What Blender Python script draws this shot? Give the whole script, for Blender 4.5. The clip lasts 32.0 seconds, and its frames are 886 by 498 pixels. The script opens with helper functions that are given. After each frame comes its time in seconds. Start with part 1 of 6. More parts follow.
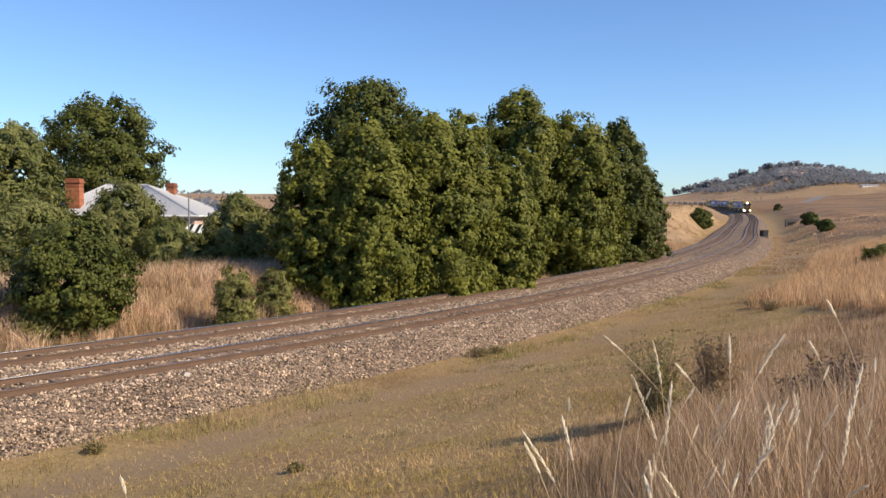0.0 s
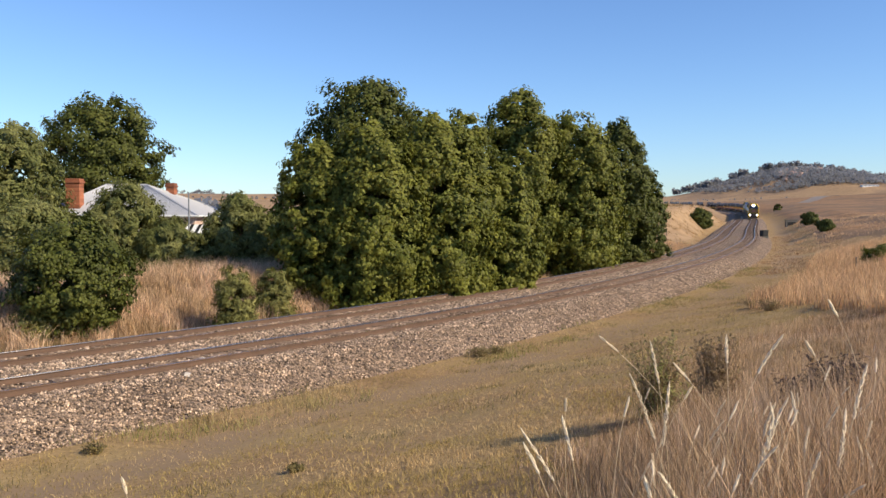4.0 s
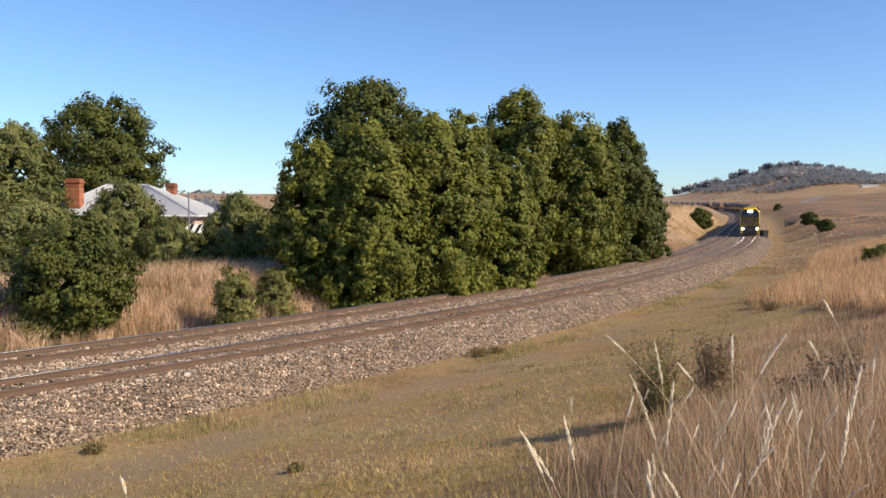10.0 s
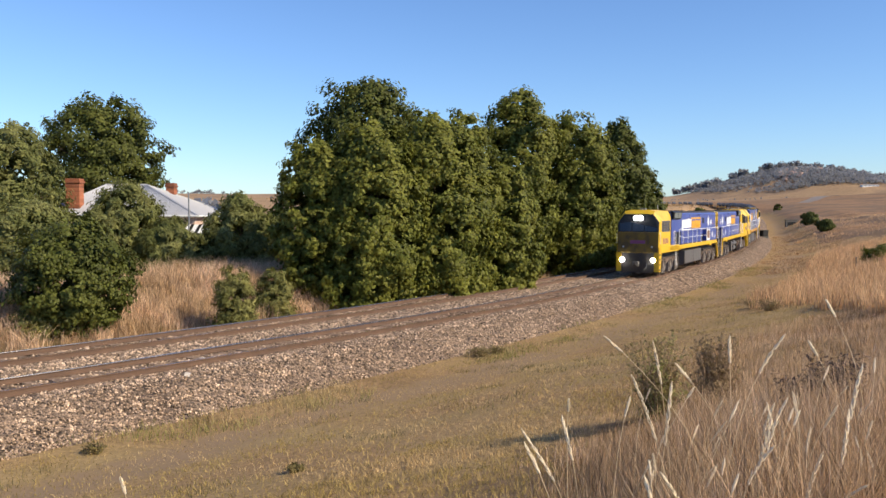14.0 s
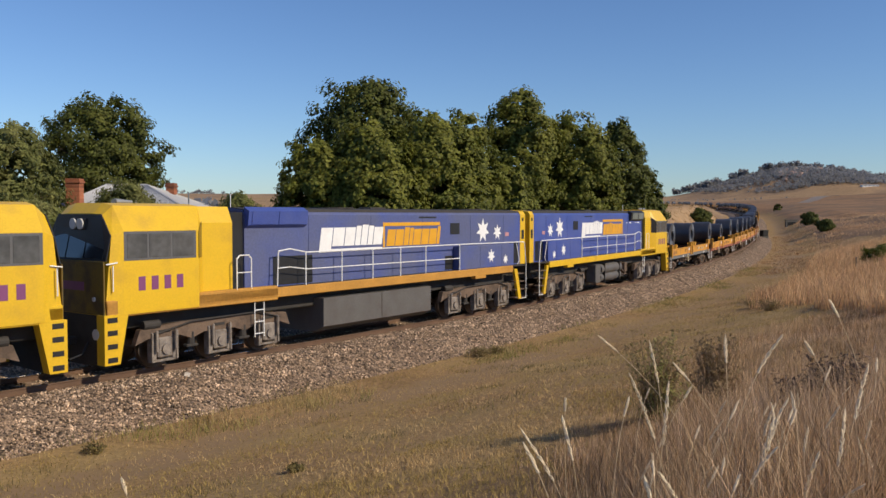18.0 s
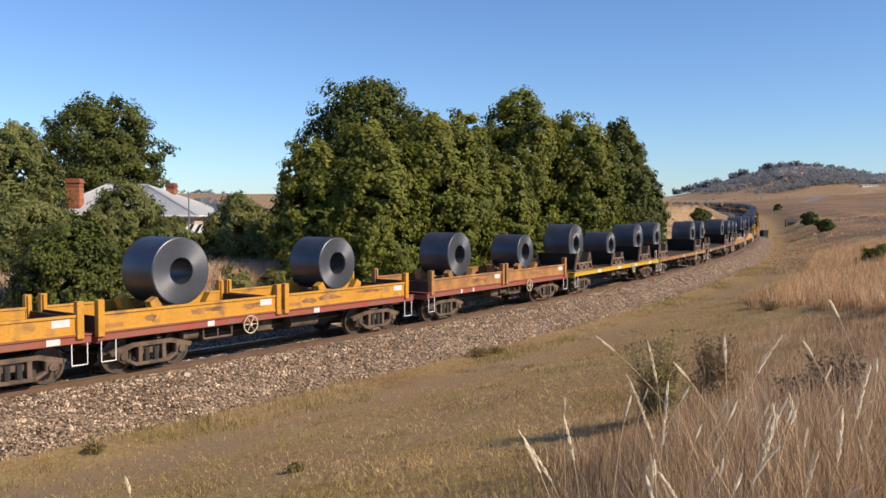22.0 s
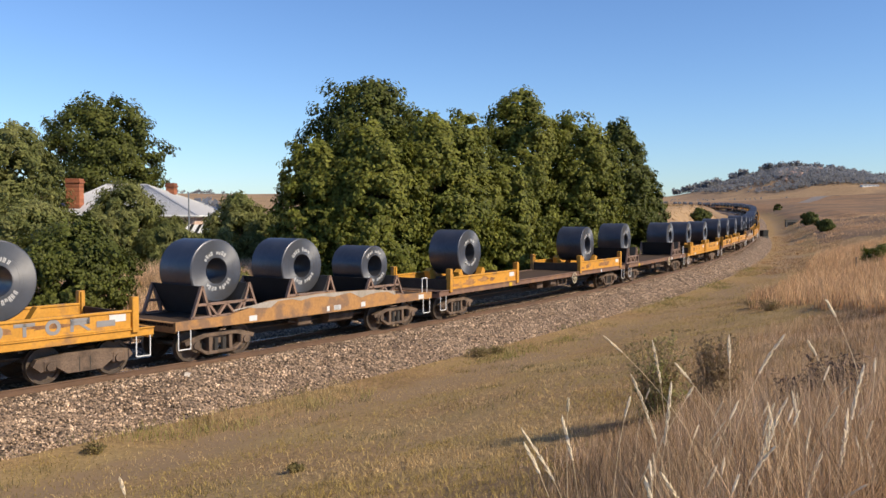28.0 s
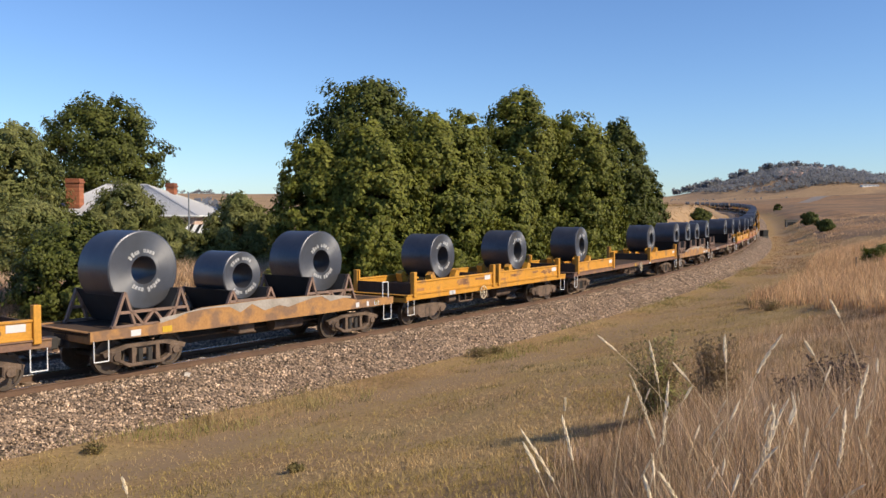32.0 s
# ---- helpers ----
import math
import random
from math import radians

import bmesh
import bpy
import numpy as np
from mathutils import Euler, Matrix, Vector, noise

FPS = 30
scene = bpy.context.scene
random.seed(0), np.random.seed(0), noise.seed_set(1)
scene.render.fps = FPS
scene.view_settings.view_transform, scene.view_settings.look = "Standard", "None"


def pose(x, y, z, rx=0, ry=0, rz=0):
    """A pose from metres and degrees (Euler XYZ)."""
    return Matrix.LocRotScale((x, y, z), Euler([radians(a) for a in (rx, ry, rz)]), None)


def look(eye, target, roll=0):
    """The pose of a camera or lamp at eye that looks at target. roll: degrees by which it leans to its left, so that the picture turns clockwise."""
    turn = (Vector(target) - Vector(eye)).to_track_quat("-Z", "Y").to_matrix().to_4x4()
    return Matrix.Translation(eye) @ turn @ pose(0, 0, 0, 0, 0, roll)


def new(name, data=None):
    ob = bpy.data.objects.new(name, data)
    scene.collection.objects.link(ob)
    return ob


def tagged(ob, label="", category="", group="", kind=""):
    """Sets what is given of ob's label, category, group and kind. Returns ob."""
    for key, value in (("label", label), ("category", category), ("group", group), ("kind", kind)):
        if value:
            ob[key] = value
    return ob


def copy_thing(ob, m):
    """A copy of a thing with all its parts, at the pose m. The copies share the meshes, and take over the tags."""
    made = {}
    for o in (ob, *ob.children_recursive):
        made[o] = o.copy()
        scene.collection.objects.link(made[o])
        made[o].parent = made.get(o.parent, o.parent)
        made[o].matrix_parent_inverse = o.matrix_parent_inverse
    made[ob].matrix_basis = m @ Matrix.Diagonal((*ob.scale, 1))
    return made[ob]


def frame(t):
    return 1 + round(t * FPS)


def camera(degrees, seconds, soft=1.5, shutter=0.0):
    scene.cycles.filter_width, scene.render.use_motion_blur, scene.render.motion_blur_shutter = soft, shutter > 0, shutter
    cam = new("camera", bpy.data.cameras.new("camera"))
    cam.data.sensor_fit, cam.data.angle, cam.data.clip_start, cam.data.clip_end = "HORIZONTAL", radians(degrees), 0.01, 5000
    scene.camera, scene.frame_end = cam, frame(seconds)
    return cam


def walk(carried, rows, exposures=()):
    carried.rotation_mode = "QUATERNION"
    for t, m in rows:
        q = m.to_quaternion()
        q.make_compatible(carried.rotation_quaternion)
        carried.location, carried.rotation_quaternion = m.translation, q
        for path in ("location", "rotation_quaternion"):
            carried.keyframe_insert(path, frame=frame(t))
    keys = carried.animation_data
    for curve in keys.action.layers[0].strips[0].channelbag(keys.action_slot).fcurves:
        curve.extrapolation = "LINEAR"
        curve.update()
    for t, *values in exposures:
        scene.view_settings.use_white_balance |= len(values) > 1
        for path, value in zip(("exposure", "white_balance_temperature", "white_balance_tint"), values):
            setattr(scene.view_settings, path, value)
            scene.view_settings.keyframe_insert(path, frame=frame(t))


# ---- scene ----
cam = camera(55.23, 32.0, soft=1.5)
EYE = (0.0, 0.0, 4.15)
VIEW = look(EYE, (0.0, 100.0, 0.058), 0.115)
walk(cam, [(0.0, VIEW), (32.0, VIEW)], [(0.0, 0.32), (14.5, 0.32), (16.5, -0.1), (17.4, -0.16), (18.1, -0.26), (19.0, -0.12), (20.0, -0.14), (20.7, 0.09), (22.0, 0.16), (24.0, 0.27), (25.4, 0.3), (27.5, 0.2), (32.0, 0.17)])

# ---- light ----
SUN_EL, SUN_FROM = radians(35), (0.906, -0.423)
world = bpy.data.worlds.new("world")
scene.world = world
world.use_nodes = True
wn = world.node_tree
sky = wn.nodes.new("ShaderNodeTexSky")
sky.sky_type = "NISHITA"
sky.sun_disc = False
sky.sun_elevation = SUN_EL
sky.sun_rotation = math.atan2(SUN_FROM[0], SUN_FROM[1])
sky.air_density, sky.dust_density, sky.ozone_density = 1.0, 0.2, 1.5
soft_sky, tone, tint = wn.nodes.new("ShaderNodeGamma"), wn.nodes.new("ShaderNodeHueSaturation"), wn.nodes.new("ShaderNodeMix")
soft_sky.inputs["Gamma"].default_value = 1.05
tone.inputs["Saturation"].default_value = 1.0
tint.data_type, tint.blend_type = "RGBA", "MULTIPLY"
tint.inputs[0].default_value = 1.0
tint.inputs[7].default_value = (0.78, 0.985, 1.32, 1)
wn.links.new(sky.outputs[0], soft_sky.inputs["Color"])
wn.links.new(soft_sky.outputs[0], tone.inputs["Color"])
wn.links.new(tone.outputs[0], tint.inputs[6])
wn.links.new(tint.outputs[2], wn.nodes["Background"].inputs[0])
wn.nodes["Background"].inputs[1].default_value = 0.095
sun = new("sun", bpy.data.lights.new("sun", "SUN"))
sun.data.energy, sun.data.angle, sun.data.color = 5.0, radians(0.53), (1.0, 0.85, 0.63)
sun.matrix_world = look((0, 0, 0), (-SUN_FROM[0] * math.cos(SUN_EL), -SUN_FROM[1] * math.cos(SUN_EL), -math.sin(SUN_EL)))

# ---- materials ----


def mat(name, rgb, rough=0.6, metal=0.0, vary=0.25, scale=3.0, fine=40.0, bump=0.1, second=None, patch=0.5, spread=0.12, per="", translucent=0.0, spec=0.5, lo=0.62, hi=1.38):
    """A surface with a broad and a fine variation, an optional second colour in patches, and relief."""
    m = bpy.data.materials.new(name)
    m.use_nodes = True
    t = m.node_tree
    n, lk = t.nodes, t.links
    b = n["Principled BSDF"]
    co = n.new("ShaderNodeTexCoord")
    big, small = n.new("ShaderNodeTexNoise"), n.new("ShaderNodeTexNoise")
    big.inputs["Scale"].default_value, big.inputs["Detail"].default_value = scale, 6
    small.inputs["Scale"].default_value, small.inputs["Detail"].default_value = fine, 3
    for q in (big, small):
        lk.new(co.outputs["Object"], q.inputs["Vector"])
    base = n.new("ShaderNodeMix")
    base.data_type = "RGBA"
    base.inputs[6].default_value = (*rgb, 1)
    base.inputs[7].default_value = (*(second or rgb), 1)
    ramp = n.new("ShaderNodeMapRange")
    ramp.inputs[1].default_value, ramp.inputs[2].default_value = patch - spread, patch + spread
    lk.new(big.outputs[0], ramp.inputs[0])
    lk.new(ramp.outputs[0], base.inputs[0])
    add = n.new("ShaderNodeMath")
    add.operation = "ADD"
    lk.new(big.outputs[0], add.inputs[0])
    lk.new(small.outputs[0], add.inputs[1])
    val = n.new("ShaderNodeMapRange")
    val.inputs[1].default_value, val.inputs[2].default_value = 0.6, 1.4
    val.inputs[3].default_value, val.inputs[4].default_value = 1 - vary, 1 + vary
    lk.new(add.outputs[0], val.inputs[0])
    fac = val.outputs[0]
    if per:
        rnd = n.new("ShaderNodeObjectInfo") if per == "object" else n.new("ShaderNodeNewGeometry")
        mr = n.new("ShaderNodeMapRange")
        mr.inputs[3].default_value, mr.inputs[4].default_value = lo, hi
        lk.new(rnd.outputs["Random" if per == "object" else "Random Per Island"], mr.inputs[0])
        mul = n.new("ShaderNodeMath")
        mul.operation = "MULTIPLY"
        lk.new(fac, mul.inputs[0])
        lk.new(mr.outputs[0], mul.inputs[1])
        fac = mul.outputs[0]
    hsv = n.new("ShaderNodeHueSaturation")
    lk.new(base.outputs[2], hsv.inputs["Color"])
    lk.new(fac, hsv.inputs["Value"])
    lk.new(hsv.outputs[0], b.inputs["Base Color"])
    rr = n.new("ShaderNodeMapRange")
    rr.inputs[3].default_value, rr.inputs[4].default_value = max(0.05, rough - 0.12), min(1, rough + 0.12)
    lk.new(small.outputs[0], rr.inputs[0])
    lk.new(rr.outputs[0], b.inputs["Roughness"])
    b.inputs["Metallic"].default_value = metal
    b.inputs["Specular IOR Level"].default_value = spec
    if bump:
        bp = n.new("ShaderNodeBump")
        bp.inputs["Strength"].default_value, bp.inputs["Distance"].default_value = bump, 0.03
        lk.new(small.outputs[0], bp.inputs["Height"])
        lk.new(bp.outputs[0], b.inputs["Normal"])
    if translucent:
        tr, mx = n.new("ShaderNodeBsdfTranslucent"), n.new("ShaderNodeMixShader")
        lk.new(hsv.outputs[0], tr.inputs["Color"])
        mx.inputs[0].default_value = translucent
        lk.new(b.outputs[0], mx.inputs[1])
        lk.new(tr.outputs[0], mx.inputs[2])
        lk.new(mx.outputs[0], n["Material Output"].inputs[0])
    return m


def glow(name, rgb, strength):
    m = mat(name, rgb, 0.2, vary=0.02, bump=0)
    b = m.node_tree.nodes["Principled BSDF"]
    b.inputs["Emission Color"].default_value = (*rgb, 1)
    b.inputs["Emission Strength"].default_value = strength
    return m


M_BALLAST = mat("ballast_bed", (0.155, 0.104, 0.068), 0.9, vary=0.25, scale=0.6, fine=14, bump=0.0, second=(0.2, 0.14, 0.094))


def pebbled(m, scale):
    """Stone by stone brightness and relief."""
    n, lk = m.node_tree.nodes, m.node_tree.links
    b = n["Principled BSDF"]
    co, vo = n.new("ShaderNodeTexCoord"), n.new("ShaderNodeTexVoronoi")
    vo.inputs["Scale"].default_value = scale
    lk.new(co.outputs["Object"], vo.inputs["Vector"])
    hsv = n.new("ShaderNodeHueSaturation")
    mr, sep = n.new("ShaderNodeMapRange"), n.new("ShaderNodeSeparateColor")
    lk.new(vo.outputs["Color"], sep.inputs[0])
    lk.new(sep.outputs[0], mr.inputs[0])
    mr.inputs[3].default_value, mr.inputs[4].default_value = 0.15, 2.1
    lk.new(b.inputs["Base Color"].links[0].from_socket, hsv.inputs["Color"])
    lk.new(mr.outputs[0], hsv.inputs["Value"])
    lk.new(hsv.outputs[0], b.inputs["Base Color"])
    bp = n.new("ShaderNodeBump")
    bp.invert = True
    bp.inputs["Strength"].default_value, bp.inputs["Distance"].default_value = 1.0, 0.06
    lk.new(vo.outputs["Distance"], bp.inputs["Height"])
    lk.new(bp.outputs[0], b.inputs["Normal"])


pebbled(M_BALLAST, 21.0)
M_STONE = mat("ballast_stone", (0.24, 0.168, 0.112), 0.85, vary=0.3, scale=2, fine=60, bump=0.2, per="island", second=(0.36, 0.265, 0.185), lo=0.12, hi=2.4)
M_GRIMY = mat("oily_grimed_ballast", (0.165, 0.115, 0.08), 0.95, vary=0.4, scale=1.5, fine=14, bump=0.6, second=(0.21, 0.15, 0.108), spec=0.1)
M_SLEEPER = mat("sleeper_wood", (0.22, 0.155, 0.11), 0.95, spec=0.1, vary=0.4, scale=4, fine=40, bump=0.5, per="object")
M_RUST = mat("rail_rust", (0.125, 0.072, 0.044), 0.75, vary=0.3, scale=2, fine=50, bump=0.2)
M_RAILTOP = mat("rail_running_face", (0.46, 0.42, 0.38), 0.25, metal=1.0, vary=0.15, scale=0.7, fine=30, bump=0.02)
M_BARK = mat("bark", (0.072, 0.052, 0.038), 0.9, vary=0.4, scale=3, fine=25, bump=0.8)
M_LEAF = mat("leaf_green", (0.122, 0.136, 0.022), 0.55, vary=0.35, scale=0.5, fine=6, bump=0, per="island", translucent=0.3, second=(0.17, 0.172, 0.03), spec=0.2)
M_LEAF_DARK = mat("leaf_dark_green", (0.078, 0.092, 0.017), 0.55, vary=0.35, scale=0.5, fine=6, bump=0, per="island", translucent=0.25, second=(0.1, 0.108, 0.022), spec=0.2)
M_LEAF_CONIFER = mat("leaf_conifer_green", (0.155, 0.17, 0.05), 0.55, vary=0.35, scale=0.6, fine=6, bump=0, per="island", translucent=0.38, second=(0.2, 0.2, 0.068), spec=0.2)
M_LEAF_PALE = mat("leaf_soft_green", (0.19, 0.19, 0.055), 0.6, vary=0.35, scale=0.8, fine=8, bump=0, per="island", translucent=0.35, second=(0.25, 0.23, 0.075), spec=0.2)
# far leaves, with the grey of distance haze put into the base colour
M_LEAF_HAZED = mat("leaf_haze_grey", (0.31, 0.31, 0.315), 0.8, vary=0.25, scale=0.02, fine=0.5, bump=0, per="island", translucent=0.5, spec=0.1, lo=0.8, hi=1.2)
M_STRAW = mat("dry_grass_blade", (0.38, 0.235, 0.102), 0.75, vary=0.3, scale=0.4, fine=3, bump=0, per="island", translucent=0.35, second=(0.47, 0.325, 0.17), spec=0.2, lo=0.3, hi=1.6)
M_STRAW_DIM = mat("weathered_grass_blade", (0.36, 0.215, 0.115), 0.75, vary=0.35, scale=0.4, fine=3, bump=0, per="island", translucent=0.25, second=(0.44, 0.3, 0.17), spec=0.2, lo=0.2, hi=1.8)
M_STRAW_RED = mat("dry_grass_russet", (0.66, 0.425, 0.235), 0.75, vary=0.3, scale=0.4, fine=3, bump=0, per="island", translucent=0.3, second=(0.6, 0.4, 0.225), spec=0.2)
M_STRAW_PALE = mat("dry_grass_pale", (0.6, 0.41, 0.235), 0.75, vary=0.35, scale=0.5, fine=3, bump=0, per="island", translucent=0.3, second=(0.7, 0.5, 0.34), spec=0.2, lo=0.35, hi=1.5)
M_OLIVE = mat("olive_grass_blade", (0.27, 0.26, 0.075), 0.75, vary=0.3, scale=0.5, fine=3, bump=0, per="island", translucent=0.35, second=(0.4, 0.3, 0.16), spec=0.2, lo=0.45, hi=1.5)
M_SEED = mat("seed_head_straw", (0.9, 0.76, 0.54), 0.75, vary=0.2, scale=5, fine=60, bump=0.2, translucent=0.2, spec=0.2)
M_TURF = mat("short_grass_blade", (0.4, 0.295, 0.105), 0.75, vary=0.3, scale=0.4, fine=3, bump=0, per="island", translucent=0.3, second=(0.48, 0.34, 0.165), spec=0.2, patch=0.5, spread=0.06, lo=0.55, hi=1.5)
M_GREENGRASS = mat("green_weed_blade", (0.152, 0.136, 0.048), 0.7, vary=0.3, scale=0.5, fine=4, bump=0, per="island", translucent=0.3, second=(0.232, 0.176, 0.072), spec=0.2)

# ---- the railway's line ----
KNOTS = (-15, 15, 40, 70, 110, 160, 220, 300, 360, 430, 520, 650, 850)
BEND = (0.3205, 0.4287, 0.2205, 0.2096, 0.1671, -0.0596, 0.0422, 0.0355, 0.3292, 0.3919, 0.3872, 0.3872, 0.3872)
RISE = (0, 0, 0.03, 0.196, 0.646, 1.308, 2.303, 3.942, 5.379, 7.044, 8.922, 11.307, 14.732)
STEP = 0.5
LS = np.arange(-15, 860, STEP)
bend = np.interp(LS, KNOTS, BEND) / 100
LTH = 0.8582 + np.concatenate([[0], np.cumsum((bend[1:] + bend[:-1]) / 2 * STEP)])
LX = np.concatenate([[0], np.cumsum((np.cos(LTH[1:]) + np.cos(LTH[:-1])) / 2 * STEP)])
LY = np.concatenate([[0], np.cumsum((np.sin(LTH[1:]) + np.sin(LTH[:-1])) / 2 * STEP)])
LX, LY = LX - LX[30] - 9.7854, LY - LY[30] + 21.5943
LZ = np.interp(LS, KNOTS, RISE)
# the line goes on straight behind the viewer
PRE = np.arange(-150, -15, STEP)
LX = np.concatenate([LX[0] + (PRE + 15) * np.cos(LTH[0]), LX])
LY = np.concatenate([LY[0] + (PRE + 15) * np.sin(LTH[0]), LY])
LZ = np.concatenate([PRE * 0, LZ])
LTH = np.concatenate([PRE * 0 + LTH[0], LTH])
LS = np.concatenate([PRE, LS])
# ease the corners of the grade
for _ in range(2):
    LZ[20:-20] = np.convolve(LZ, np.ones(41) / 41, "same")[20:-20]


def line(s, u=0.0, z=0.0):
    """The place at distance s along the near track, u metres towards the viewer's side, z above the rails."""
    x, y, h, a = (np.interp(s, LS, q) for q in (LX, LY, LZ, LTH))
    return x + u * np.sin(a), y - u * np.cos(a), h + z


def heading(s):
    return float(np.interp(s, LS, LTH))


def ease(x, a, b):
    t = np.clip((x - a) / (b - a), 0, 1)
    return t * t * (3 - 2 * t)


def bell(x, y, cx, cy, wx, wy):
    return np.exp(-(((x - cx) / wx) ** 2 + ((y - cy) / wy) ** 2))


def track_coords(x, y):
    """Distance along and across the near track of arrays of places."""
    x, y = np.asarray(x, float), np.asarray(y, float)
    best, bi = np.full(x.shape, 1e18), np.zeros(x.shape, int)
    for i in range(0, len(LS), 8):
        d = (x - LX[i]) ** 2 + (y - LY[i]) ** 2
        m = d < best
        best[m], bi[m] = d[m], i
    dx, dy, a = x - LX[bi], y - LY[bi], LTH[bi]
    along = dx * np.cos(a) + dy * np.sin(a)
    return LS[bi] + along, dx * np.sin(a) - dy * np.cos(a), LZ[bi]


def wobble(x, y, f, amp, seed=0.0):
    return amp * (np.sin(x * f + seed) * np.cos(y * f * 0.83 + 1.7 * seed) + 0.5 * np.sin(x * f * 2.3 + y * f * 1.9 + seed))


def patchy(x, y, f, seed):
    """Uneven patches between about -1 and 1, with no visible repeat."""
    rng = np.random.default_rng(seed)
    out = 0.0
    for k in range(9):
        a, q = rng.uniform(0, 2 * math.pi), f * rng.uniform(0.5, 2.4)
        out = out + np.sin((x * math.cos(a) + y * math.sin(a)) * q + rng.uniform(0, 6.28))
    return out / 2.4


def ground_z(x, y):
    x, y = np.asarray(x, float), np.asarray(y, float)
    s, u, zt = track_coords(x, y)
    r = np.hypot(x, y)
    near = -0.95 + 3.5 * (np.clip(u - 4.5, 0, 16.3) / 16.3) ** 1.35 + 0.02 * np.clip(u - 20.8, 0, 100)
    lift = 1.35 - 0.9 * ease(s, 20, 45)
    far = -0.95 + (0.45 + lift) * ease(-u, 6.8, 13.5)
    mound = 4.4 * ease(s, 118, 160) * (1 - ease(s, 225, 290)) * ease(-u, 8, 15) * (1 - ease(-u, 24, 46))
    far = far + mound + 2.6 * ease(s, 290, 340) * ease(-u, 8, 16) * (1 - ease(-u, 20, 50))
    near = near + 0.9 * ease(s, 95, 130) * ease(u, 5.5, 10) * (1 - ease(u, 12, 20))
    local = zt + np.where(u > 0, near, far) + wobble(x, y, 0.35, 0.045) * (np.abs(u) > 7) + wobble(x, y, 0.11, 0.10, 2.0) * ease(np.abs(u), 8, 16)
    base = 0.6 + 0.0215 * np.maximum(0, r - 230) + 0.9 * ease(r, 30, 90)
    base = base + 44 * bell(x, y, 514, 1250, 108, 260) + 20 * bell(x, y, 690, 1250, 90, 260) + 11 * bell(x, y, 360, 520, 190, 200) + 14 * bell(x, y, -260, 2100, 700, 500) + wobble(x, y, 0.006, 2.2, 1.0) * ease(r, 200, 900)
    k = ease(np.abs(u), 45, 150)
    return local * (1 - k) + base * k

# ---- mesh tools ----


class Geo:
    """Vertices and faces of one mesh."""

    def __init__(self):
        self.v, self.f = [], []

    def add(self, vs, fs):
        k = len(self.v)
        self.v += [tuple(p) for p in vs]
        self.f += [tuple(i + k for i in q) for q in fs]
        return self

    def box(self, x0, x1, y0, y1, z0, z1, c=0.0):
        """A block, its edges chamfered by c."""
        if c <= 0:
            vs = [(x, y, z) for x in (x0, x1) for y in (y0, y1) for z in (z0, z1)]
            return self.add(vs, [(0, 1, 3, 2), (4, 6, 7, 5), (0, 4, 5, 1), (2, 3, 7, 6), (0, 2, 6, 4), (1, 5, 7, 3)])
        vs, idx = [], {}
        for i, x in enumerate((x0, x1)):
            for j, y in enumerate((y0, y1)):
                for k, z in enumerate((z0, z1)):
                    sx, sy, sz = (c, -c)[i], (c, -c)[j], (c, -c)[k]
                    for a, p in enumerate(((x, y + sy, z + sz), (x + sx, y, z + sz), (x + sx, y + sy, z))):
                        idx[i, j, k, a] = len(vs)
                        vs.append(p)
        fs = []
        for i in (0, 1):
            fs.append([idx[i, j, k, 0] for j, k in ((0, 0), (1, 0), (1, 1), (0, 1))][:: 1 if i else -1])
            fs.append([idx[j, i, k, 1] for j, k in ((0, 0), (1, 0), (1, 1), (0, 1))][:: -1 if i else 1])
            fs.append([idx[j, k, i, 2] for j, k in ((0, 0), (1, 0), (1, 1), (0, 1))][:: 1 if i else -1])
            for j in (0, 1):
                fs.append([idx[i, j, 0, 0], idx[i, j, 0, 1], idx[i, j, 1, 1], idx[i, j, 1, 0]][:: 1 if i == j else -1])
                fs.append([idx[i, 0, j, 0], idx[i, 0, j, 2], idx[i, 1, j, 2], idx[i, 1, j, 0]][:: -1 if i == j else 1])
                fs.append([idx[0, i, j, 1], idx[0, i, j, 2], idx[1, i, j, 2], idx[1, i, j, 1]][:: 1 if i == j else -1])
                for k in (0, 1):
                    fs.append([idx[i, j, k, a] for a in (0, 1, 2)][:: 1 if (i + j + k) % 2 else -1])
        return self.add(vs, fs)

    def tube(self, p, q, r, n=8, r2=None, caps=True):
        """A round bar from p to q."""
        p, q = Vector(p), Vector(q)
        d = (q - p).normalized()
        e = d.orthogonal().normalized()
        g = d.cross(e)
        r2 = r if r2 is None else r2
        vs = [p + (e * math.cos(2 * math.pi * i / n) + g * math.sin(2 * math.pi * i / n)) * r for i in range(n)]
        vs += [q + (e * math.cos(2 * math.pi * i / n) + g * math.sin(2 * math.pi * i / n)) * r2 for i in range(n)]
        fs = [(i, (i + 1) % n, n + (i + 1) % n, n + i) for i in range(n)]
        if caps:
            fs += [tuple(range(n))[::-1], tuple(range(n, 2 * n))]
        return self.add(vs, fs)

    def path(self, pts, r, n=6):
        for a, b in zip(pts[:-1], pts[1:]):
            self.tube(a, b, r, n)
        return self

    def prism(self, poly, axis, a, b):
        """A flat outline drawn out along an axis from a to b. The outline is in the other two axes, in order."""
        n = len(poly)
        put = {"x": lambda p, t: (t, p[0], p[1]), "y": lambda p, t: (p[0], t, p[1]), "z": lambda p, t: (p[0], p[1], t)}[axis]
        vs = [put(p, a) for p in poly] + [put(p, b) for p in poly]
        fs = [(i, (i + 1) % n, n + (i + 1) % n, n + i) for i in range(n)] + [tuple(range(n))[::-1], tuple(range(n, 2 * n))]
        return self.add(vs, fs)

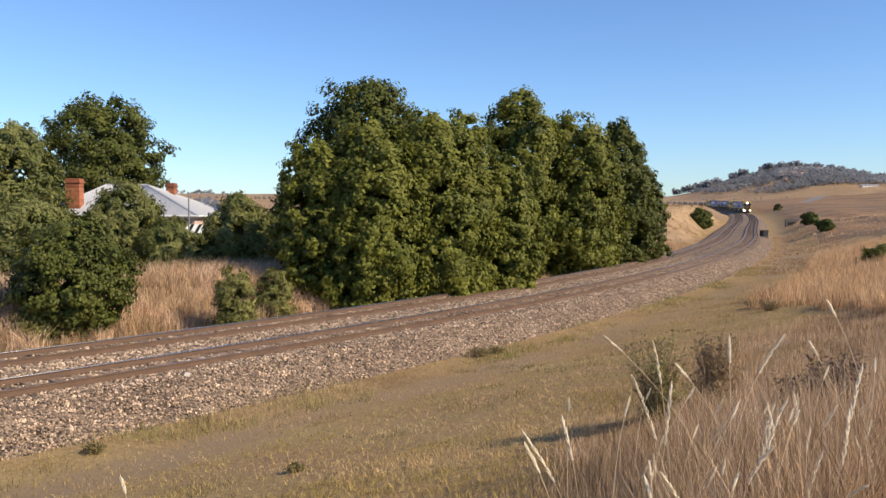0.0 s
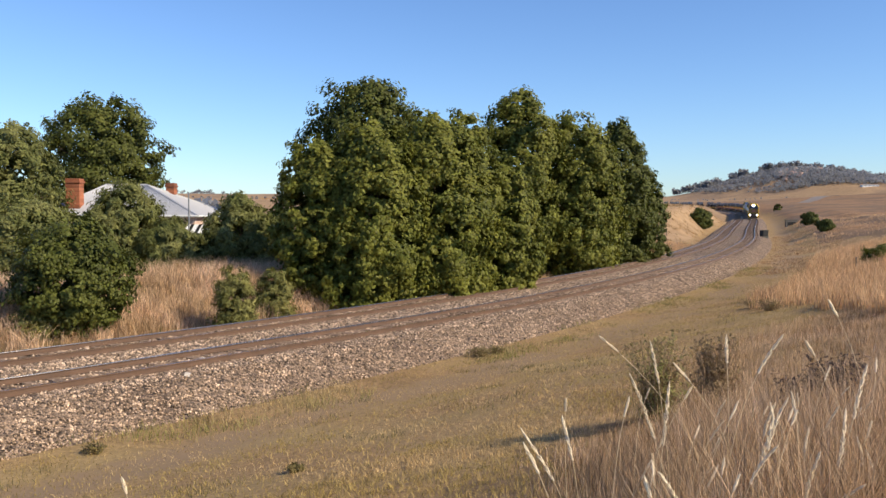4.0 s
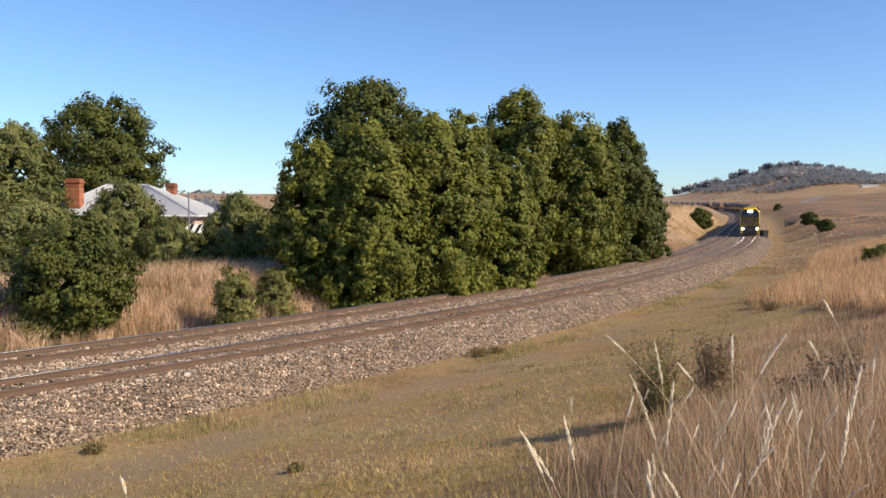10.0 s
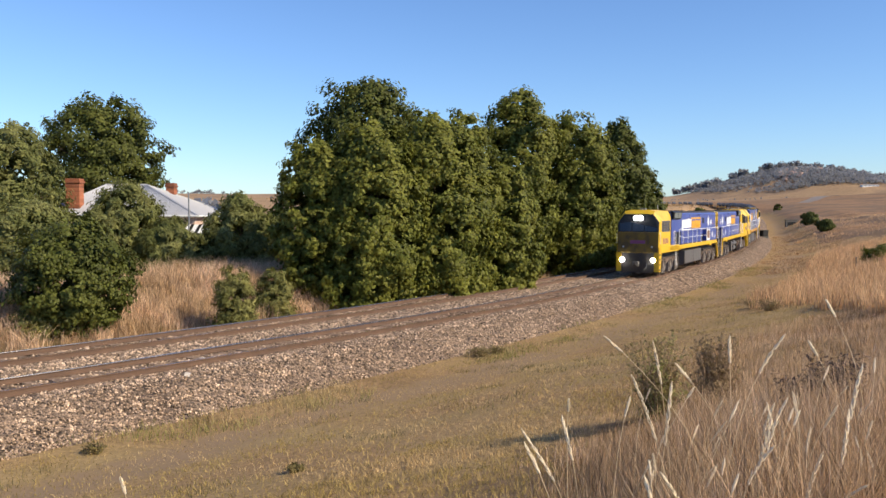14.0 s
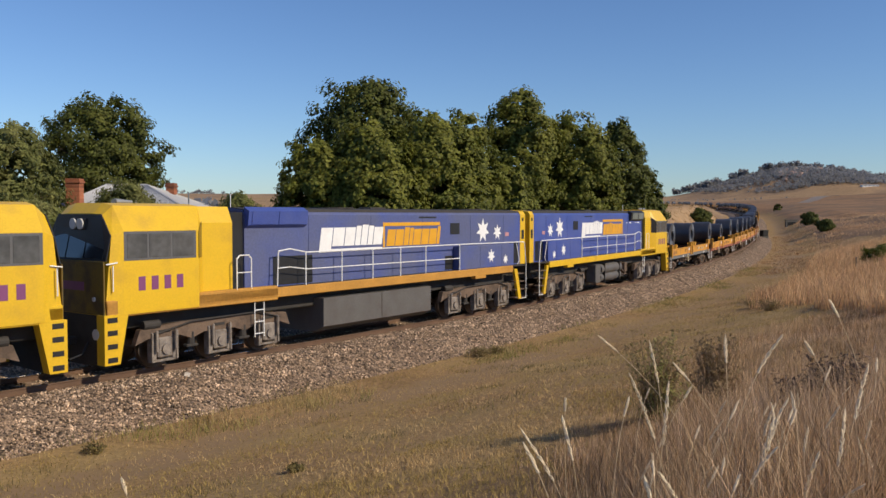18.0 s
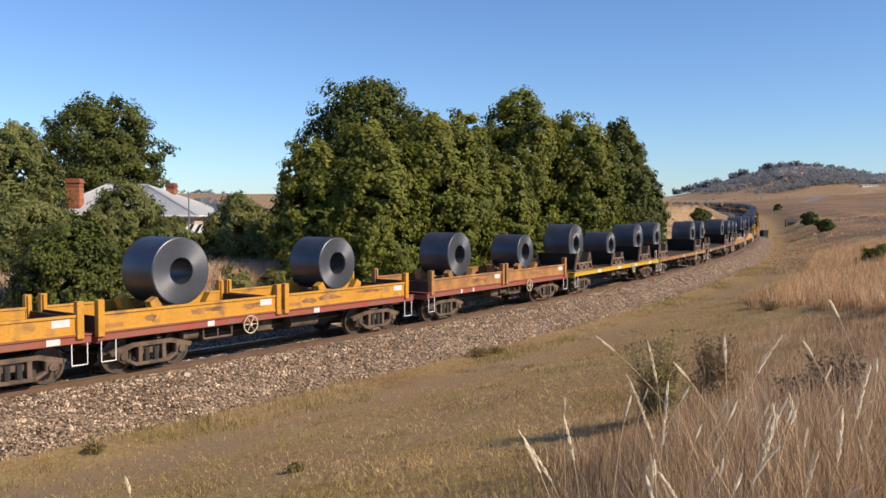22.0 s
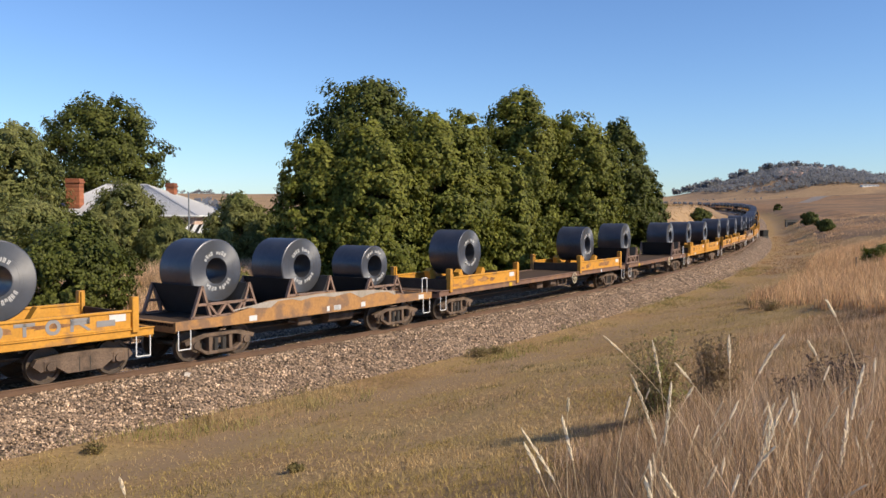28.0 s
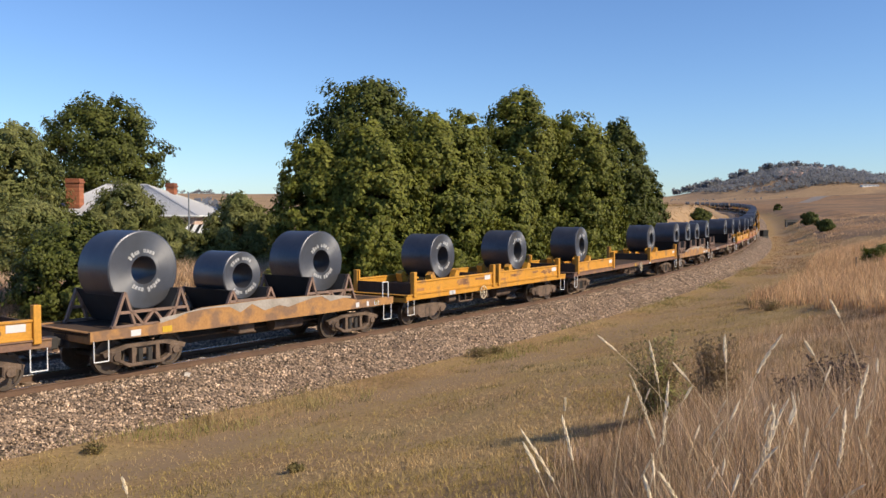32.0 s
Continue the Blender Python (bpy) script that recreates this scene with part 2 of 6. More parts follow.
    def ring(self, c, axis, r0, r1, a, b, n=32):
        """A hollow cylinder round an axis through c, between a and b."""
        vs, fs = [], []
        for t, r in ((a, r0), (a, r1), (b, r1), (b, r0)):
            for i in range(n):
                w = 2 * math.pi * i / n
                k, m = r * math.cos(w), r * math.sin(w)
                vs.append({"y": (c[0] + k, c[1] + t, c[2] + m), "x": (c[0] + t, c[1] + k, c[2] + m), "z": (c[0] + k, c[1] + m, c[2] + t)}[axis])
        for j in range(4):
            for i in range(n):
                fs.append((j * n + i, j * n + (i + 1) % n, ((j + 1) % 4) * n + (i + 1) % n, ((j + 1) % 4) * n + i))
        return self.add(vs, fs)

    def disc(self, c, axis, r, a, b, n=24):
        e = {"x": Vector((1, 0, 0)), "y": Vector((0, 1, 0)), "z": Vector((0, 0, 1))}[axis]
        return self.tube(Vector(c) + e * a, Vector(c) + e * b, r, n)

    def mesh(self, name, material, smooth=False):
        me = bpy.data.meshes.new(name)
        me.from_pydata(self.v, [], self.f)
        bm = bmesh.new()
        bm.from_mesh(me)
        bmesh.ops.recalc_face_normals(bm, faces=bm.faces)
        bm.to_mesh(me)
        bm.free()
        if smooth:
            me.shade_smooth()
            me.set_sharp_from_angle(angle=radians(40))
        me.materials.append(material)
        return me


def part(name, geo, material, parent, label="", smooth=False):
    """One mesh object under a thing or a part."""
    ob = new(name, geo.mesh(name, material, smooth) if isinstance(geo, Geo) else geo)
    ob.parent = parent
    if label:
        ob["label"] = label
    return ob


def thing(name, m, label, category, group=""):
    ob = new(name)
    ob.empty_display_size = 0.2
    ob.matrix_basis = m
    return tagged(ob, label, category, group)


def array_mesh(name, verts, quads, material, smooth=False):
    """A mesh from arrays of vertices and of faces with equal numbers of corners."""
    me = bpy.data.meshes.new(name)
    k = quads.shape[1]
    me.vertices.add(len(verts))
    me.vertices.foreach_set("co", verts.astype(np.float32).ravel())
    me.loops.add(quads.size)
    me.loops.foreach_set("vertex_index", quads.astype(np.int32).ravel())
    me.polygons.add(len(quads))
    me.polygons.foreach_set("loop_start", np.arange(0, quads.size, k, dtype=np.int32))
    me.update(calc_edges=True)
    me.polygons.foreach_set("use_smooth", np.full(len(quads), smooth))
    me.materials.append(material)
    return me


# ---- ground ----


def spaced(fine0, fine1, step, lo, hi, grow):
    a = list(np.arange(fine0, fine1 + 1e-6, step))
    d = step
    while a[-1] < hi:
        d *= grow
        a.append(a[-1] + d)
    d = step
    while a[0] > lo:
        d *= grow
        a.insert(0, a[0] - d)
    return np.array(a)


M_GROUND = mat("mown_dry_turf", (0.34, 0.22, 0.11), 0.95, vary=0.5, scale=0.22, fine=9, bump=0.8, second=(0.27, 0.19, 0.09), patch=0.5, spread=0.1, spec=0.1)
M_BANK = mat("bank_soil_straw", (0.24, 0.15, 0.085), 0.95, vary=0.45, scale=0.3, fine=9, bump=0.8, second=(0.17, 0.12, 0.066), spec=0.1)
M_FIELD = mat("far_dry_pasture", (0.36, 0.24, 0.135), 0.95, vary=0.4, scale=0.012, fine=0.4, bump=0.3, second=(0.235, 0.16, 0.1), patch=0.52, spread=0.05, spec=0.1)
M_HILL = mat("russet_hillside", (0.3, 0.18, 0.098), 0.95, vary=0.5, scale=0.045, fine=0.6, bump=0.5, second=(0.165, 0.11, 0.07), patch=0.5, spread=0.06, spec=0.1)


def trodden(m, rgb):
    """Bare earth shows where the ground's own wear value is high, with ragged edges."""
    n, lk = m.node_tree.nodes, m.node_tree.links
    b = n["Principled BSDF"]
    at, co, no, ad, mr, mx = (n.new("ShaderNode" + q) for q in ("Attribute", "TexCoord", "TexNoise", "Math", "MapRange", "Mix"))
    at.attribute_name = "bare"
    no.inputs["Scale"].default_value, no.inputs["Detail"].default_value = 1.4, 6
    lk.new(co.outputs["Object"], no.inputs["Vector"])
    lk.new(at.outputs["Fac"], ad.inputs[0])
    lk.new(no.outputs[0], ad.inputs[1])
    lk.new(ad.outputs[0], mr.inputs[0])
    mr.inputs[1].default_value, mr.inputs[2].default_value = 0.82, 1.3
    mx.data_type = "RGBA"
    lk.new(mr.outputs[0], mx.inputs[0])
    lk.new(b.inputs["Base Color"].links[0].from_socket, mx.inputs[6])
    mx.inputs[7].default_value = (*rgb, 1)
    lk.new(mx.outputs[2], b.inputs["Base Color"])


trodden(M_GROUND, (0.28, 0.193, 0.112))


def build_ground():
    gx, gy = spaced(-50, 110, 1.0, -3800, 3800, 1.07), spaced(-10, 190, 1.0, -900, 4600, 1.06)
    X, Y = np.meshgrid(gx, gy)
    Z = ground_z(X, Y)
    nx, ny = len(gx), len(gy)
    V = np.stack([X.ravel(), Y.ravel(), Z.ravel()], 1)
    i, j = np.meshgrid(np.arange(nx - 1), np.arange(ny - 1))
    k = (j * nx + i).ravel()
    Q = np.stack([k, k + 1, k + nx + 1, k + nx], 1)
    me = array_mesh("ground", V, Q, M_GROUND, True)
    for m in (M_BANK, M_FIELD, M_HILL):
        me.materials.append(m)
    c = V[Q].mean(1)
    s, u, _ = track_coords(c[:, 0], c[:, 1])
    r = np.hypot(c[:, 0], c[:, 1])
    kind = np.where(u > 15.2 + wobble(c[:, 0], c[:, 1], 0.4, 0.8), 1, 0)
    kind = np.where((u < -7) & (r < 130), 1, kind)
    kind = np.where((np.abs(u) > 9) & (r >= 120), 2, kind)
    kind = np.where((kind == 2) & (u > 9) & (s < 520), 3, kind)
    me.polygons.foreach_set("material_index", kind.astype(np.int32))
    # the trodden strip beside the ballast
    s, u, _ = track_coords(V[:, 0], V[:, 1])
    u = u + 0.5 * patchy(V[:, 0], V[:, 1], 0.35, 51)
    bare = ease(u, 4.2, 5.2) * (1 - ease(u, 6.6, 7.8)) * (0.75 + 0.25 * patchy(V[:, 0], V[:, 1], 0.6, 52))
    me.attributes.new("bare", "FLOAT", "POINT").data.foreach_set("value", np.clip(bare, 0, 1).astype(np.float32))
    tagged(new("ground", me), "dry grass ground rising to pasture and hills", "ground", kind="structure")


build_ground()

# ---- track ----
TRACK_GAP = 4.1


def sweep(name, profile, s0, s1, step, material, u0=0.0, smooth=False, jitter=0.0):
    """A cross-section (u, z) carried along the line."""
    ss = np.arange(s0, s1 + step / 2, step)
    n = len(profile)
    V = np.zeros((len(ss), n, 3))
    for j, (u, z) in enumerate(profile):
        x, y, h = line(ss, u0 + u, z)
        V[:, j] = np.stack([x, y, h], 1)
    if jitter:
        V += np.random.default_rng(3).normal(0, jitter, V.shape) * np.array([0.6, 0.6, 1.0])
    i, j = np.meshgrid(np.arange(len(ss) - 1), np.arange(n - 1), indexing="ij")
    k = (i * n + j).ravel()
    return array_mesh(name, V.reshape(-1, 3), np.stack([k, k + 1, k + n + 1, k + n], 1), material, smooth)


def bed_height(u):
    """Top of the ballast across both tracks."""
    return np.interp(u, (-7.6, -6.1, -5.5, -4.9, -4.75, -3.45, -3.3, -2.7, -2.0, -1.4, -0.8, -0.65, 0.65, 0.8, 1.4, 1.75, 3.3), (-1.0, -0.28, -0.19, -0.19, -0.195, -0.195, -0.19, -0.19, -0.25, -0.19, -0.19, -0.195, -0.195, -0.19, -0.185, -0.22, -1.0))


def build_track():
    prof = [(u, float(bed_height(u))) for u in np.linspace(-7.6, 3.3, 74)]
    bed = tagged(new("railway_ballast", sweep("railway_ballast", prof, -60, 130, 0.25, M_BALLAST, jitter=0.025)), "grey-brown crushed stone ballast bed under two tracks", "ballast", kind="structure")
    bed.data.materials.append(M_GRIMY)
    us = np.linspace(-7.6, 3.3, 74)
    mid = (us[1:] + us[:-1]) / 2
    grimed = ((np.abs(mid) < 0.7) | (np.abs(mid + TRACK_GAP) < 0.7)).astype(np.int32)
    bed.data.polygons.foreach_set("material_index", np.tile(grimed, len(bed.data.polygons) // len(mid)))
    coarse = [(u, float(bed_height(u))) for u in np.linspace(-7.6, 3.3, 12)]
    part("ballast_far", sweep("ballast_far", coarse, 130, 855, 2.5, M_BALLAST), None, bed)
    # loose stones
    rng = np.random.default_rng(11)
    n = 125000
    s = -8 + 78 * rng.random(n) ** 1.6
    u = rng.uniform(-6.9, 3.2, n)
    gauge = (np.abs(u) < 0.72) | (np.abs(u + TRACK_GAP) < 0.72)
    keep = ~gauge | (rng.random(n) < 0.5)
    s, u = s[keep], u[keep]
    n = len(s)
    x, y, h = line(s, u, 0)
    h = h + bed_height(u) + rng.uniform(-0.01, 0.02, n)
    size = rng.uniform(0.019, 0.044, n) * (1 + 0.4 * (rng.random(n) > 0.9))
    base = np.array([(1, 0, 0), (0, 1, 0), (-1, 0, 0), (0, -1, 0), (0, 0, 1), (0, 0, -1)], float)
    P = base[None] * (size[:, None, None] * rng.uniform(0.6, 1.3, (n, 6, 1)))
    a = rng.uniform(0, 2 * math.pi, (n, 1))
    b = rng.uniform(-0.8, 0.8, (n, 1))
    px, py, pz = P[..., 0], P[..., 1], P[..., 2]
    py, pz = py * np.cos(b) - pz * np.sin(b), py * np.sin(b) + pz * np.cos(b)
    px, py = px * np.cos(a) - py * np.sin(a), px * np.sin(a) + py * np.cos(a)
    V = np.stack([px + x[:, None], py + y[:, None], pz + h[:, None]], 2).reshape(-1, 3)
    T = np.array([(0, 1, 4), (1, 2, 4), (2, 3, 4), (3, 0, 4), (1, 0, 5), (2, 1, 5), (3, 2, 5), (0, 3, 5)])
    Q = (T[None] + 6 * np.arange(n)[:, None, None]).reshape(-1, 3)
    tagged(part("ballast_stone", array_mesh("ballast_stone", V, Q, M_STONE), None, bed), kind="stuff")
    # rails and sleepers
    web = [(0.07, -0.172), (0.07, -0.155), (0.012, -0.13), (0.012, -0.045), (0.036, -0.035), (0.036, -0.006), (0.031, 0.0)]
    foot = [(u, z) for u, z in web] + [(-u, z) for u, z in web[::-1]]
    sl = Geo().box(-0.12, 0.12, -1.25, 1.25, -0.3, -0.165, 0.015).mesh("sleeper", M_SLEEPER)
    for name, off, many in (("near_track", 0.0, 190), ("far_track", -TRACK_GAP, 110)):
        tr = tagged(new("railway_" + name), "rusty steel rails on dark timber sleepers in ballast", "railway track", kind="structure")
        for side in (0.7525, -0.7525):
            rl = part("rail", sweep("rail", foot, -60, 855, 0.75, M_RUST, off + side), None, tr)
            part("running_face", sweep("running_face", [(0.03, 0.0008), (0.0, 0.002), (-0.03, 0.0008)], -60, 855, 0.75, M_RAILTOP, off + side), None, rl, "polished bright steel running face")
            k = 1 if side < 0 else -1
            edge = [(0.0305 * k, 0.001), (0.0368 * k, -0.006), (0.0385 * k, -0.016), (0.037 * k, -0.026)]
            part("gauge_corner", sweep("gauge_corner", edge[::k], -60, 855, 0.75, M_RAILTOP, off + side, True), None, rl, "bright worn gauge corner")
        rng = np.random.default_rng(5)
        far = Geo()
        k = 0
        s = -14.0
        while s < 330:
            x, y, z = (float(q) for q in line(s, off))
            yaw = math.degrees(heading(s)) + rng.uniform(-1.2, 1.2)
            du = rng.uniform(-0.05, 0.05)
            if k < many:
                ob = new("sleeper", sl)
                ob.parent = tr
                ob.matrix_basis = pose(x, y, z + rng.uniform(-0.012, 0.008), 0, 0, yaw) @ pose(0, du, 0)
            else:
                m = pose(x, y, z, 0, 0, yaw)
                g = Geo().box(-0.12, 0.12, -1.25, 1.25, -0.3, -0.165)
                far.add([m @ Vector(p) for p in g.v], g.f)
            k += 1
            s += 0.61
        tagged(part("sleeper_row", far, M_SLEEPER, tr), kind="stuff")


build_track()

# ---- plants ----


SHAPES = {
    "bush": ((0, 0.78), (0.15, 0.95), (0.4, 1.0), (0.65, 0.92), (0.82, 0.76), (0.94, 0.5), (1, 0.22)),
    "round": ((0, 0.3), (0.15, 0.72), (0.4, 1.0), (0.7, 0.95), (0.87, 0.74), (0.96, 0.45), (1, 0.2)),
    "column": ((0, 0.75), (0.15, 0.95), (0.45, 1.0), (0.7, 0.9), (0.85, 0.7), (0.94, 0.42), (1, 0.12)),
    "tall": ((0, 0.72), (0.2, 1.0), (0.45, 0.96), (0.7, 0.74), (0.88, 0.4), (1, 0.06)),
}


def crown_clumps(width, low, high, seed, style, count):
    """Centres, radii and outward ways of the leaf clumps that fill a crown's uneven outline."""
    rng = np.random.default_rng(seed)
    fs, rs = np.array(SHAPES[style]).T
    f = rng.random(count * 3)
    f = f[rng.random(count * 3) < np.interp(f, fs, rs) * 0.8 + 0.2][:count]
    n = len(f)
    w = rng.uniform(0, 2 * math.pi, n)
    lump = 1 + 0.17 * np.sin(3 * w + 5 * f + seed) * np.sin(9 * f + seed) + 0.1 * np.sin(5 * w - 9 * f + 2 * seed) + 0.07 * np.sin(9 * w + 17 * f + 3 * seed)
    r = np.interp(f, fs, rs) * width / 2 * lump
    deep = np.where(rng.random(n) < 0.78, rng.uniform(0.74, 0.97, n), rng.uniform(0.2, 0.75, n))
    # hollows between the boughs, where the shade is deep
    hollow = np.sin(4 * w + 7 * f + 1.3 * seed) * np.sin(13 * f - 2 * w + seed) + 0.5 * np.sin(7 * w - 19 * f + 2.1 * seed)
    deep = deep * (1 - 0.3 * ease(hollow, 0.15, 0.9))
    size = (0.048 * width + 0.1) * rng.uniform(0.7, 1.45, n)
    z = low + (high - low) * f * (1 - 0.05 * (1 + np.sin(4 * w + seed)) - 0.03 * (1 + np.sin(9 * w + 2 * seed))) - size * 0.45
    c = np.stack([r * deep * np.cos(w), r * deep * np.sin(w), np.maximum(z, low)], 1)
    way = np.stack([np.cos(w), np.sin(w), (f - 0.35) * 1.3], 1)
    return c, size, way


def leaf_mesh(name, clumps, count, size, material, seed, long=1.5):
    """Many small leaves, clump by clump."""
    rng = np.random.default_rng(seed + 100)
    C, R, W = clumps
    pick = rng.choice(len(C), count, p=R ** 2 / (R ** 2).sum())
    d = rng.normal(size=(count, 3))
    d /= np.linalg.norm(d, axis=1)[:, None]
    d = d + 0.55 * W[pick]
    c = C[pick] + d * (R[pick] * rng.uniform(0.45, 1.0, count))[:, None] * np.array([1, 1, 0.85])
    n = len(c)
    nrm = 0.8 * d + 0.65 * W[pick] + rng.normal(0, 0.5, (n, 3)) + np.array([0, 0, 0.2])
    nrm /= np.linalg.norm(nrm, axis=1)[:, None]
    a = np.cross(nrm, rng.normal(size=(n, 3)))
    a /= np.linalg.norm(a, axis=1)[:, None]
    b = np.cross(nrm, a)
    z = size * rng.uniform(0.6, 1.4, n)
    A, B = a * (z * long / 2)[:, None], b * (z / 2)[:, None]
    bow = nrm * (z * 0.12)[:, None]
    V = np.stack([c - A, c + B - bow + A * 0.1, c + A, c - B - bow + A * 0.1], 1).reshape(-1, 3)
    return array_mesh(name, V, np.arange(4 * n).reshape(n, 4), material)


def limbs(height, radius, clumps, seed):
    """A tapered trunk with limbs and twigs that reach into the clumps."""
    rng = random.Random(seed)
    g = Geo()
    p = Vector((0, 0, -0.2))
    steps = 5
    for i in range(steps):
        q = Vector((rng.uniform(-0.02, 0.02) * height, rng.uniform(-0.02, 0.02) * height, height * (i + 1) / steps))
        g.tube(p, q, radius * (1 - 0.17 * i), 9, radius * (1 - 0.17 * (i + 1)))
        p = q
    C, R, W = clumps
    for i in range(0, len(C), max(1, len(C) // 36)):
        c = Vector(C[i])
        a = Vector((0, 0, max(0.1 * height, min(c.z * 0.6, height * 0.85))))
        b = a.lerp(c, 0.5) + Vector((0, 0, 0.06 * height))
        g.tube(a, b, radius * 0.3, 6, radius * 0.18)
        g.tube(b, c, radius * 0.18, 5, radius * 0.05)
    return g


def spot(px, depth):
    """A place at a depth, at the view's bearing px."""
    return (px - 784) / 1498.7 * depth, depth


def lift(py, depth):
    return 4.15 + (380 - py) / 1498.7 * depth


def tree(name, px, depth, width_px, top_py, material, style, label, seed, leaves=9000, leaf=0.24, low=0.25, category="tree", group="", extra=(), clumps=0, long=1.5):
    x, y = spot(px, depth)
    z = float(ground_z(x, y))
    w, high = width_px / 1498.7 * depth, lift(top_py, depth) - z
    root = thing(name, pose(x, y, z), label, category, group)
    sets = [crown_clumps(w, low, high, seed, style, clumps or max(40, leaves // 46))]
    for k, (ex, ey, ew, elow, ehigh) in enumerate(extra):
        c, r, v = crown_clumps(ew, elow, ehigh, seed + 7 + k, "round", max(30, leaves // 200))
        sets.append((c + np.array([ex, ey, 0]), r, v))
    cl = tuple(np.concatenate([q[i] for q in sets]) for i in range(3))
    part("trunk", limbs(high * 0.72, max(0.04, 0.02 * high), cl, seed), M_BARK, root, smooth=True)
    part("crown", leaf_mesh("crown", cl, leaves, leaf, material, seed, long), None, root)
    return root


def build_trees():
    row = "row of trees beyond the track"
    tree("broadleaf_tree", 650, 62, 208, 130, M_LEAF_DARK, "round", "tall dark green rounded tree standing behind the row", 21, 33800, 0.19, low=3.5, group=row)
    tree("broadleaf_tree", 562, 44, 150, 236, M_LEAF, "bush", "leafy green tree with foliage down to the ground", 22, 31200, 0.145, group=row)
    tree("broadleaf_tree", 655, 44, 205, 205, M_LEAF, "bush", "wide leafy yellow-green tree with foliage to the ground", 23, 54600, 0.145, group=row)
    tree("broadleaf_tree", 765, 47, 215, 190, M_LEAF, "bush", "wide leafy yellow-green tree with foliage to the ground", 24, 54600, 0.15, group=row)
    tree("broadleaf_tree", 822, 49, 150, 188, M_LEAF, "column", "leafy yellow-green tree rising inside a clump", 46, 26000, 0.15, group=row)
    tree("broadleaf_tree", 890, 50, 134, 285, M_LEAF, "bush", "low leafy green tree at the end of a clump", 25, 28600, 0.15, group=row)
    tree("broadleaf_tree", 915, 67, 176, 150, M_LEAF, "column", "tall upright green tree with pointed shoots", 26, 46800, 0.185, group=row)
    tree("broadleaf_tree", 1012, 69, 178, 190, M_LEAF, "column", "tall upright green tree with pointed shoots", 27, 46800, 0.185, group=row)
    tree("broadleaf_tree", 1092, 76, 128, 208, M_LEAF_DARK, "column", "tall dark green tree beside the track", 28, 33800, 0.19, group=row)
    tree("broadleaf_tree", 1138, 79, 84, 285, M_LEAF_DARK, "column", "smaller dark green tree at the end of the row", 29, 18200, 0.18, group=row)
    tree("broadleaf_tree", 183, 84, 200, 163, M_LEAF_DARK, "round", "large old dark green tree behind the house", 31, 34000, 0.23, low=3.0, extra=((5.4, -1.0, 4.6, 1.0, 9.0), (-3.6, -1.0, 5.0, 1.5, 9.0)))
    tree("broadleaf_tree", 8, 52, 190, 203, M_LEAF_CONIFER, "round", "green feathery tree beside the house", 32, 33800, 0.12, low=0.8, long=2.6)
    tree("shrub", 40, 45, 190, 345, M_LEAF_CONIFER, "bush", "loose green shrub beside the house garden", 33, 20000, 0.11, category="shrub", long=2.6)
    tree("cypress_tree", 222, 49, 165, 318, M_LEAF_CONIFER, "tall", "ragged green conifer in front of the house", 34, 22000, 0.085, category="tree", clumps=420, long=4.0)
    tree("cypress_tree", 302, 48, 125, 384, M_LEAF_CONIFER, "tall", "low ragged green conifer in front of the house", 47, 15000, 0.085, category="tree", clumps=300, long=4.0)
    tree("cypress_tree", 428, 50, 150, 338, M_LEAF_CONIFER, "tall", "ragged green conifer at the garden edge", 35, 18000, 0.1, category="tree", clumps=340, long=4.0)
    tree("shrub", 480, 52, 84, 368, M_LEAF_DARK, "bush", "dark green shrub behind the grass bank", 36, 9000, 0.13, category="shrub")
    tree("shrub", 350, 51, 96, 412, M_LEAF_DARK, "bush", "dark green shrub by the house wall", 40, 7000, 0.13, category="shrub")
    tree("shrub", 126, 32.0, 200, 386, M_LEAF_DARK, "round", "dense rounded dark green bush on the grass bank", 37, 28000, 0.095, low=0.05, category="bush", clumps=420)
    tree("shrub", 414, 34.5, 74, 470, M_LEAF_PALE, "bush", "small light green bush in dry grass", 38, 9000, 0.05, low=0.02, category="bush", clumps=300, long=4.0)
    tree("shrub", 486, 39, 66, 478, M_LEAF_PALE, "bush", "small green bush below the trees", 39, 7000, 0.055, low=0.02, category="bush", clumps=220, long=4.0)
    tree("shrub", 62, 31.0, 90, 548, M_LEAF_PALE, "bush", "low green weeds at the foot of a bush", 48, 5000, 0.05, low=0.02, category="bush", clumps=160, long=4.0)
    tree("shrub", 1240, 177, 38, 368, M_LEAF_DARK, "bush", "lone green bush on a dry mound", 41, 9000, 0.3, low=0.1, category="bush")
    tree("shrub", 1433, 163, 28, 373, M_LEAF_DARK, "round", "dark bush on the dry hillside", 42, 5000, 0.3, low=0.1, category="bush")
    tree("shrub", 1461, 128, 27, 386, M_LEAF_DARK, "round", "dark bush on the dry hillside", 43, 4000, 0.25, low=0.1, category="bush")
    tree("shrub", 1376, 330, 15, 359.5, M_LEAF_DARK, "bush", "dark bush on the dry hillside", 44, 900, 0.4, low=0.1, category="bush")
    tree("shrub", 1562, 55, 64, 430, M_LEAF, "bush", "low spreading green bush in russet grass", 45, 5000, 0.09, low=0.02, category="bush")


build_trees()

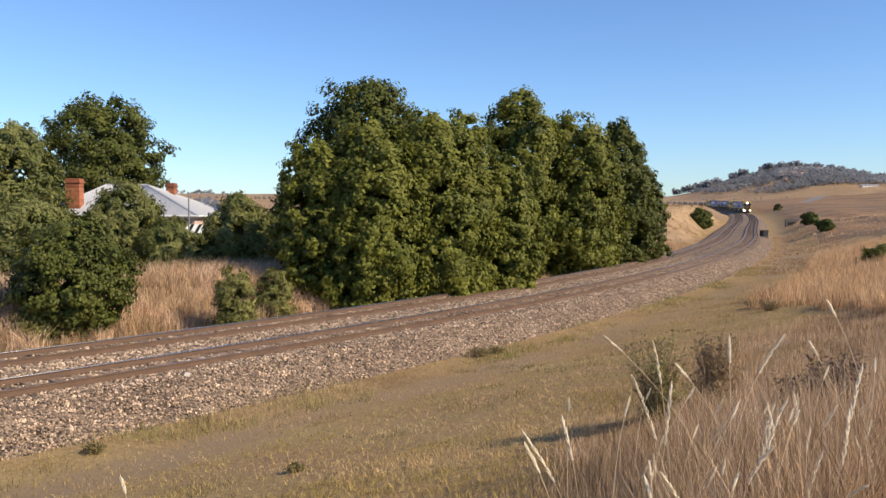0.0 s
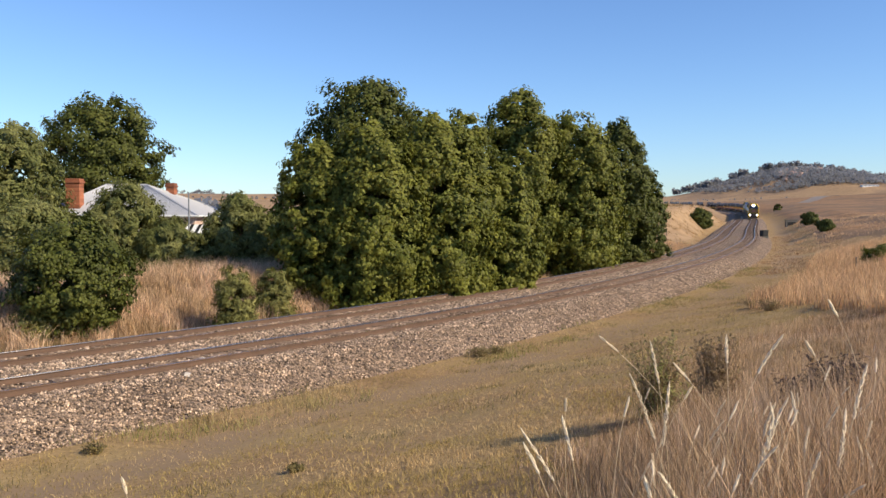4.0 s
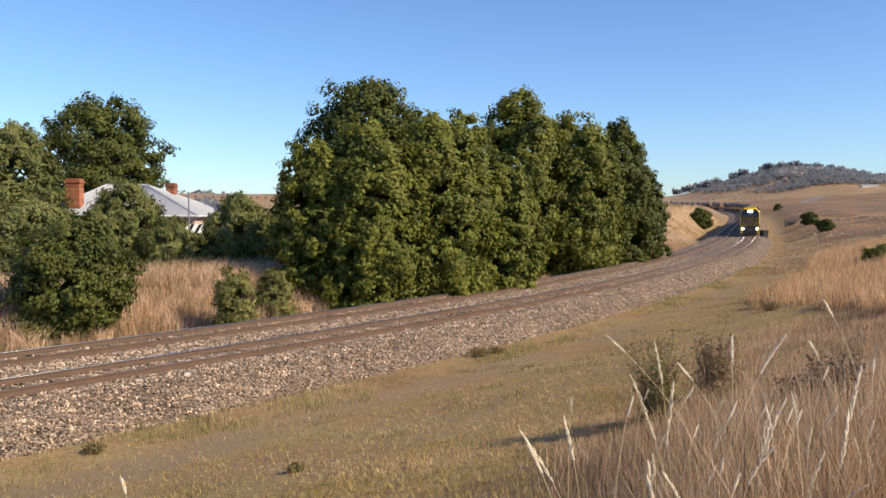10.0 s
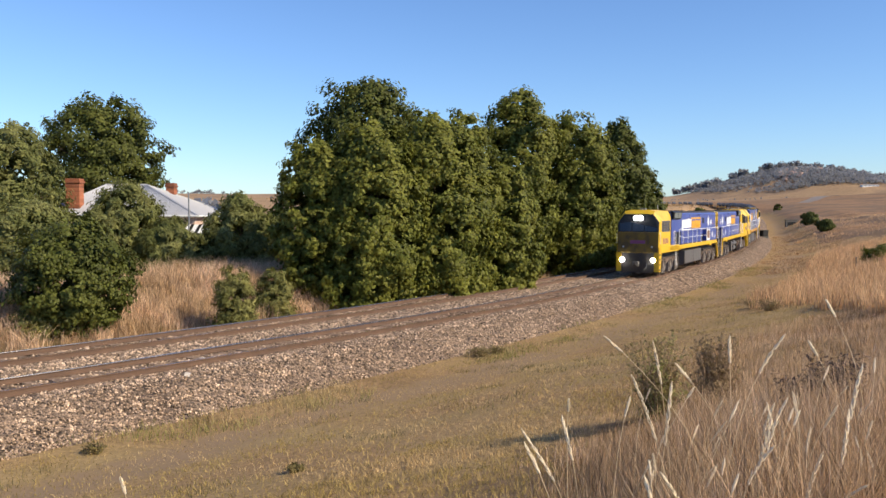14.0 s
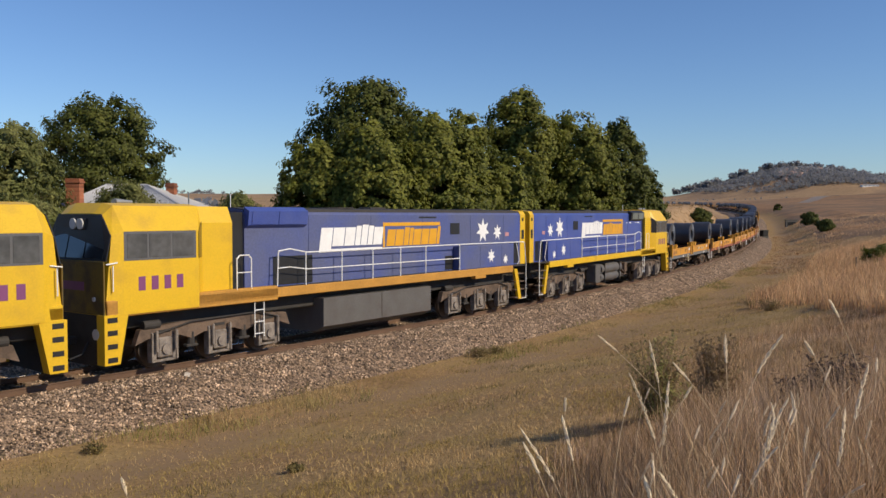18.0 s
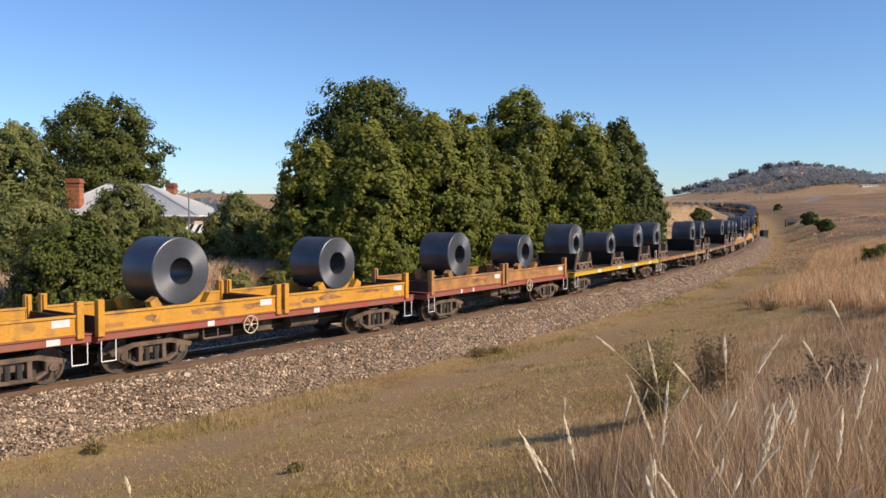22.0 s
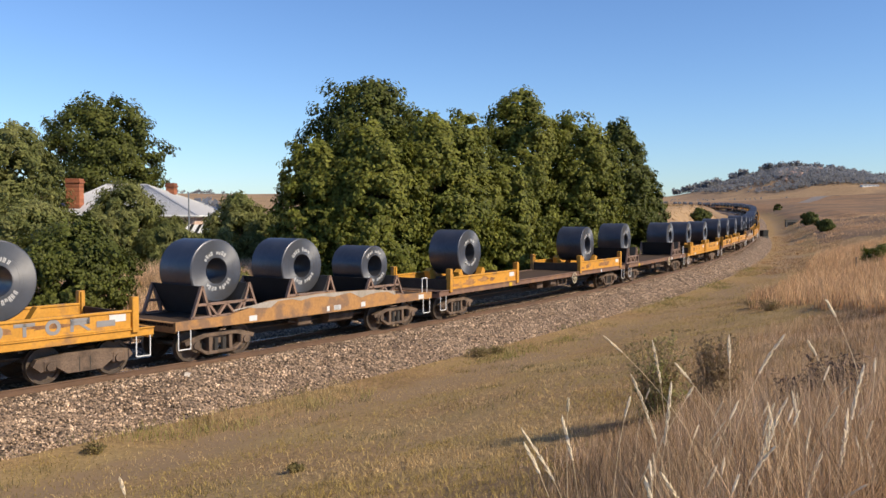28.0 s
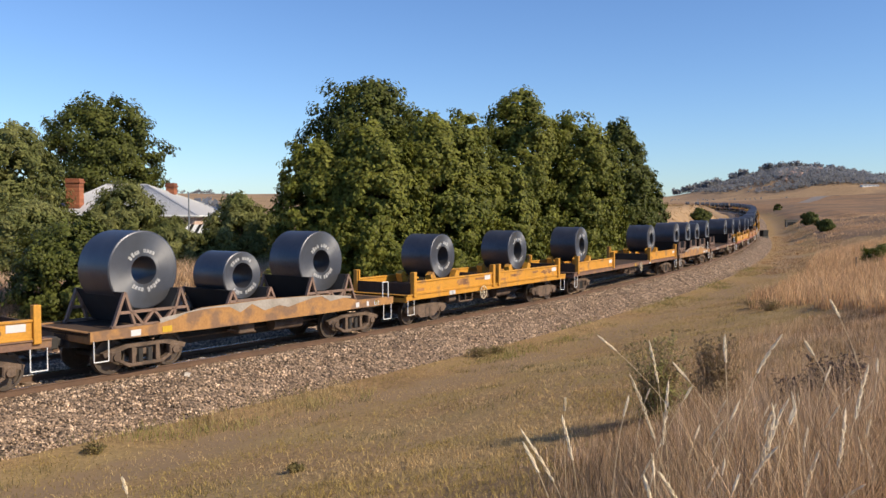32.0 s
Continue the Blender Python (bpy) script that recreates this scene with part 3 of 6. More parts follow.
# ---- house ----
M_ROOF = mat("pale_roof_sheet", (0.43, 0.43, 0.435), 0.5, metal=0.0, vary=0.12, scale=1.5, fine=30, bump=0.05, second=(0.4, 0.4, 0.4), patch=0.6)
M_BRICK = mat("red_brick", (0.32, 0.112, 0.052), 0.85, vary=0.3, scale=2, fine=18, bump=0.4, per="object")
M_PINK = mat("pink_render_wall", (0.58, 0.42, 0.34), 0.85, vary=0.15, scale=1, fine=30, bump=0.1)
M_WHITE = mat("white_paint", (0.75, 0.75, 0.73), 0.5, vary=0.1, scale=2, fine=30, bump=0.03)
M_SHADE = mat("dark_window", (0.02, 0.022, 0.025), 0.15, vary=0.1, bump=0)
M_STEELGREY = mat("grey_galvanised", (0.264, 0.272, 0.28), 0.45, metal=0.4, vary=0.2, scale=3, fine=40, bump=0.05)


def corrugated(g, a, b, c, d, pitch=0.16, deep=0.02):
    """A ribbed sheet over the four-sided slope a, b (eaves) to c, d (ridge)."""
    a, b, c, d = (Vector(q) for q in (a, b, c, d))
    n = max(2, int((b - a).length / pitch)) * 2
    nrm = (b - a).cross(d - a).normalized()
    vs, fs = [], []
    for i in range(n + 1):
        t = i / n
        o = nrm * (deep if i % 2 else 0.0)
        vs += [a.lerp(b, t) + o, d.lerp(c, t) + o]
    for i in range(n):
        fs.append((2 * i, 2 * i + 2, 2 * i + 3, 2 * i + 1))
    g.add(vs, fs)


def build_house():
    x0, x1, y0, y1 = -26.4, -16.4, 56.0, 66.0
    zg = min(float(ground_z(x, y)) for x in (x0, x1) for y in (y0, y1)) - 0.2
    ze, zr = 4.0, 6.2
    h = thing("house", pose(0, 0, 0), "low pink-walled house with pale hipped metal roof behind trees", "house")
    wall = part("wall", Geo().box(x0, x1, y0, y1, zg, ze, 0.02), M_PINK, h)
    e = 0.32
    A, B, C, D = (x0 - e, y0 - e, ze), (x1 + e, y0 - e, ze), (x1 + e, y1 + e, ze), (x0 - e, y1 + e, ze)
    R0, R1 = (x0 + 2.2, (y0 + y1) / 2, zr), (x1 - 4.9, (y0 + y1) / 2, zr)
    g = Geo()
    corrugated(g, A, B, R1, R0)
    corrugated(g, C, D, R0, R1)
    corrugated(g, B, C, R1, R1)
    corrugated(g, D, A, R0, R0)
    roof = part("roof", g, M_ROOF, h, "pale grey ribbed metal roof")
    part("ridge_cap", Geo().path([A, R0, R1, B], 0.09, 6).path([R1, C], 0.09, 6), M_ROOF, roof)
    part("gutter", Geo().path([A, B, C, D, A], 0.07, 6), M_WHITE, roof, "white gutter")
    for k, (cx, cy, w, zt) in enumerate(((-24.85, 57.2, 0.95, 6.5), (-20.0, 62.5, 0.6, 6.4))):
        ch = part("chimney", Geo().box(cx - w / 2, cx + w / 2, cy - 0.35, cy + 0.35, ze - 0.3, zt - 0.3, 0.015), M_BRICK, h, "orange-red brick chimney")
        part("chimney_cap", Geo().box(cx - w / 2 - 0.07, cx + w / 2 + 0.07, cy - 0.42, cy + 0.42, zt - 0.3, zt - 0.16, 0.015).box(cx - w / 2 - 0.02, cx + w / 2 + 0.02, cy - 0.37, cy + 0.37, zt - 0.16, zt, 0.015), M_BRICK, ch)
        for i in range(16):
            z = ze + 0.2 + i * 0.14
            if z < zt - 0.4:
                part("brick_course", Geo().box(cx - w / 2 - 0.006, cx + w / 2 + 0.006, cy - 0.356, cy + 0.356, z, z + 0.12, 0.004), M_BRICK, ch)
    for wx in (-17.6, -20.6, -23.8):
        win = part("window", Geo().box(wx - 0.55, wx + 0.55, y0 - 0.05, y0 + 0.1, ze - 2.1, ze - 0.55, 0.02), M_WHITE, h)
        part("pane", Geo().box(wx - 0.45, wx + 0.45, y0 - 0.065, y0 - 0.02, ze - 2.0, ze - 0.65), M_SHADE, win)
    # striped awning on the near corner
    aw = part("awning", Geo().prism([(y0 - 0.1, 3.45), (y0 - 1.5, 2.75), (y0 - 1.5, 2.68), (y0 - 0.1, 3.36)], "x", -18.2, -15.2), M_WHITE, h, "white striped awning")
    for i in range(6):
        x = -18.1 + i * 0.5
        part("stripe", Geo().prism([(y0 - 0.1, 3.47), (y0 - 1.52, 2.77), (y0 - 1.52, 2.6), (y0 - 0.1, 3.455)], "x", x, x + 0.2), M_SHADE, aw, "dark stripe")
    pole = thing("pole", pose(-15.9, 53.0, float(ground_z(-15.9, 53.0))), "thin grey metal pole beside the house", "pole")
    part("shaft", Geo().tube((0, 0, 0), (0, 0, 4.6), 0.045, 8), M_STEELGREY, pole)
    part("cap", Geo().tube((0, 0, 4.6), (0, 0, 4.68), 0.06, 8), M_STEELGREY, pole)


build_house()

# ---- trackside things and the distance ----
M_DARKBOX = mat("black_painted_steel", (0.02, 0.02, 0.021), 0.88, vary=0.3, scale=3, fine=30, bump=0.05)
M_DARKSTONE = mat("dark_weathered_concrete", (0.085, 0.08, 0.074), 0.9, vary=0.3, scale=2, fine=20, bump=0.2)
M_GRAVEL = mat("pale_gravel", (0.2, 0.165, 0.14), 0.95, vary=0.3, scale=0.3, fine=6, bump=0.4)
M_ROCK = mat("pinkish_granite", (0.36, 0.25, 0.21), 0.9, vary=0.25, scale=0.2, fine=2, bump=0.3, per="island")
M_POST = mat("weathered_post", (0.16, 0.128, 0.096), 0.9, vary=0.35, scale=4, fine=30, bump=0.4)


def build_trackside():
    x, y, z = (float(q) for q in line(133, 2.15, -0.42))
    b = thing("trackside_cabinet", pose(x, y, z, 0, 0, 20), "low black steel equipment cabinet beside the track", "cabinet")
    part("body", Geo().box(-0.55, 0.55, -0.4, 0.4, 0.12, 1.05, 0.03), M_DARKBOX, b)
    part("lid", Geo().prism([(-0.47, 1.0), (0.47, 1.0), (0.42, 1.1), (-0.42, 1.16)], "x", -0.55, 0.55), M_DARKBOX, b)
    part("door", Geo().box(-0.45, 0.45, -0.425, -0.4, 0.2, 0.92, 0.008), M_DARKBOX, b)
    part("plinth", Geo().box(-0.52, 0.52, -0.36, 0.36, -0.5, 0.12, 0.02), M_DARKSTONE, b, "concrete plinth")
    x, y = spot(1400, 188)
    z = float(ground_z(x, y))
    c = thing("drain_culvert", pose(x, y, z, 0, 0, 15), "low grey concrete culvert head on the hillside", "culvert")
    part("headwall", Geo().box(-1.5, 1.5, -0.2, 0.2, -0.4, 1.15, 0.03), M_DARKSTONE, c)
    part("opening", Geo().box(-1.15, 1.15, -0.23, -0.19, 0.0, 0.8, 0.02), M_SHADE, c, "dark opening")
    part("coping", Geo().box(-1.62, 1.62, -0.3, 0.3, 1.15, 1.3, 0.02), M_DARKSTONE, c)
    # far shed on the hill
    x, y = spot(1537, 1008)
    z = float(ground_z(x, y))
    s = thing("farm_shed", pose(x, y, z, 0, 0, 4), "long low white farm shed on a hill", "shed")
    part("wall", Geo().box(-10, 10, -3, 3, -3, 1.0, 0.05), M_WHITE, s)
    part("roof", Geo().prism([(-3.5, 0.95), (3.5, 0.95), (0, 1.9)], "x", -10.5, 10.5), M_ROOF, s)
    for i in range(4):
        part("door", Geo().box(-8 + i * 5, -5.5 + i * 5, -3.06, -2.98, 0, 0.75), M_SHADE, s)
    # gravel road on the slope
    n = 30
    ts = np.linspace(0, 1, n)
    px, dep = 1418 + 84 * ts, 430 + 300 * ts
    X, Y = (px - 784) / 1498.7 * dep, dep
    W = 2.5 + 5 * ts
    V = []
    for k in (-1, -0.5, 0, 0.5, 1):
        V.append(np.stack([X + W * k, Y - W * k * 0.3, ground_z(X + W * k, Y - W * k * 0.3) + 0.15], 1))
    V = np.stack(V, 1).reshape(-1, 3)
    i, j = np.meshgrid(np.arange(n - 1), np.arange(4), indexing="ij")
    k = (i * 5 + j).ravel()
    tagged(new("gravel_road", array_mesh("gravel_road", V, np.stack([k, k + 1, k + 6, k + 5], 1), M_GRAVEL, True)), "pale gravel road on the hillside", "road", kind="structure")
    # fence posts
    rng = random.Random(4)
    post = None
    for px, dep in ((1518, 52), (1560, 60), (1262, 148), (1180, 134)):
        x, y = spot(px, dep)
        m = pose(x, y, float(ground_z(x, y)), rng.uniform(-4, 4), rng.uniform(-4, 4), rng.uniform(0, 90))
        if post is None:
            post = thing("fence_post", m, "weathered grey-brown wooden fence post in dry grass", "post", "fence posts")
            part("shaft", Geo().tube((0, 0, -0.3), (0, 0, 1.05), 0.06, 7, 0.05), M_POST, post)
            part("wire_staple", Geo().tube((-0.07, 0, 0.9), (0.07, 0, 0.9), 0.012, 5), M_STEELGREY, post)
        else:
            copy_thing(post, m)


build_trackside()


def build_litter():
    """Pale stones on the ballast and dead branches below the trees."""
    for s, u, r in ((2.6, 1.65, 0.13), (4.4, -0.1, 0.1), (-1.0, -3.3, 0.08)):
        x, y, z = (float(q) for q in line(s, u, float(bed_height(u))))
        st = thing("pale_stone", pose(x, y, z + r * 0.25, 10, 6, 40 * s), "pale whitish stone lying on the ballast", "stone")
        part("rock", Geo().prism([(-r, -0.3 * r), (-0.5 * r, 0.3 * r), (0.3 * r, 0.45 * r), (r, 0.1 * r), (0.7 * r, -0.4 * r)], "y", -0.6 * r, 0.5 * r), M_PALESTONE, st)
    rng = random.Random(12)
    x, y, z = (float(q) for q in line(24.0, -9.2))
    z = float(ground_z(x, y))
    heap = thing("dead_branch", pose(x, y, z, 0, 0, 50), "bare grey dead branches lying under the trees", "branch")
    for i in range(14):
        a = Vector((rng.uniform(-1.3, 1.3), rng.uniform(-0.3, 0.3), 0.02))
        b = a + Vector((rng.uniform(-0.6, 0.6), rng.uniform(-0.3, 0.3), rng.uniform(0.35, 0.8)))
        c = b + Vector((rng.uniform(-0.5, 0.5), rng.uniform(-0.3, 0.3), rng.uniform(-0.3, 0.3)))
        part("twig", Geo().tube(a, b, 0.022, 5, 0.015).tube(b, c, 0.015, 5, 0.006), M_DRYWOOD, heap)


M_PALESTONE = mat("pale_stone", (0.5, 0.44, 0.37), 0.85, vary=0.3, scale=4, fine=30, bump=0.3)
M_DRYWOOD = mat("bleached_dead_wood", (0.36, 0.33, 0.3), 0.85, vary=0.3, scale=5, fine=40, bump=0.2)
build_litter()


def far_woods(name, label, spots, height, seed, tris=46, spread=0.55, size=0.12):
    """Many far trees, each a ragged tuft of leaf clumps."""
    rng = np.random.default_rng(seed)
    x, y = spots
    n = len(x)
    h = height * rng.uniform(0.55, 1.3, n)
    z = ground_z(x, y)
    d = rng.normal(size=(n, tris, 3))
    d /= np.linalg.norm(d, axis=2)[..., None]
    c = np.stack([x, y, z + h * 0.55], 1)[:, None] + d * (h[:, None, None] * np.array([spread, spread, 0.42])) * rng.uniform(0.3, 1.0, (n, tris, 1))
    a, b = rng.normal(size=(n, tris, 3)), rng.normal(size=(n, tris, 3))
    k = (h[:, None, None] * size)
    V = np.stack([c + a * k, c + b * k, c - (a + b) * 0.6 * k], 2).reshape(-1, 3)
    tagged(new(name, array_mesh(name, V, np.arange(len(V)).reshape(-1, 3), M_LEAF_HAZED)), label, "woods", kind="stuff")


def build_distance():
    rng = np.random.default_rng(8)
    n = 17000
    px, dep = rng.uniform(1185, 1720, n), rng.uniform(1000, 1420, n)
    x, y = (px - 784) / 1498.7 * dep, dep
    high = ground_z(x, y) - 4.15
    low = 0.0245 + 0.0105 * ease(px, 1370, 1480)
    keep = rng.random(n) < ease(high / dep, low, low + 0.004) * (0.7 + 0.35 * patchy(x, y, 0.02, 31))
    x, y = x[keep], y[keep]
    far_woods("hill_woods", "haze-greyed scattered trees covering a distant hill", (x, y), 5.0, 9, 24, size=0.14)
    n = 110
    px = np.concatenate([rng.uniform(1190, 1600, n), rng.normal(1400, 14, 26), rng.normal(1498, 7, 8)])
    n = len(px)
    dep = 1380 - 0.42 * (px - 1195) + rng.uniform(-30, 10, n)
    far_woods("skyline_trees", "haze-greyed trees standing on a hill's skyline", ((px - 784) / 1498.7 * dep, dep), 13.0, 15, 70, 0.34, 0.12)
    # rocks that show between the trees of the hill
    n = 46
    px, dep = rng.normal(1418, 24, n), rng.uniform(1120, 1200, n)
    x, y = (px - 784) / 1498.7 * dep, dep
    z, r = ground_z(x, y) + 2.0, rng.uniform(1.6, 4.2, n)
    base = np.array([(1, 0, 0), (0, 1, 0), (-1, 0, 0), (0, -1, 0), (0, 0, 1), (0, 0, -1)], float) * np.array([1.5, 1.2, 1.0])
    V = np.stack([x, y, z], 1)[:, None] + base[None] * r[:, None, None] * rng.uniform(0.6, 1.3, (n, 6, 1))
    T = np.array([(0, 1, 4), (1, 2, 4), (2, 3, 4), (3, 0, 4), (1, 0, 5), (2, 1, 5), (3, 2, 5), (0, 3, 5)])
    Q = (T[None] + 6 * np.arange(n)[:, None, None]).reshape(-1, 3)
    tagged(new("hill_rocks", array_mesh("hill_rocks", V.reshape(-1, 3), Q, M_ROCK)), "pinkish rock outcrops among trees on a hill", "rocks", kind="stuff")
    n = 60
    px, dep = rng.uniform(1478, 1600, n), rng.uniform(1120, 1200, n)
    x, y = (px - 784) / 1498.7 * dep, dep
    far_woods("shelter_trees", "haze-greyed trees on the brow of the hill", (x, y), 9.0, 10)
    n = 40
    px, dep = rng.uniform(300, 400, n), rng.uniform(1900, 2600, n)
    x, y = (px - 784) / 1498.7 * dep, dep
    far_woods("plain_trees", "haze-greyed tree line on a distant rise", (x, y), 9.0, 12)
    n = 30
    px, dep = rng.uniform(330, 370, n), rng.uniform(150, 170, n)
    x, y = (px - 784) / 1498.7 * dep, dep
    far_woods("paddock_trees", "small green trees beyond the house", (x, y), 4.5, 13)
    n = 26
    px, dep = rng.uniform(1180, 1420, n), rng.uniform(620, 900, n)
    x, y = (px - 784) / 1498.7 * dep, dep
    far_woods("paddock_scrub", "low haze-greyed scrub on dry pasture", (x, y), 1.7, 14)


build_distance()

# ---- grass ----


def blades(x, y, height, width, lean, material, seed, name, label, parent=None, z=None):
    """Curved tapering grass blades, each three triangles."""
    rng = np.random.default_rng(seed)
    n = len(x)
    z = ground_z(x, y) if z is None else z
    a = rng.uniform(0, 2 * math.pi, n)
    l = lean * rng.uniform(0.1, 1.0, n) * height
    b = a + rng.uniform(-1.2, 1.2, n)
    wx, wy = np.cos(b + 1.57) * width / 2, np.sin(b + 1.57) * width / 2
    base = np.stack([x, y, z - 0.02], 1)
    mid = base + np.stack([np.cos(a) * l * 0.35, np.sin(a) * l * 0.35, height * 0.58], 1)
    tip = base + np.stack([np.cos(a) * l, np.sin(a) * l, height], 1)
    w = np.stack([wx, wy, 0 * wx], 1)
    V = np.stack([base - w, base + w, mid - w * 0.75, mid + w * 0.75, tip], 1).reshape(-1, 3)
    T = np.array([(0, 1, 3), (0, 3, 2), (2, 3, 4)])
    Q = (T[None] + 5 * np.arange(n)[:, None, None]).reshape(-1, 3)
    ob = new(name, array_mesh(name, V, Q, material))
    return tagged(ob, label, "grass", kind="stuff")


def tufted(rng, n, per, s0, s1, u0, u1, near=1.0, spread=0.14):
    """Places of grass in tufts, between distances along and across the line."""
    m = n // per
    s = s0 + (s1 - s0) * rng.random(m) ** near
    u = rng.uniform(u0, u1, m)
    x, y, _ = line(s, u)
    x = np.repeat(x, per) + rng.normal(0, spread, m * per)
    y = np.repeat(y, per) + rng.normal(0, spread, m * per)
    return x, y, rng.uniform(0.6, 1.25, m).repeat(per)


def build_grass():
    rng = np.random.default_rng(77)
    # tall dry grass on the bank beyond the far track
    x, y, k = tufted(rng, 56000, 26, -14, 30, -17, -8.0, 0.8, 0.2)
    blades(x, y, 0.78 * k * rng.uniform(0.6, 1.2, len(x)), 0.018, 1.1, M_STRAW_PALE, 1, "dry_grass_bank", "tall russet dry grass on the far bank")
    x, y, k = tufted(rng, 22000, 16, -8, 34, -27, -16, 1.0, 0.25)
    blades(x, y, 0.5 * k * rng.uniform(0.5, 1.2, len(x)), 0.022, 0.7, M_OLIVE, 16, "garden_edge_grass", "yellow-green grass below the garden shrubs")
    x, y, k = tufted(rng, 16000, 12, 25, 110, -11.5, -7.6, 1.0, 0.15)
    blades(x, y, 0.45 * k * rng.uniform(0.5, 1.2, len(x)), 0.022, 0.55, M_STRAW_RED, 2, "dry_grass_verge", "dry grass verge under the trees")
    x, y, k = tufted(rng, 7000, 14, -12, 60, -8.8, -7.2, 1.0, 0.15)
    blades(x, y, 0.3 * k * rng.uniform(0.5, 1.2, len(x)), 0.018, 0.6, M_GREENGRASS, 3, "green_weeds", "green weeds along the ballast edge")
    # mown strip
    x, y, k = tufted(rng, 170000, 10, -14, 62, 2.9, 14.5, 1.5, 0.3)
    _, u, _ = track_coords(x, y)
    u = u + wobble(x, y, 0.5, 0.25)
    worn = ((u > 4.8) & (u < 7.2)) | ((u > 9.0) & (u < 9.6)) | (patchy(x, y, 0.8, 5) > 0.75)
    keep = ~worn | (rng.random(len(x)) < 0.6)
    x, y, k = x[keep], y[keep], k[keep]
    blades(x, y, 0.065 * k * rng.uniform(0.4, 1.5, len(x)), 0.014, 1.4, M_TURF, 4, "mown_grass", "short yellowed mown grass beside the track")
    x, y, k = tufted(rng, 24000, 16, -12, 70, 2.3, 5.2, 1.3, 0.25)
    keep = patchy(x, y, 0.5, 6) > -0.1
    x, y, k = x[keep], y[keep], k[keep]
    blades(x, y, 0.2 * k * rng.uniform(0.4, 1.4, len(x)), 0.016, 0.9, M_OLIVE, 5, "ballast_edge_grass", "olive grass at the foot of the ballast")
    x, y, k = tufted(rng, 5000, 40, -12, 45, 4.0, 11.0, 1.3, 0.22)
    blades(x, y, 0.13 * k * rng.uniform(0.4, 1.4, len(x)), 0.013, 0.8, M_GREENGRASS, 6, "weed_tufts", "olive weed tufts in mown grass")
    x, y, k = tufted(rng, 20000, 10, 58, 150, 3.4, 12.0, 1.2, 0.3)
    keep = patchy(x, y, 0.2, 9) > -0.5
    x, y, k = x[keep], y[keep], k[keep]
    blades(x, y, 0.15 * k * rng.uniform(0.4, 1.4, len(x)), 0.03, 0.9, M_STRAW_DIM, 15, "terrace_grass", "olive-brown grass on the strip beside the track")
    # short grass up the near slope
    n = 16000
    dep = 4.3 + 14 * rng.random(n) ** 1.2
    x, y = (rng.uniform(250, 1500, n) - 784) / 1498.7 * dep, dep
    s, u, _ = track_coords(x, y)
    x, y = x[u > 12.2], y[u > 12.2]
    k = rng.uniform(0.5, 1.3, len(x)).repeat(7)
    x, y = (q.repeat(7) + rng.normal(0, 0.06, len(q) * 7) for q in (x, y))
    blades(x, y, 0.07 * k * rng.uniform(0.4, 1.5, len(x)), 0.007, 1.2, M_TURF, 14, "slope_grass", "short yellowed grass on the near slope")
    # tall grass on the near bank
    n = 9000
    dep = 4.1 + 24 * rng.random(n) ** 1.4
    px = rng.uniform(905, 1640, n)
    x, y = (px - 784) / 1498.7 * dep, dep
    s, u, _ = track_coords(x, y)
    keep = (u > 13.2 + rng.normal(0, 0.6, n)) & (px > 1000 + 8 * np.clip(12 - dep, -14, 0) * -1 + rng.normal(0, 35, n))
    x, y, px, dep = x[keep], y[keep], px[keep], dep[keep]
    per = 17
    k = (rng.uniform(0.5, 1.25, len(x)) * (0.35 + 0.65 * ease(px, 980, 1330)) * (1 - 0.68 * ease(dep, 8.5, 13))).repeat(per)
    x = x.repeat(per) + rng.normal(0, 0.12, len(x) * per)
    y = y.repeat(per) + rng.normal(0, 0.12, len(y) * per)
    h = 0.64 * k * rng.uniform(0.35, 1.25, len(x))
    thin = rng.random(len(x)) < 0.72
    blades(x[thin], y[thin], h[thin], 0.0046, 0.6, M_STRAW_DIM, 7, "dry_grass_near_bank", "tall straw-coloured dry grass on the near bank")
    thin = ~thin
    blades(x[thin], y[thin], h[thin] * 1.15, 0.0052, 0.55, M_STRAW_PALE, 17, "pale_grass_near_bank", "pale bleached grass stems on the near bank")
    # russet patch farther along the bank
    x, y, k = tufted(rng, 130000, 14, 14, 92, 8.4, 25.0, 1.2, 0.3)
    s, u, _ = track_coords(x, y)
    edge = s - 29 + 2.15 * (u - 9.7) + 1.6 * patchy(x, y, 0.5, 7)
    keep = rng.random(len(x)) < ease(edge, 0, 1.2) * ease(u + 0.4 * patchy(x, y, 0.4, 17), 8.8, 9.6) * (1 - ease(s, 70, 92))
    x, y, k = x[keep], y[keep], k[keep]
    blades(x, y, 0.74 * k * rng.uniform(0.5, 1.2, len(x)), 0.022, 0.55, M_STRAW_RED, 8, "dry_grass_patch", "tall russet dry grass on the bank")
    x, y, k = tufted(rng, 30000, 12, 86, 230, 6.5, 40.0, 1.0, 0.3)
    s, u, _ = track_coords(x, y)
    keep = rng.random(len(x)) < ease(s, 85, 110) * (1 - ease(s, 160, 210)) * (0.25 + 0.75 * (patchy(x, y, 0.12, 8) > 0))
    x, y, k = x[keep], y[keep], k[keep]
    blades(x, y, 0.4 * k * rng.uniform(0.5, 1.2, len(x)), 0.05, 0.55, M_STRAW_RED, 9, "dry_grass_slope", "dry grass on the cutting slope")
    x, y, k = tufted(rng, 12000, 12, 105, 250, -40, -8.0, 1.0, 0.35)
    blades(x, y, 0.4 * k * rng.uniform(0.5, 1.2, len(x)), 0.06, 0.55, M_STRAW, 10, "dry_grass_mound", "pale dry grass on the mound")


build_grass()


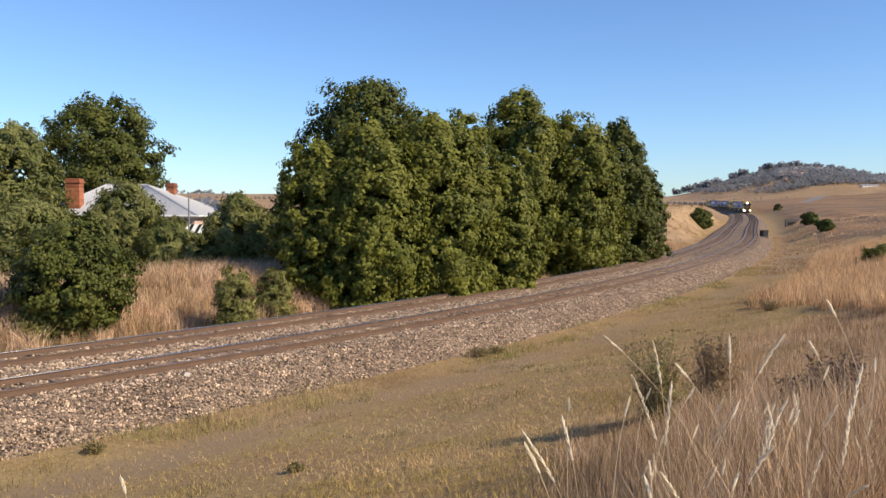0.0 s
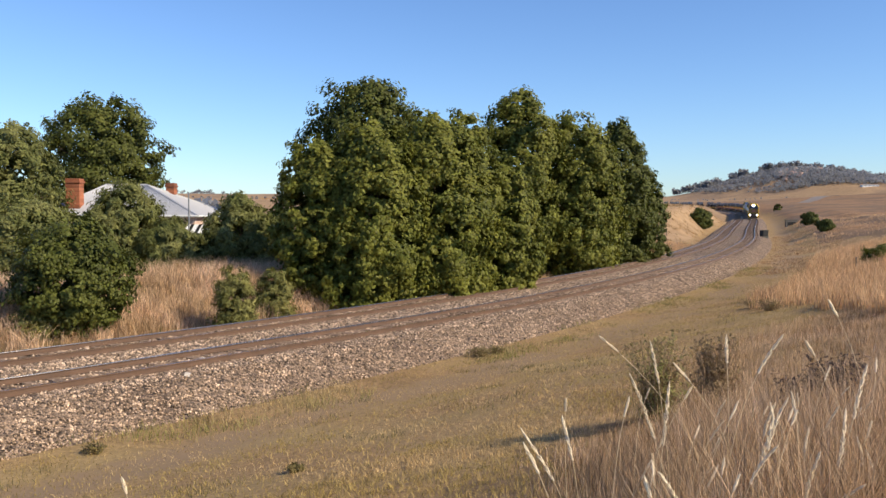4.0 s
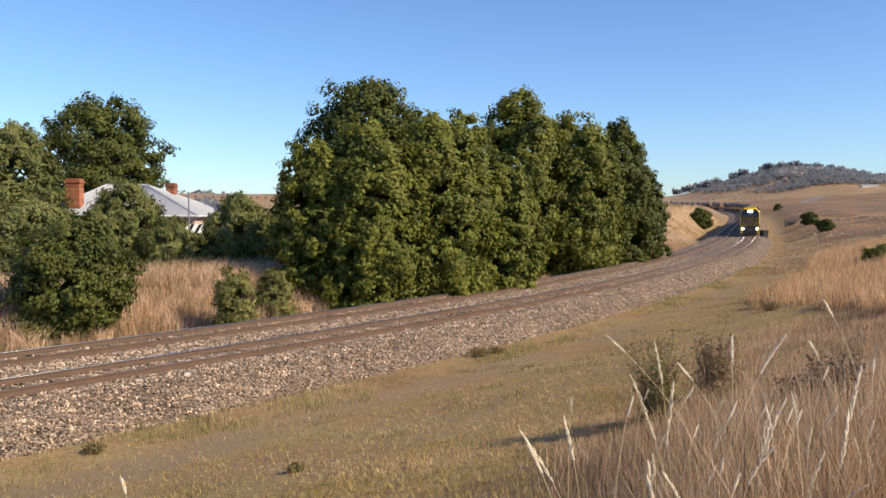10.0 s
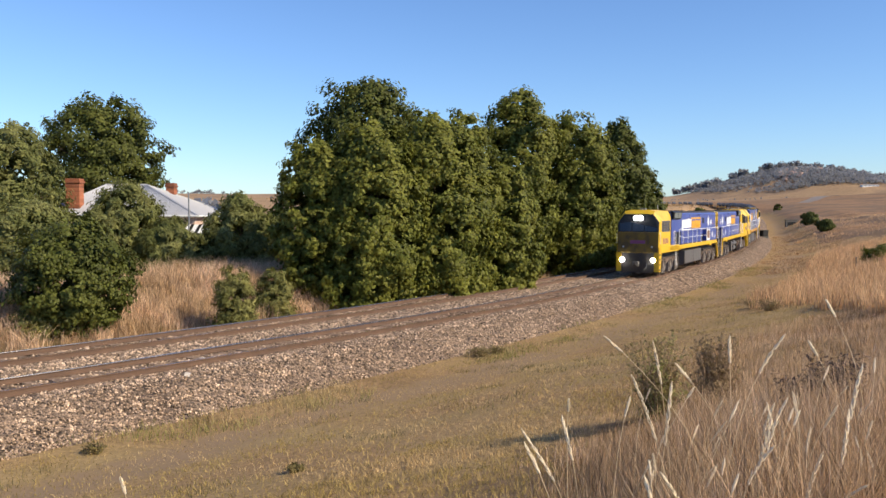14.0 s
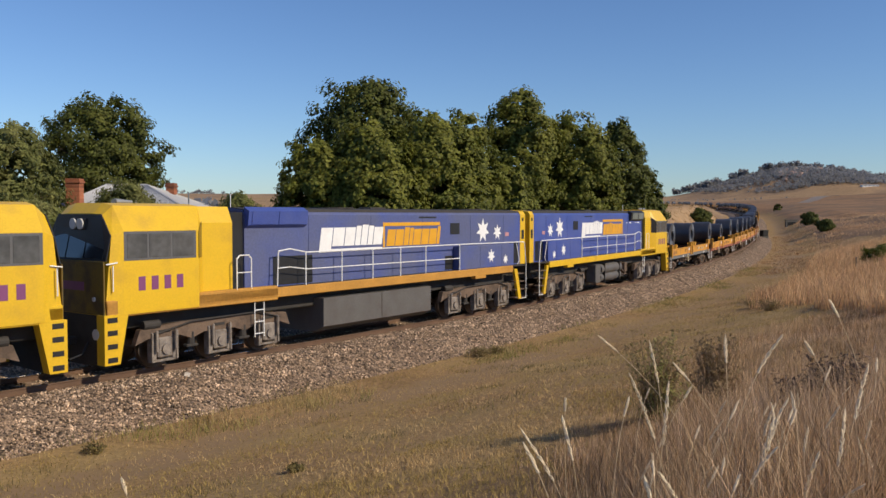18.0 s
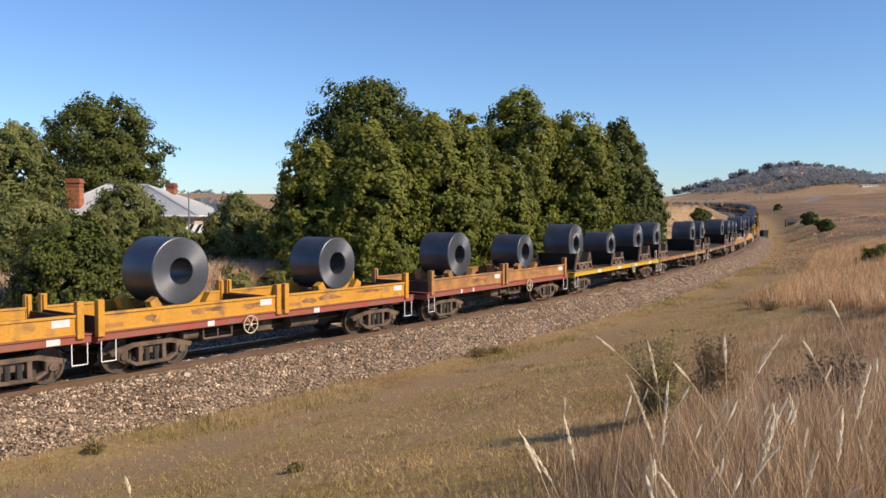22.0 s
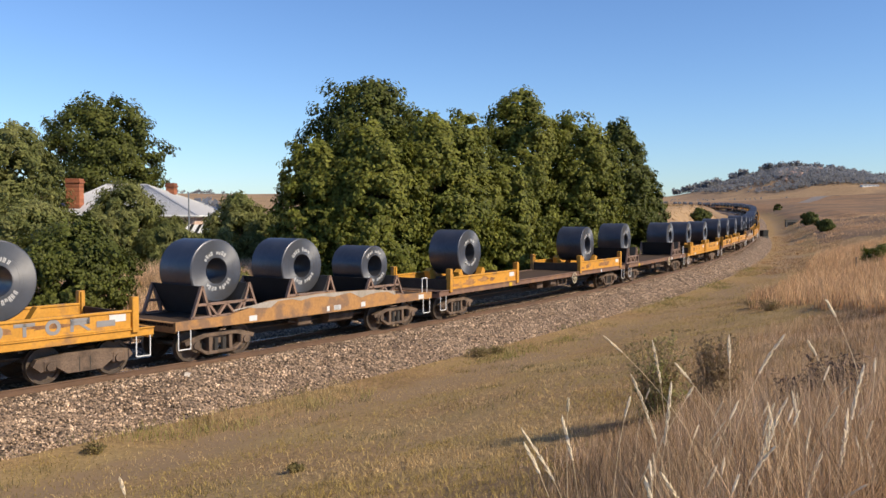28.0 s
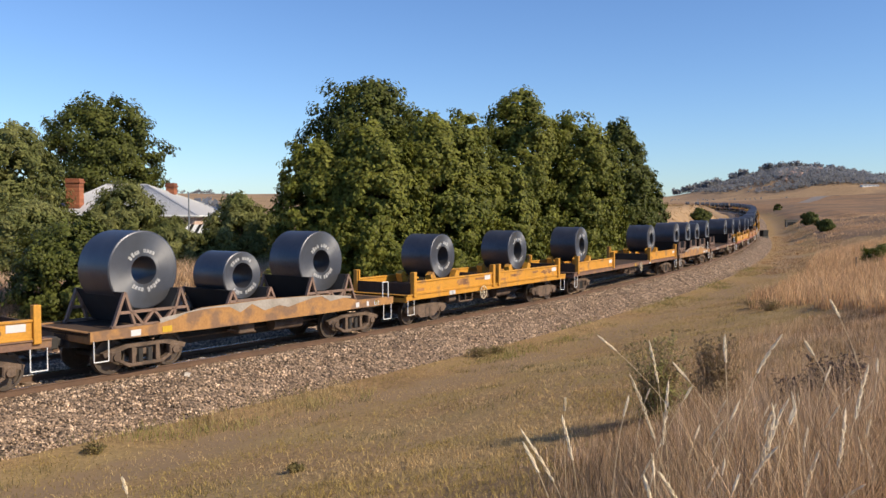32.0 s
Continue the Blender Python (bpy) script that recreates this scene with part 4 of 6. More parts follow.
def bush_of_stems(name, px, dep, width, height, stem, leaf, label, seed, leaves):
    """A wiry weed: many thin stems with small leaves."""
    x, y = spot(px, dep)
    root = thing(name, pose(x, y, float(ground_z(x, y))), label, "weed")
    rng = np.random.default_rng(seed)
    g = Geo()
    tips = []
    for _ in range(130):
        w, r = rng.uniform(0, 6.28), rng.uniform(0.05, 0.5) * width
        h = height * rng.uniform(0.3, 1.0)
        a, b = (r * 0.25 * math.cos(w), r * 0.25 * math.sin(w), 0), (r * 0.6 * math.cos(w), r * 0.6 * math.sin(w), h * 0.6)
        c = (r * math.cos(w), r * math.sin(w), h)
        g.tube(a, b, 0.006, 4, 0.005).tube(b, c, 0.005, 4, 0.002)
        tips += [tuple(p + (q - p) * k for p, q in zip(b, c)) for k in (0.0, 0.3, 0.6, 0.85, 1.0)] + [tuple(p + (q - p) * k for p, q in zip(a, b)) for k in (0.4, 0.7)]
    part("stem", g, stem, root)
    C = np.array(tips)
    R = np.full(len(C), 0.055 * width + 0.02)
    W = C / np.linalg.norm(C, axis=1)[:, None]
    part("foliage", leaf_mesh("foliage", (C, R, W), leaves, 0.024, leaf, seed, 2.6), None, root)
    return root


M_DEADSTEM = mat("dead_stem", (0.25, 0.17, 0.1), 0.85, vary=0.3, scale=6, fine=40, bump=0)
M_WEEDLEAF = mat("dusty_green_weed_leaf", (0.29, 0.28, 0.1), 0.8, vary=0.3, scale=3, fine=20, bump=0, per="island", translucent=0.45, spec=0.15, second=(0.27, 0.2, 0.1))
M_DARKWEED = mat("blackened_weed_leaf", (0.11, 0.078, 0.065), 0.85, vary=0.3, scale=3, fine=20, bump=0, per="island", translucent=0.15, spec=0.1)
M_DEADLEAF = mat("withered_brown_leaf", (0.27, 0.195, 0.105), 0.8, vary=0.3, scale=3, fine=20, bump=0, per="island", translucent=0.4, spec=0.2)
bush_of_stems("wild_weed", 1166, 11.9, 0.95, 1.3, M_DEADSTEM, M_WEEDLEAF, "wiry green-leaved weed on the grass bank", 61, 3000)
bush_of_stems("wild_weed", 1270, 12.2, 0.72, 1.18, M_DEADSTEM, M_DEADLEAF, "withered brown weed on the grass bank", 62, 2000)
bush_of_stems("wild_weed", 1432, 9.2, 0.75, 0.62, M_DEADSTEM, M_DARKWEED, "dark withered weed in dry grass", 63, 2600)
bush_of_stems("wild_weed", 1492, 9.0, 0.8, 0.78, M_DEADSTEM, M_DARKWEED, "dark withered weed in dry grass", 64, 2800)
for px, py, k in ((955, 571, 1.0), (850, 628, 1.2), (880, 622, 0.8), (1135, 509, 1.0), (160, 800, 0.6), (520, 828, 0.35), (1365, 545, 1.6), (1335, 540, 1.2)):
    deps = np.linspace(6, 90, 1200)
    xs, ys = (px - 784) / 1498.7 * deps, deps
    dep = float(deps[np.argmax(4.15 - (py - 380) / 1498.7 * deps < ground_z(xs, ys) + 0.12)])
    bush_of_stems("weed_tuft", px, dep, 0.9 * k, 0.32 * k, M_DEADSTEM, M_GREENGRASS, "low olive weed tuft in mown grass", 70 + px, 700)

# ---- seed stalks ----
STALKS = []


def stalk(px, py_top, dep, bend, seed, head=0.16, thick=1.0):
    """A tall curving grass stalk with a pale seed head; its foot stands on the bank."""
    rng = random.Random(seed)
    zt = lift(py_top, dep)
    x, y = spot(px, dep)
    zg = float(ground_z(x, y))
    h = max(0.35, zt - zg)
    root = thing("grass_stalk", pose(x, y, zg), "tall pale grass stalk with a feathery seed head", "grass", "seed stalks")
    k = bend * h
    n = 12
    pts = [Vector((k * (i / n) ** 2.2 - k, 0.08 * math.sin(seed + i * 0.4) * i / n, h * (i / n) ** 0.9)) for i in range(n + 1)]
    part("stem", Geo().path(pts, 0.0021, 5), M_STALK, root)
    g = Geo()
    total = (pts[-1] - pts[0]).length
    for i in range(34):
        t = 1 - head / total * (1 - i / 34)
        f = t * n
        j = min(n - 1, int(f))
        c = pts[j].lerp(pts[j + 1], f - j)
        d = (pts[j + 1] - pts[j]).normalized()
        r = (0.006 + 0.008 * math.sin(math.pi * min(1, (i + 4) / 36)) * rng.uniform(0.6, 1.3)) * thick
        w = i * 2.7 + rng.uniform(-0.5, 0.5)
        o = Vector((math.cos(w) * r, math.sin(w) * r, 0))
        g.tube(c + o * 0.3, c + o + d * rng.uniform(0.015, 0.035), 0.0062 * thick, 5, 0.0015)
    part("seed_head", g, M_SEED, root)
    STALKS.append((root, rng.uniform(0.6, 1.3), rng.uniform(0, 6.28)))


M_STALK = mat("straw_stalk", (0.72, 0.56, 0.36), 0.7, vary=0.25, scale=5, fine=60, bump=0.1, translucent=0.2, spec=0.2)
for i, (px, py, dep, bend, hd) in enumerate((
        (920, 765, 4.6, -0.32, 0.3), (1003, 745, 4.9, -0.1, 0.26), (940, 800, 4.4, -0.22, 0.16), (1072, 600, 5.6, -0.5, 0.12), (1112, 665, 4.7, -0.22, 0.42),
        (1150, 606, 5.6, -0.12, 0.3), (1186, 676, 4.9, 0.04, 0.4), (1205, 648, 5.6, -0.35, 0.12), (1300, 602, 5.7, 0.02, 0.18), (1400, 596, 4.9, 0.3, 0.26),
        (1008, 710, 6.2, 0.0, 0.1), (222, 850, 5.0, -0.05, 0.1), (1362, 740, 4.4, 0.1, 0.3), (1500, 730, 4.3, 0.1, 0.3), (1548, 655, 4.6, 0.2, 0.3),
        (1405, 715, 4.5, 0.22, 0.3), (1375, 720, 5.0, 0.1, 0.22), (1452, 800, 4.1, 0.05, 0.3), (1170, 835, 4.2, -0.3, 0.2), (1150, 850, 4.2, -0.1, 0.12), (1470, 535, 6.0, -0.2, 0.12), (1440, 610, 5.8, -0.25, 0.1),
        (1385, 800, 4.2, 0.3, 0.22), (1530, 860, 4.1, 0.4, 0.2))):
    stalk(px, py, dep, bend, i + 1, hd, 0.92)
rng0 = random.Random(91)
for i in range(44):
    px = rng0.uniform(1110, 1600)
    dep = rng0.uniform(4.1, 7.0)
    stalk(px, rng0.uniform(680, 860) - 40 * (px > 1380), dep, rng0.uniform(-0.16, 0.26), 100 + i, rng0.uniform(0.05, 0.15), 0.55)

# ---- train ----
M_BLUE = mat("blue_loco_paint", (0.052, 0.085, 0.335), 0.38, vary=0.2, scale=1.1, fine=18, bump=0.03, second=(0.072, 0.1, 0.29), patch=0.55, spread=0.2)
M_YELLOW = mat("yellow_loco_paint", (0.704, 0.44, 0.016), 0.42, vary=0.12, scale=1.4, fine=20, bump=0.03, second=(0.528, 0.32, 0.024), patch=0.62)
M_RAILWHITE = mat("white_handrail", (0.78, 0.78, 0.77), 0.4, vary=0.08, scale=3, fine=30, bump=0)
M_BOGIE = mat("dusty_grey_bogie", (0.19, 0.135, 0.1), 0.85, vary=0.4, scale=3, fine=30, bump=0.2, second=(0.085, 0.062, 0.048), spec=0.2)
M_UNDER = mat("sooty_underframe", (0.036, 0.032, 0.029), 0.8, vary=0.35, scale=3, fine=30, bump=0.2)
M_BOGIE_LIGHT = mat("pale_dusty_casting", (0.29, 0.25, 0.215), 0.8, vary=0.35, scale=4, fine=30, bump=0.25, second=(0.13, 0.11, 0.095))
M_TANK = mat("grey_fuel_tank", (0.12, 0.116, 0.112), 0.6, vary=0.25, scale=1.5, fine=25, bump=0.1, second=(0.088, 0.08, 0.076))
# black parts; also laid on flat as the shade inside openings
M_BLACK = mat("black_parts_and_shade", (0.012, 0.012, 0.014), 0.55, vary=0.3, scale=6, fine=40, bump=0.1)
M_GLASS = mat("dark_tinted_glass", (0.016, 0.019, 0.024), 0.06, vary=0.05, bump=0, spec=0.8)
# grey base colour stands in for mirrored sky as well as dust
M_SIDEGLASS = mat("dusty_reflection_glass", (0.105, 0.108, 0.112), 0.12, vary=0.35, scale=1.3, fine=6, bump=0, second=(0.05, 0.052, 0.055), patch=0.55, spread=0.1, spec=0.9)
M_BAND = mat("grey_window_band", (0.1, 0.1, 0.105), 0.6, vary=0.2, scale=3, fine=30, bump=0.05)
# grimy nose yellow, darkened further to stand for its unlit side
M_NOSE_SHADE = mat("soiled_shaded_nose", (0.2, 0.13, 0.014), 0.6, vary=0.35, scale=2.2, fine=20, bump=0.08, second=(0.07, 0.05, 0.018), patch=0.5, spread=0.12)
M_LOUVRE = mat("grey_green_louvre", (0.16, 0.176, 0.16), 0.6, vary=0.2, scale=3, fine=60, bump=0.3)
M_LOGO = mat("white_lettering", (0.8, 0.8, 0.8), 0.45, vary=0.1, scale=3, fine=30, bump=0)
M_LOGO_Y = mat("golden_panel", (0.68, 0.336, 0.016), 0.45, vary=0.1, scale=3, fine=30, bump=0)
M_NUMBER = mat("purple_number_bar", (0.2, 0.056, 0.16), 0.5, vary=0.1, bump=0)
M_PINKTAG = mat("pink_data_plate", (0.48, 0.24, 0.264), 0.5, vary=0.1, bump=0)
M_LAMP = glow("lit_headlamp", (1.0, 0.95, 0.85), 120.0)
M_LAMP_OFF = mat("lamp_lens", (0.6, 0.6, 0.58), 0.15, vary=0.05, bump=0)
M_WHEEL = mat("worn_wheel_steel", (0.128, 0.1, 0.08), 0.5, metal=0.6, vary=0.3, scale=4, fine=30, bump=0.1)
M_SEAM = mat("dark_blue_seam", (0.03, 0.045, 0.15), 0.5, vary=0.2, bump=0)
WHEELS = []


def star(cx, cz, r, y, points=7):
    """A flat star on a side wall, 6 mm thick."""
    poly = []
    for i in range(2 * points):
        w = math.pi * i / points
        q = r if i % 2 == 0 else r * 0.48
        poly.append((cx + q * math.sin(w), cz + q * math.cos(w)))
    s = 1 if y > 0 else -1
    return Geo().prism(poly, "y", y, y + 0.006 * s)


def axle(parent, x, r, gauge=0.74, axlebox=0.98):
    """A wheelset under a bogie: two wheels and their axle."""
    g = Geo().tube((0, -axlebox, 0), (0, axlebox, 0), 0.075, 10)
    for s in (-1, 1):
        g.ring((0, s * gauge, 0), "y", r - 0.075, r, -0.065, 0.065, 28)
        g.ring((0, s * (gauge - 0.055), 0), "y", r - 0.02, r + 0.028, -0.018, 0.018, 28)
        g.ring((0, s * gauge, 0), "y", 0.1, r - 0.07, -0.02, 0.02, 28)
        g.disc((0, s * gauge, 0), "y", 0.14, -0.09, 0.09, 16)
        for k in range(3):
            w = 2 * math.pi * k / 3
            g.box(0.2 * math.cos(w) - 0.03, 0.2 * math.cos(w) + 0.03, s * gauge - 0.03, s * gauge + 0.03, 0.2 * math.sin(w) - 0.03, 0.2 * math.sin(w) + 0.03)
    o = part("wheelset", g, M_WHEEL, parent, "worn steel wheels on an axle")
    o.matrix_basis = pose(x, 0, r)
    WHEELS.append((o, x, r))
    return o


def loco_bogie(parent, cx):
    g = Geo()
    b = part("bogie", g.box(-2.75, 2.75, -0.5, 0.5, 0.62, 0.8, 0.03), M_BOGIE, parent, "dusty grey three-axle bogie")
    b.matrix_basis = pose(cx, 0, 0)
    for s in (-1, 1):
        f = Geo()
        f.prism([(-2.75, 0.72), (-2.6, 1.12), (-1.2, 1.2), (1.2, 1.2), (2.6, 1.12), (2.75, 0.72), (2.35, 0.86), (1.35, 0.86), (0.95, 0.72), (0.55, 0.86), (-0.55, 0.86), (-0.95, 0.72), (-1.35, 0.86), (-2.35, 0.86)], "y", s * 1.02, s * 1.2)
        part("side_frame", f, M_BOGIE, b)
        for x in (-1.86, 0, 1.86):
            part("axlebox", Geo().box(x - 0.23, x + 0.23, s * 0.98, s * 1.27, 0.32, 0.86, 0.04).box(x - 0.36, x - 0.25, s * 1.02, s * 1.22, 0.25, 0.9, 0.02).box(x + 0.25, x + 0.36, s * 1.02, s * 1.22, 0.25, 0.9, 0.02).disc((x, s * 1.27, 0.55), "y", 0.14, 0, 0.06 * s, 14), M_BOGIE_LIGHT, b)
            part("horn_guide", Geo().box(x - 0.42, x - 0.36, s * 1.03, s * 1.25, 0.24, 1.0, 0.01).box(x + 0.36, x + 0.42, s * 1.03, s * 1.25, 0.24, 1.0, 0.01).box(x - 0.42, x + 0.42, s * 1.05, s * 1.2, 0.2, 0.27, 0.01), M_BOGIE_LIGHT, b)
            for d in (-0.3, 0.3):
                part("damper", Geo().tube((x + d, s * 1.3, 0.5), (x + d, s * 1.3, 1.05), 0.04, 8), M_BOGIE_LIGHT, b)
            part("bolt_row", Geo().box(x - 0.18, x + 0.18, s * 1.2, s * 1.215, 0.98, 1.06, 0.004), M_UNDER, b)
        for x in (-0.93, 0.93):
            part("spring", Geo().tube((x, s * 1.1, 0.55), (x, s * 1.1, 0.9), 0.11, 10).box(x - 0.2, x + 0.2, s * 1.0, s * 1.2, 0.48, 0.56, 0.02), M_UNDER, b)
        part("brake_pipe", Geo().path([(-2.3, s * 1.24, 1.0), (-1.4, s * 1.26, 1.24), (1.0, s * 1.26, 1.2), (2.2, s * 1.24, 0.95)], 0.025, 6), M_UNDER, b)
        part("brake_cylinder", Geo().tube((2.0, s * 1.15, 1.22), (2.5, s * 1.15, 1.22), 0.12, 12), M_UNDER, b)
    for x in (-1.86, 0, 1.86):
        axle(b, x, 0.53, axlebox=1.0)
    return b


def word_bars(parent, x0, x1, z0, z1, y, marks, material, label, way=1):
    """A word as plain slanted marks; each is (width, foot, top), the last two as shares of the height."""
    total = sum(m[0] for m in marks)
    h, lean = z1 - z0, 0.1 * way
    lo, hi = min(y, y + 0.005 * (1 if y > 0 else -1)), max(y, y + 0.005 * (1 if y > 0 else -1))
    g = Geo()

    def slab(a, b, p, q):
        g.prism([(a + lean * p, z0 + h * p), (b + lean * p, z0 + h * p), (b + lean * q, z0 + h * q), (a + lean * q, z0 + h * q)], "y", lo, hi)
    x = x0
    for w, foot, top in marks:
        a, b = x + 0.018, x + w / total * (x1 - x0) - 0.018
        slab(a, b, foot, top)
        x += w / total * (x1 - x0)
    return part("lettering", g, material, parent, label)


WHITE_MARKS = ((1.0, -0.3, 1.0), (1.0, 0.0, 1.0), (0.9, 0.0, 1.0), (0.5, 0.0, 1.08), (0.6, 0.0, 1.14), (0.5, 0.0, 1.08), (0.9, 0.0, 1.0))
GOLD_MARKS = ((1.0, 0.0, 1.0), (1.0, 0.0, 1.0), (0.65, 0.0, 1.12), (0.5, 0.0, 1.08), (1.0, 0.0, 1.0), (1.0, 0.0, 1.0), (1.0, 0.0, 1.0), (0.45, 0.0, 1.14))


def locomotive(label, lit, blue=None, sill=None, louvre=None):
    blue, sill, wing, louvre = blue or M_BLUE, sill or M_YELLOW, louvre or M_BLACK, louvre or M_LOUVRE
    L = thing("locomotive", pose(0, 0, 0), label, "locomotive", "locomotives of the train")
    lamp = M_LAMP if lit else M_LAMP_OFF
    # frame
    fr = part("underframe", Geo().box(-10.2, 10.0, -0.9, 0.9, 1.15, 1.88, 0.03), M_UNDER, L)
    for s in (-1, 1):
        a, b = (s * 1.18, s * 1.42)
        part("sill", Geo().box(-9.2, 10.2, min(a, b), max(a, b), 1.62, 1.92, 0.02).box(-7.0, -6.2, min(a, b), max(a, b), 1.5, 1.64, 0.02).box(4.6, 10.2, min(a, b), max(a, b), 1.55, 1.98, 0.02), sill, L, "yellow side sill")
    part("walkway", Geo().box(-10.3, 10.2, -1.4, 1.4, 1.86, 1.925, 0.01), M_UNDER, L)
    # long hood
    prof = [(-1.08, 1.92), (-1.08, 4.12), (-0.98, 4.27), (-0.5, 4.33), (0.5, 4.33), (0.98, 4.27), (1.08, 4.12), (1.08, 1.92)]
    hood = part("hood", Geo().prism(prof, "x", -10.34, 5.6), blue, L, "dark blue hood")
    grow = [(y * 1.012, 1.92 + (z - 1.92) * 1.006) for y, z in prof]
    part("hood_end", Geo().prism(grow, "x", -10.78, -10.34), M_YELLOW, L, "yellow end of the hood")
    for s in (-1, 1):
        y = s * 1.095
        part("vent_hole", Geo().box(-10.66, -10.46, min(y, y + 0.01 * s), max(y, y + 0.01 * s), 3.05, 3.45).box(-10.62, -10.48, min(y, y + 0.01 * s), max(y, y + 0.01 * s), 3.85, 4.0), M_BLACK, hood, "dark lifting hole")
    part("end_door", Geo().box(-10.8, -10.77, -0.4, 0.4, 2.0, 3.9, 0.01), M_YELLOW, L)
    part("end_lamp", Geo().disc((-10.8, 0, 4.05), "x", 0.12, -0.05, 0.03, 14), M_LAMP_OFF, L)
    # panel joints of the hood
    for x in (-8.9, -6.3, -3.0, 0.0, 3.0):
        for s in (-1, 1):
            y = s * 1.083
            part("panel_seam", Geo().box(x - 0.008, x + 0.008, min(y, y + s * 0.004), max(y, y + s * 0.004), 1.95, 4.1), M_SEAM, hood)
    for s in (-1, 1):
        y = s * 1.084
        # the white word stands towards the left as one looks at the side
        a, b = (-4.34, -1.22) if s < 0 else (2.6, -0.6)
        word_bars(hood, min(a, b), max(a, b) - 0.06, 3.08, 3.7, y, WHITE_MARKS if s < 0 else WHITE_MARKS[::-1], M_LOGO, "white word in plain slanted marks", -s)
        part("underline", Geo().box(min(a, b), max(a, b) - 0.3, min(y, y + 0.004 * s), max(y, y + 0.004 * s), 2.9, 2.99), M_LOGO, hood)
        c, d = (-1.18, 2.14) if s < 0 else (-4.15, -0.66)
        word_bars(hood, c + 0.04, d - 0.16, 3.0, 3.6, y, GOLD_MARKS if s < 0 else GOLD_MARKS[::-1], M_LOGO_Y, "golden word in plain slanted marks", -s)
        part("golden_frame", Geo().box(c, d, min(y, y + 0.004 * s), max(y, y + 0.004 * s), 3.72, 3.85).box(d - 0.1, d, min(y, y + 0.004 * s), max(y, y + 0.004 * s), 2.96, 3.72), M_LOGO_Y, hood)
        part("star", star(-7.25, 3.47, 0.52, y), M_LOGO, hood, "white seven-pointed star")
        part("star", star(-8.4, 3.38, 0.34, y), M_LOGO, hood, "white seven-pointed star")
        part("hood_window", Geo().box(-5.5, -4.85, min(y, y + 0.012 * s), max(y, y + 0.012 * s), 3.35, 3.8, 0.004), M_BLACK, hood, "black square opening")
        part("data_plate", Geo().box(-9.35, -9.05, min(y, y + 0.006 * s), max(y, y + 0.006 * s), 3.2, 3.36), M_PINKTAG, hood)
        part("vent_slot", Geo().box(-3.9, -2.8, min(y, y + 0.008 * s), max(y, y + 0.008 * s), 4.0, 4.06), M_BLACK, hood)
        # equipment cover along the walkway
        q = s * 1.38
        cov = part("equipment_cover", Geo().box(-9.3, -5.06, min(s * 1.08, q), max(s * 1.08, q), 1.925, 2.88, 0.015), blue, L, "blue walkway cover")
        part("star", star(-7.45, 2.4, 0.3, q + 0.002 * s), M_LOGO, cov, "white seven-pointed star")
        part("star", star(-8.6, 2.22, 0.21, q + 0.002 * s), M_LOGO, cov, "white seven-pointed star")
        for x in (-8.3, -6.6):
            part("cover_seam", Geo().box(x - 0.01, x + 0.01, min(q, q + 0.004 * s), max(q, q + 0.004 * s), 1.95, 2.86), M_SEAM, cov)
        # the hood wall is closed; black sheets on it stand for shaded openings
        part("side_opening", Geo().box(-10.15, -9.75, min(y, y + 0.012 * s), max(y, y + 0.012 * s), 1.98, 2.9).box(-9.66, -9.32, min(y, y + 0.012 * s), max(y, y + 0.012 * s), 1.98, 2.9), M_BLACK, hood, "black sheet for the shade in a doorway")
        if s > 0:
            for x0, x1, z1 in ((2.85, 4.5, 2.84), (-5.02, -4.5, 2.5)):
                part("side_recess", Geo().box(x0, x1, y, y + 0.014, 1.96, z1), M_BLACK, hood, "black sheet for the shade in an equipment recess")
        else:
            for x, w in ((2.75, 0.16), (3.3, 0.34), (4.3, 0.2), (4.7, 0.42)):
                part("white_streak", Geo().box(x, x + w, y - 0.005, y, 3.6, 3.66), M_LOGO, hood)
        # handrails
        r = s * 1.4
        g = Geo().path([(-10.1, r, 2.93), (-5.06, r, 2.95), (3.4, r, 2.95), (4.1, r, 3.08), (4.58, r, 3.02), (4.62, r, 1.95)], 0.022, 6)
        g.path([(-5.06, r, 2.4), (3.4, r, 2.42), (4.1, r, 2.52), (4.6, r, 2.5)], 0.018, 6)
        rail = part("handrail", g, M_RAILWHITE, L, "white tubular handrail")
        for x in (-5.06, -2.8, -1.27, 0.27, 1.81, 3.44):
            part("post", Geo().tube((x, r, 1.92), (x, r, 2.95), 0.022, 6), M_RAILWHITE, rail)
        part("door_rail", Geo().path([(5.62, r, 1.95), (5.62, r, 2.85), (5.72, r, 2.95), (6.05, r, 2.95), (6.15, r, 2.85), (6.15, r, 1.95)], 0.02, 6).path([(5.62, r, 2.45), (6.15, r, 2.45)], 0.016, 6), M_RAILWHITE, L, "white tubular handrail")
        # radiator wing
        w = part("radiator_wing", Geo().prism([(s * 1.05, 3.7), (s * 1.22, 3.82), (s * 1.28, 4.24), (s * 1.05, 4.36)], "x", 3.2, 5.58), wing, L, "dark radiator housing")
        for x0, x1 in ((3.4, 4.4), (4.5, 5.45)):
            part("louvre", Geo().prism([(s * 1.235, 3.84), (s * 1.245, 3.84), (s * 1.3, 4.22), (s * 1.285, 4.22)], "x", x0, x1), louvre, w, "louvred panel")
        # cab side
        # a black block between hood and cab stands for the doorway's shade
        part("cab_door_recess", Geo().box(5.6, 6.1, min(s * 0.8, s * 1.02), max(s * 0.8, s * 1.02), 1.93, 4.2, 0.01), M_BLACK, L, "black block for the shade in the cab doorway")
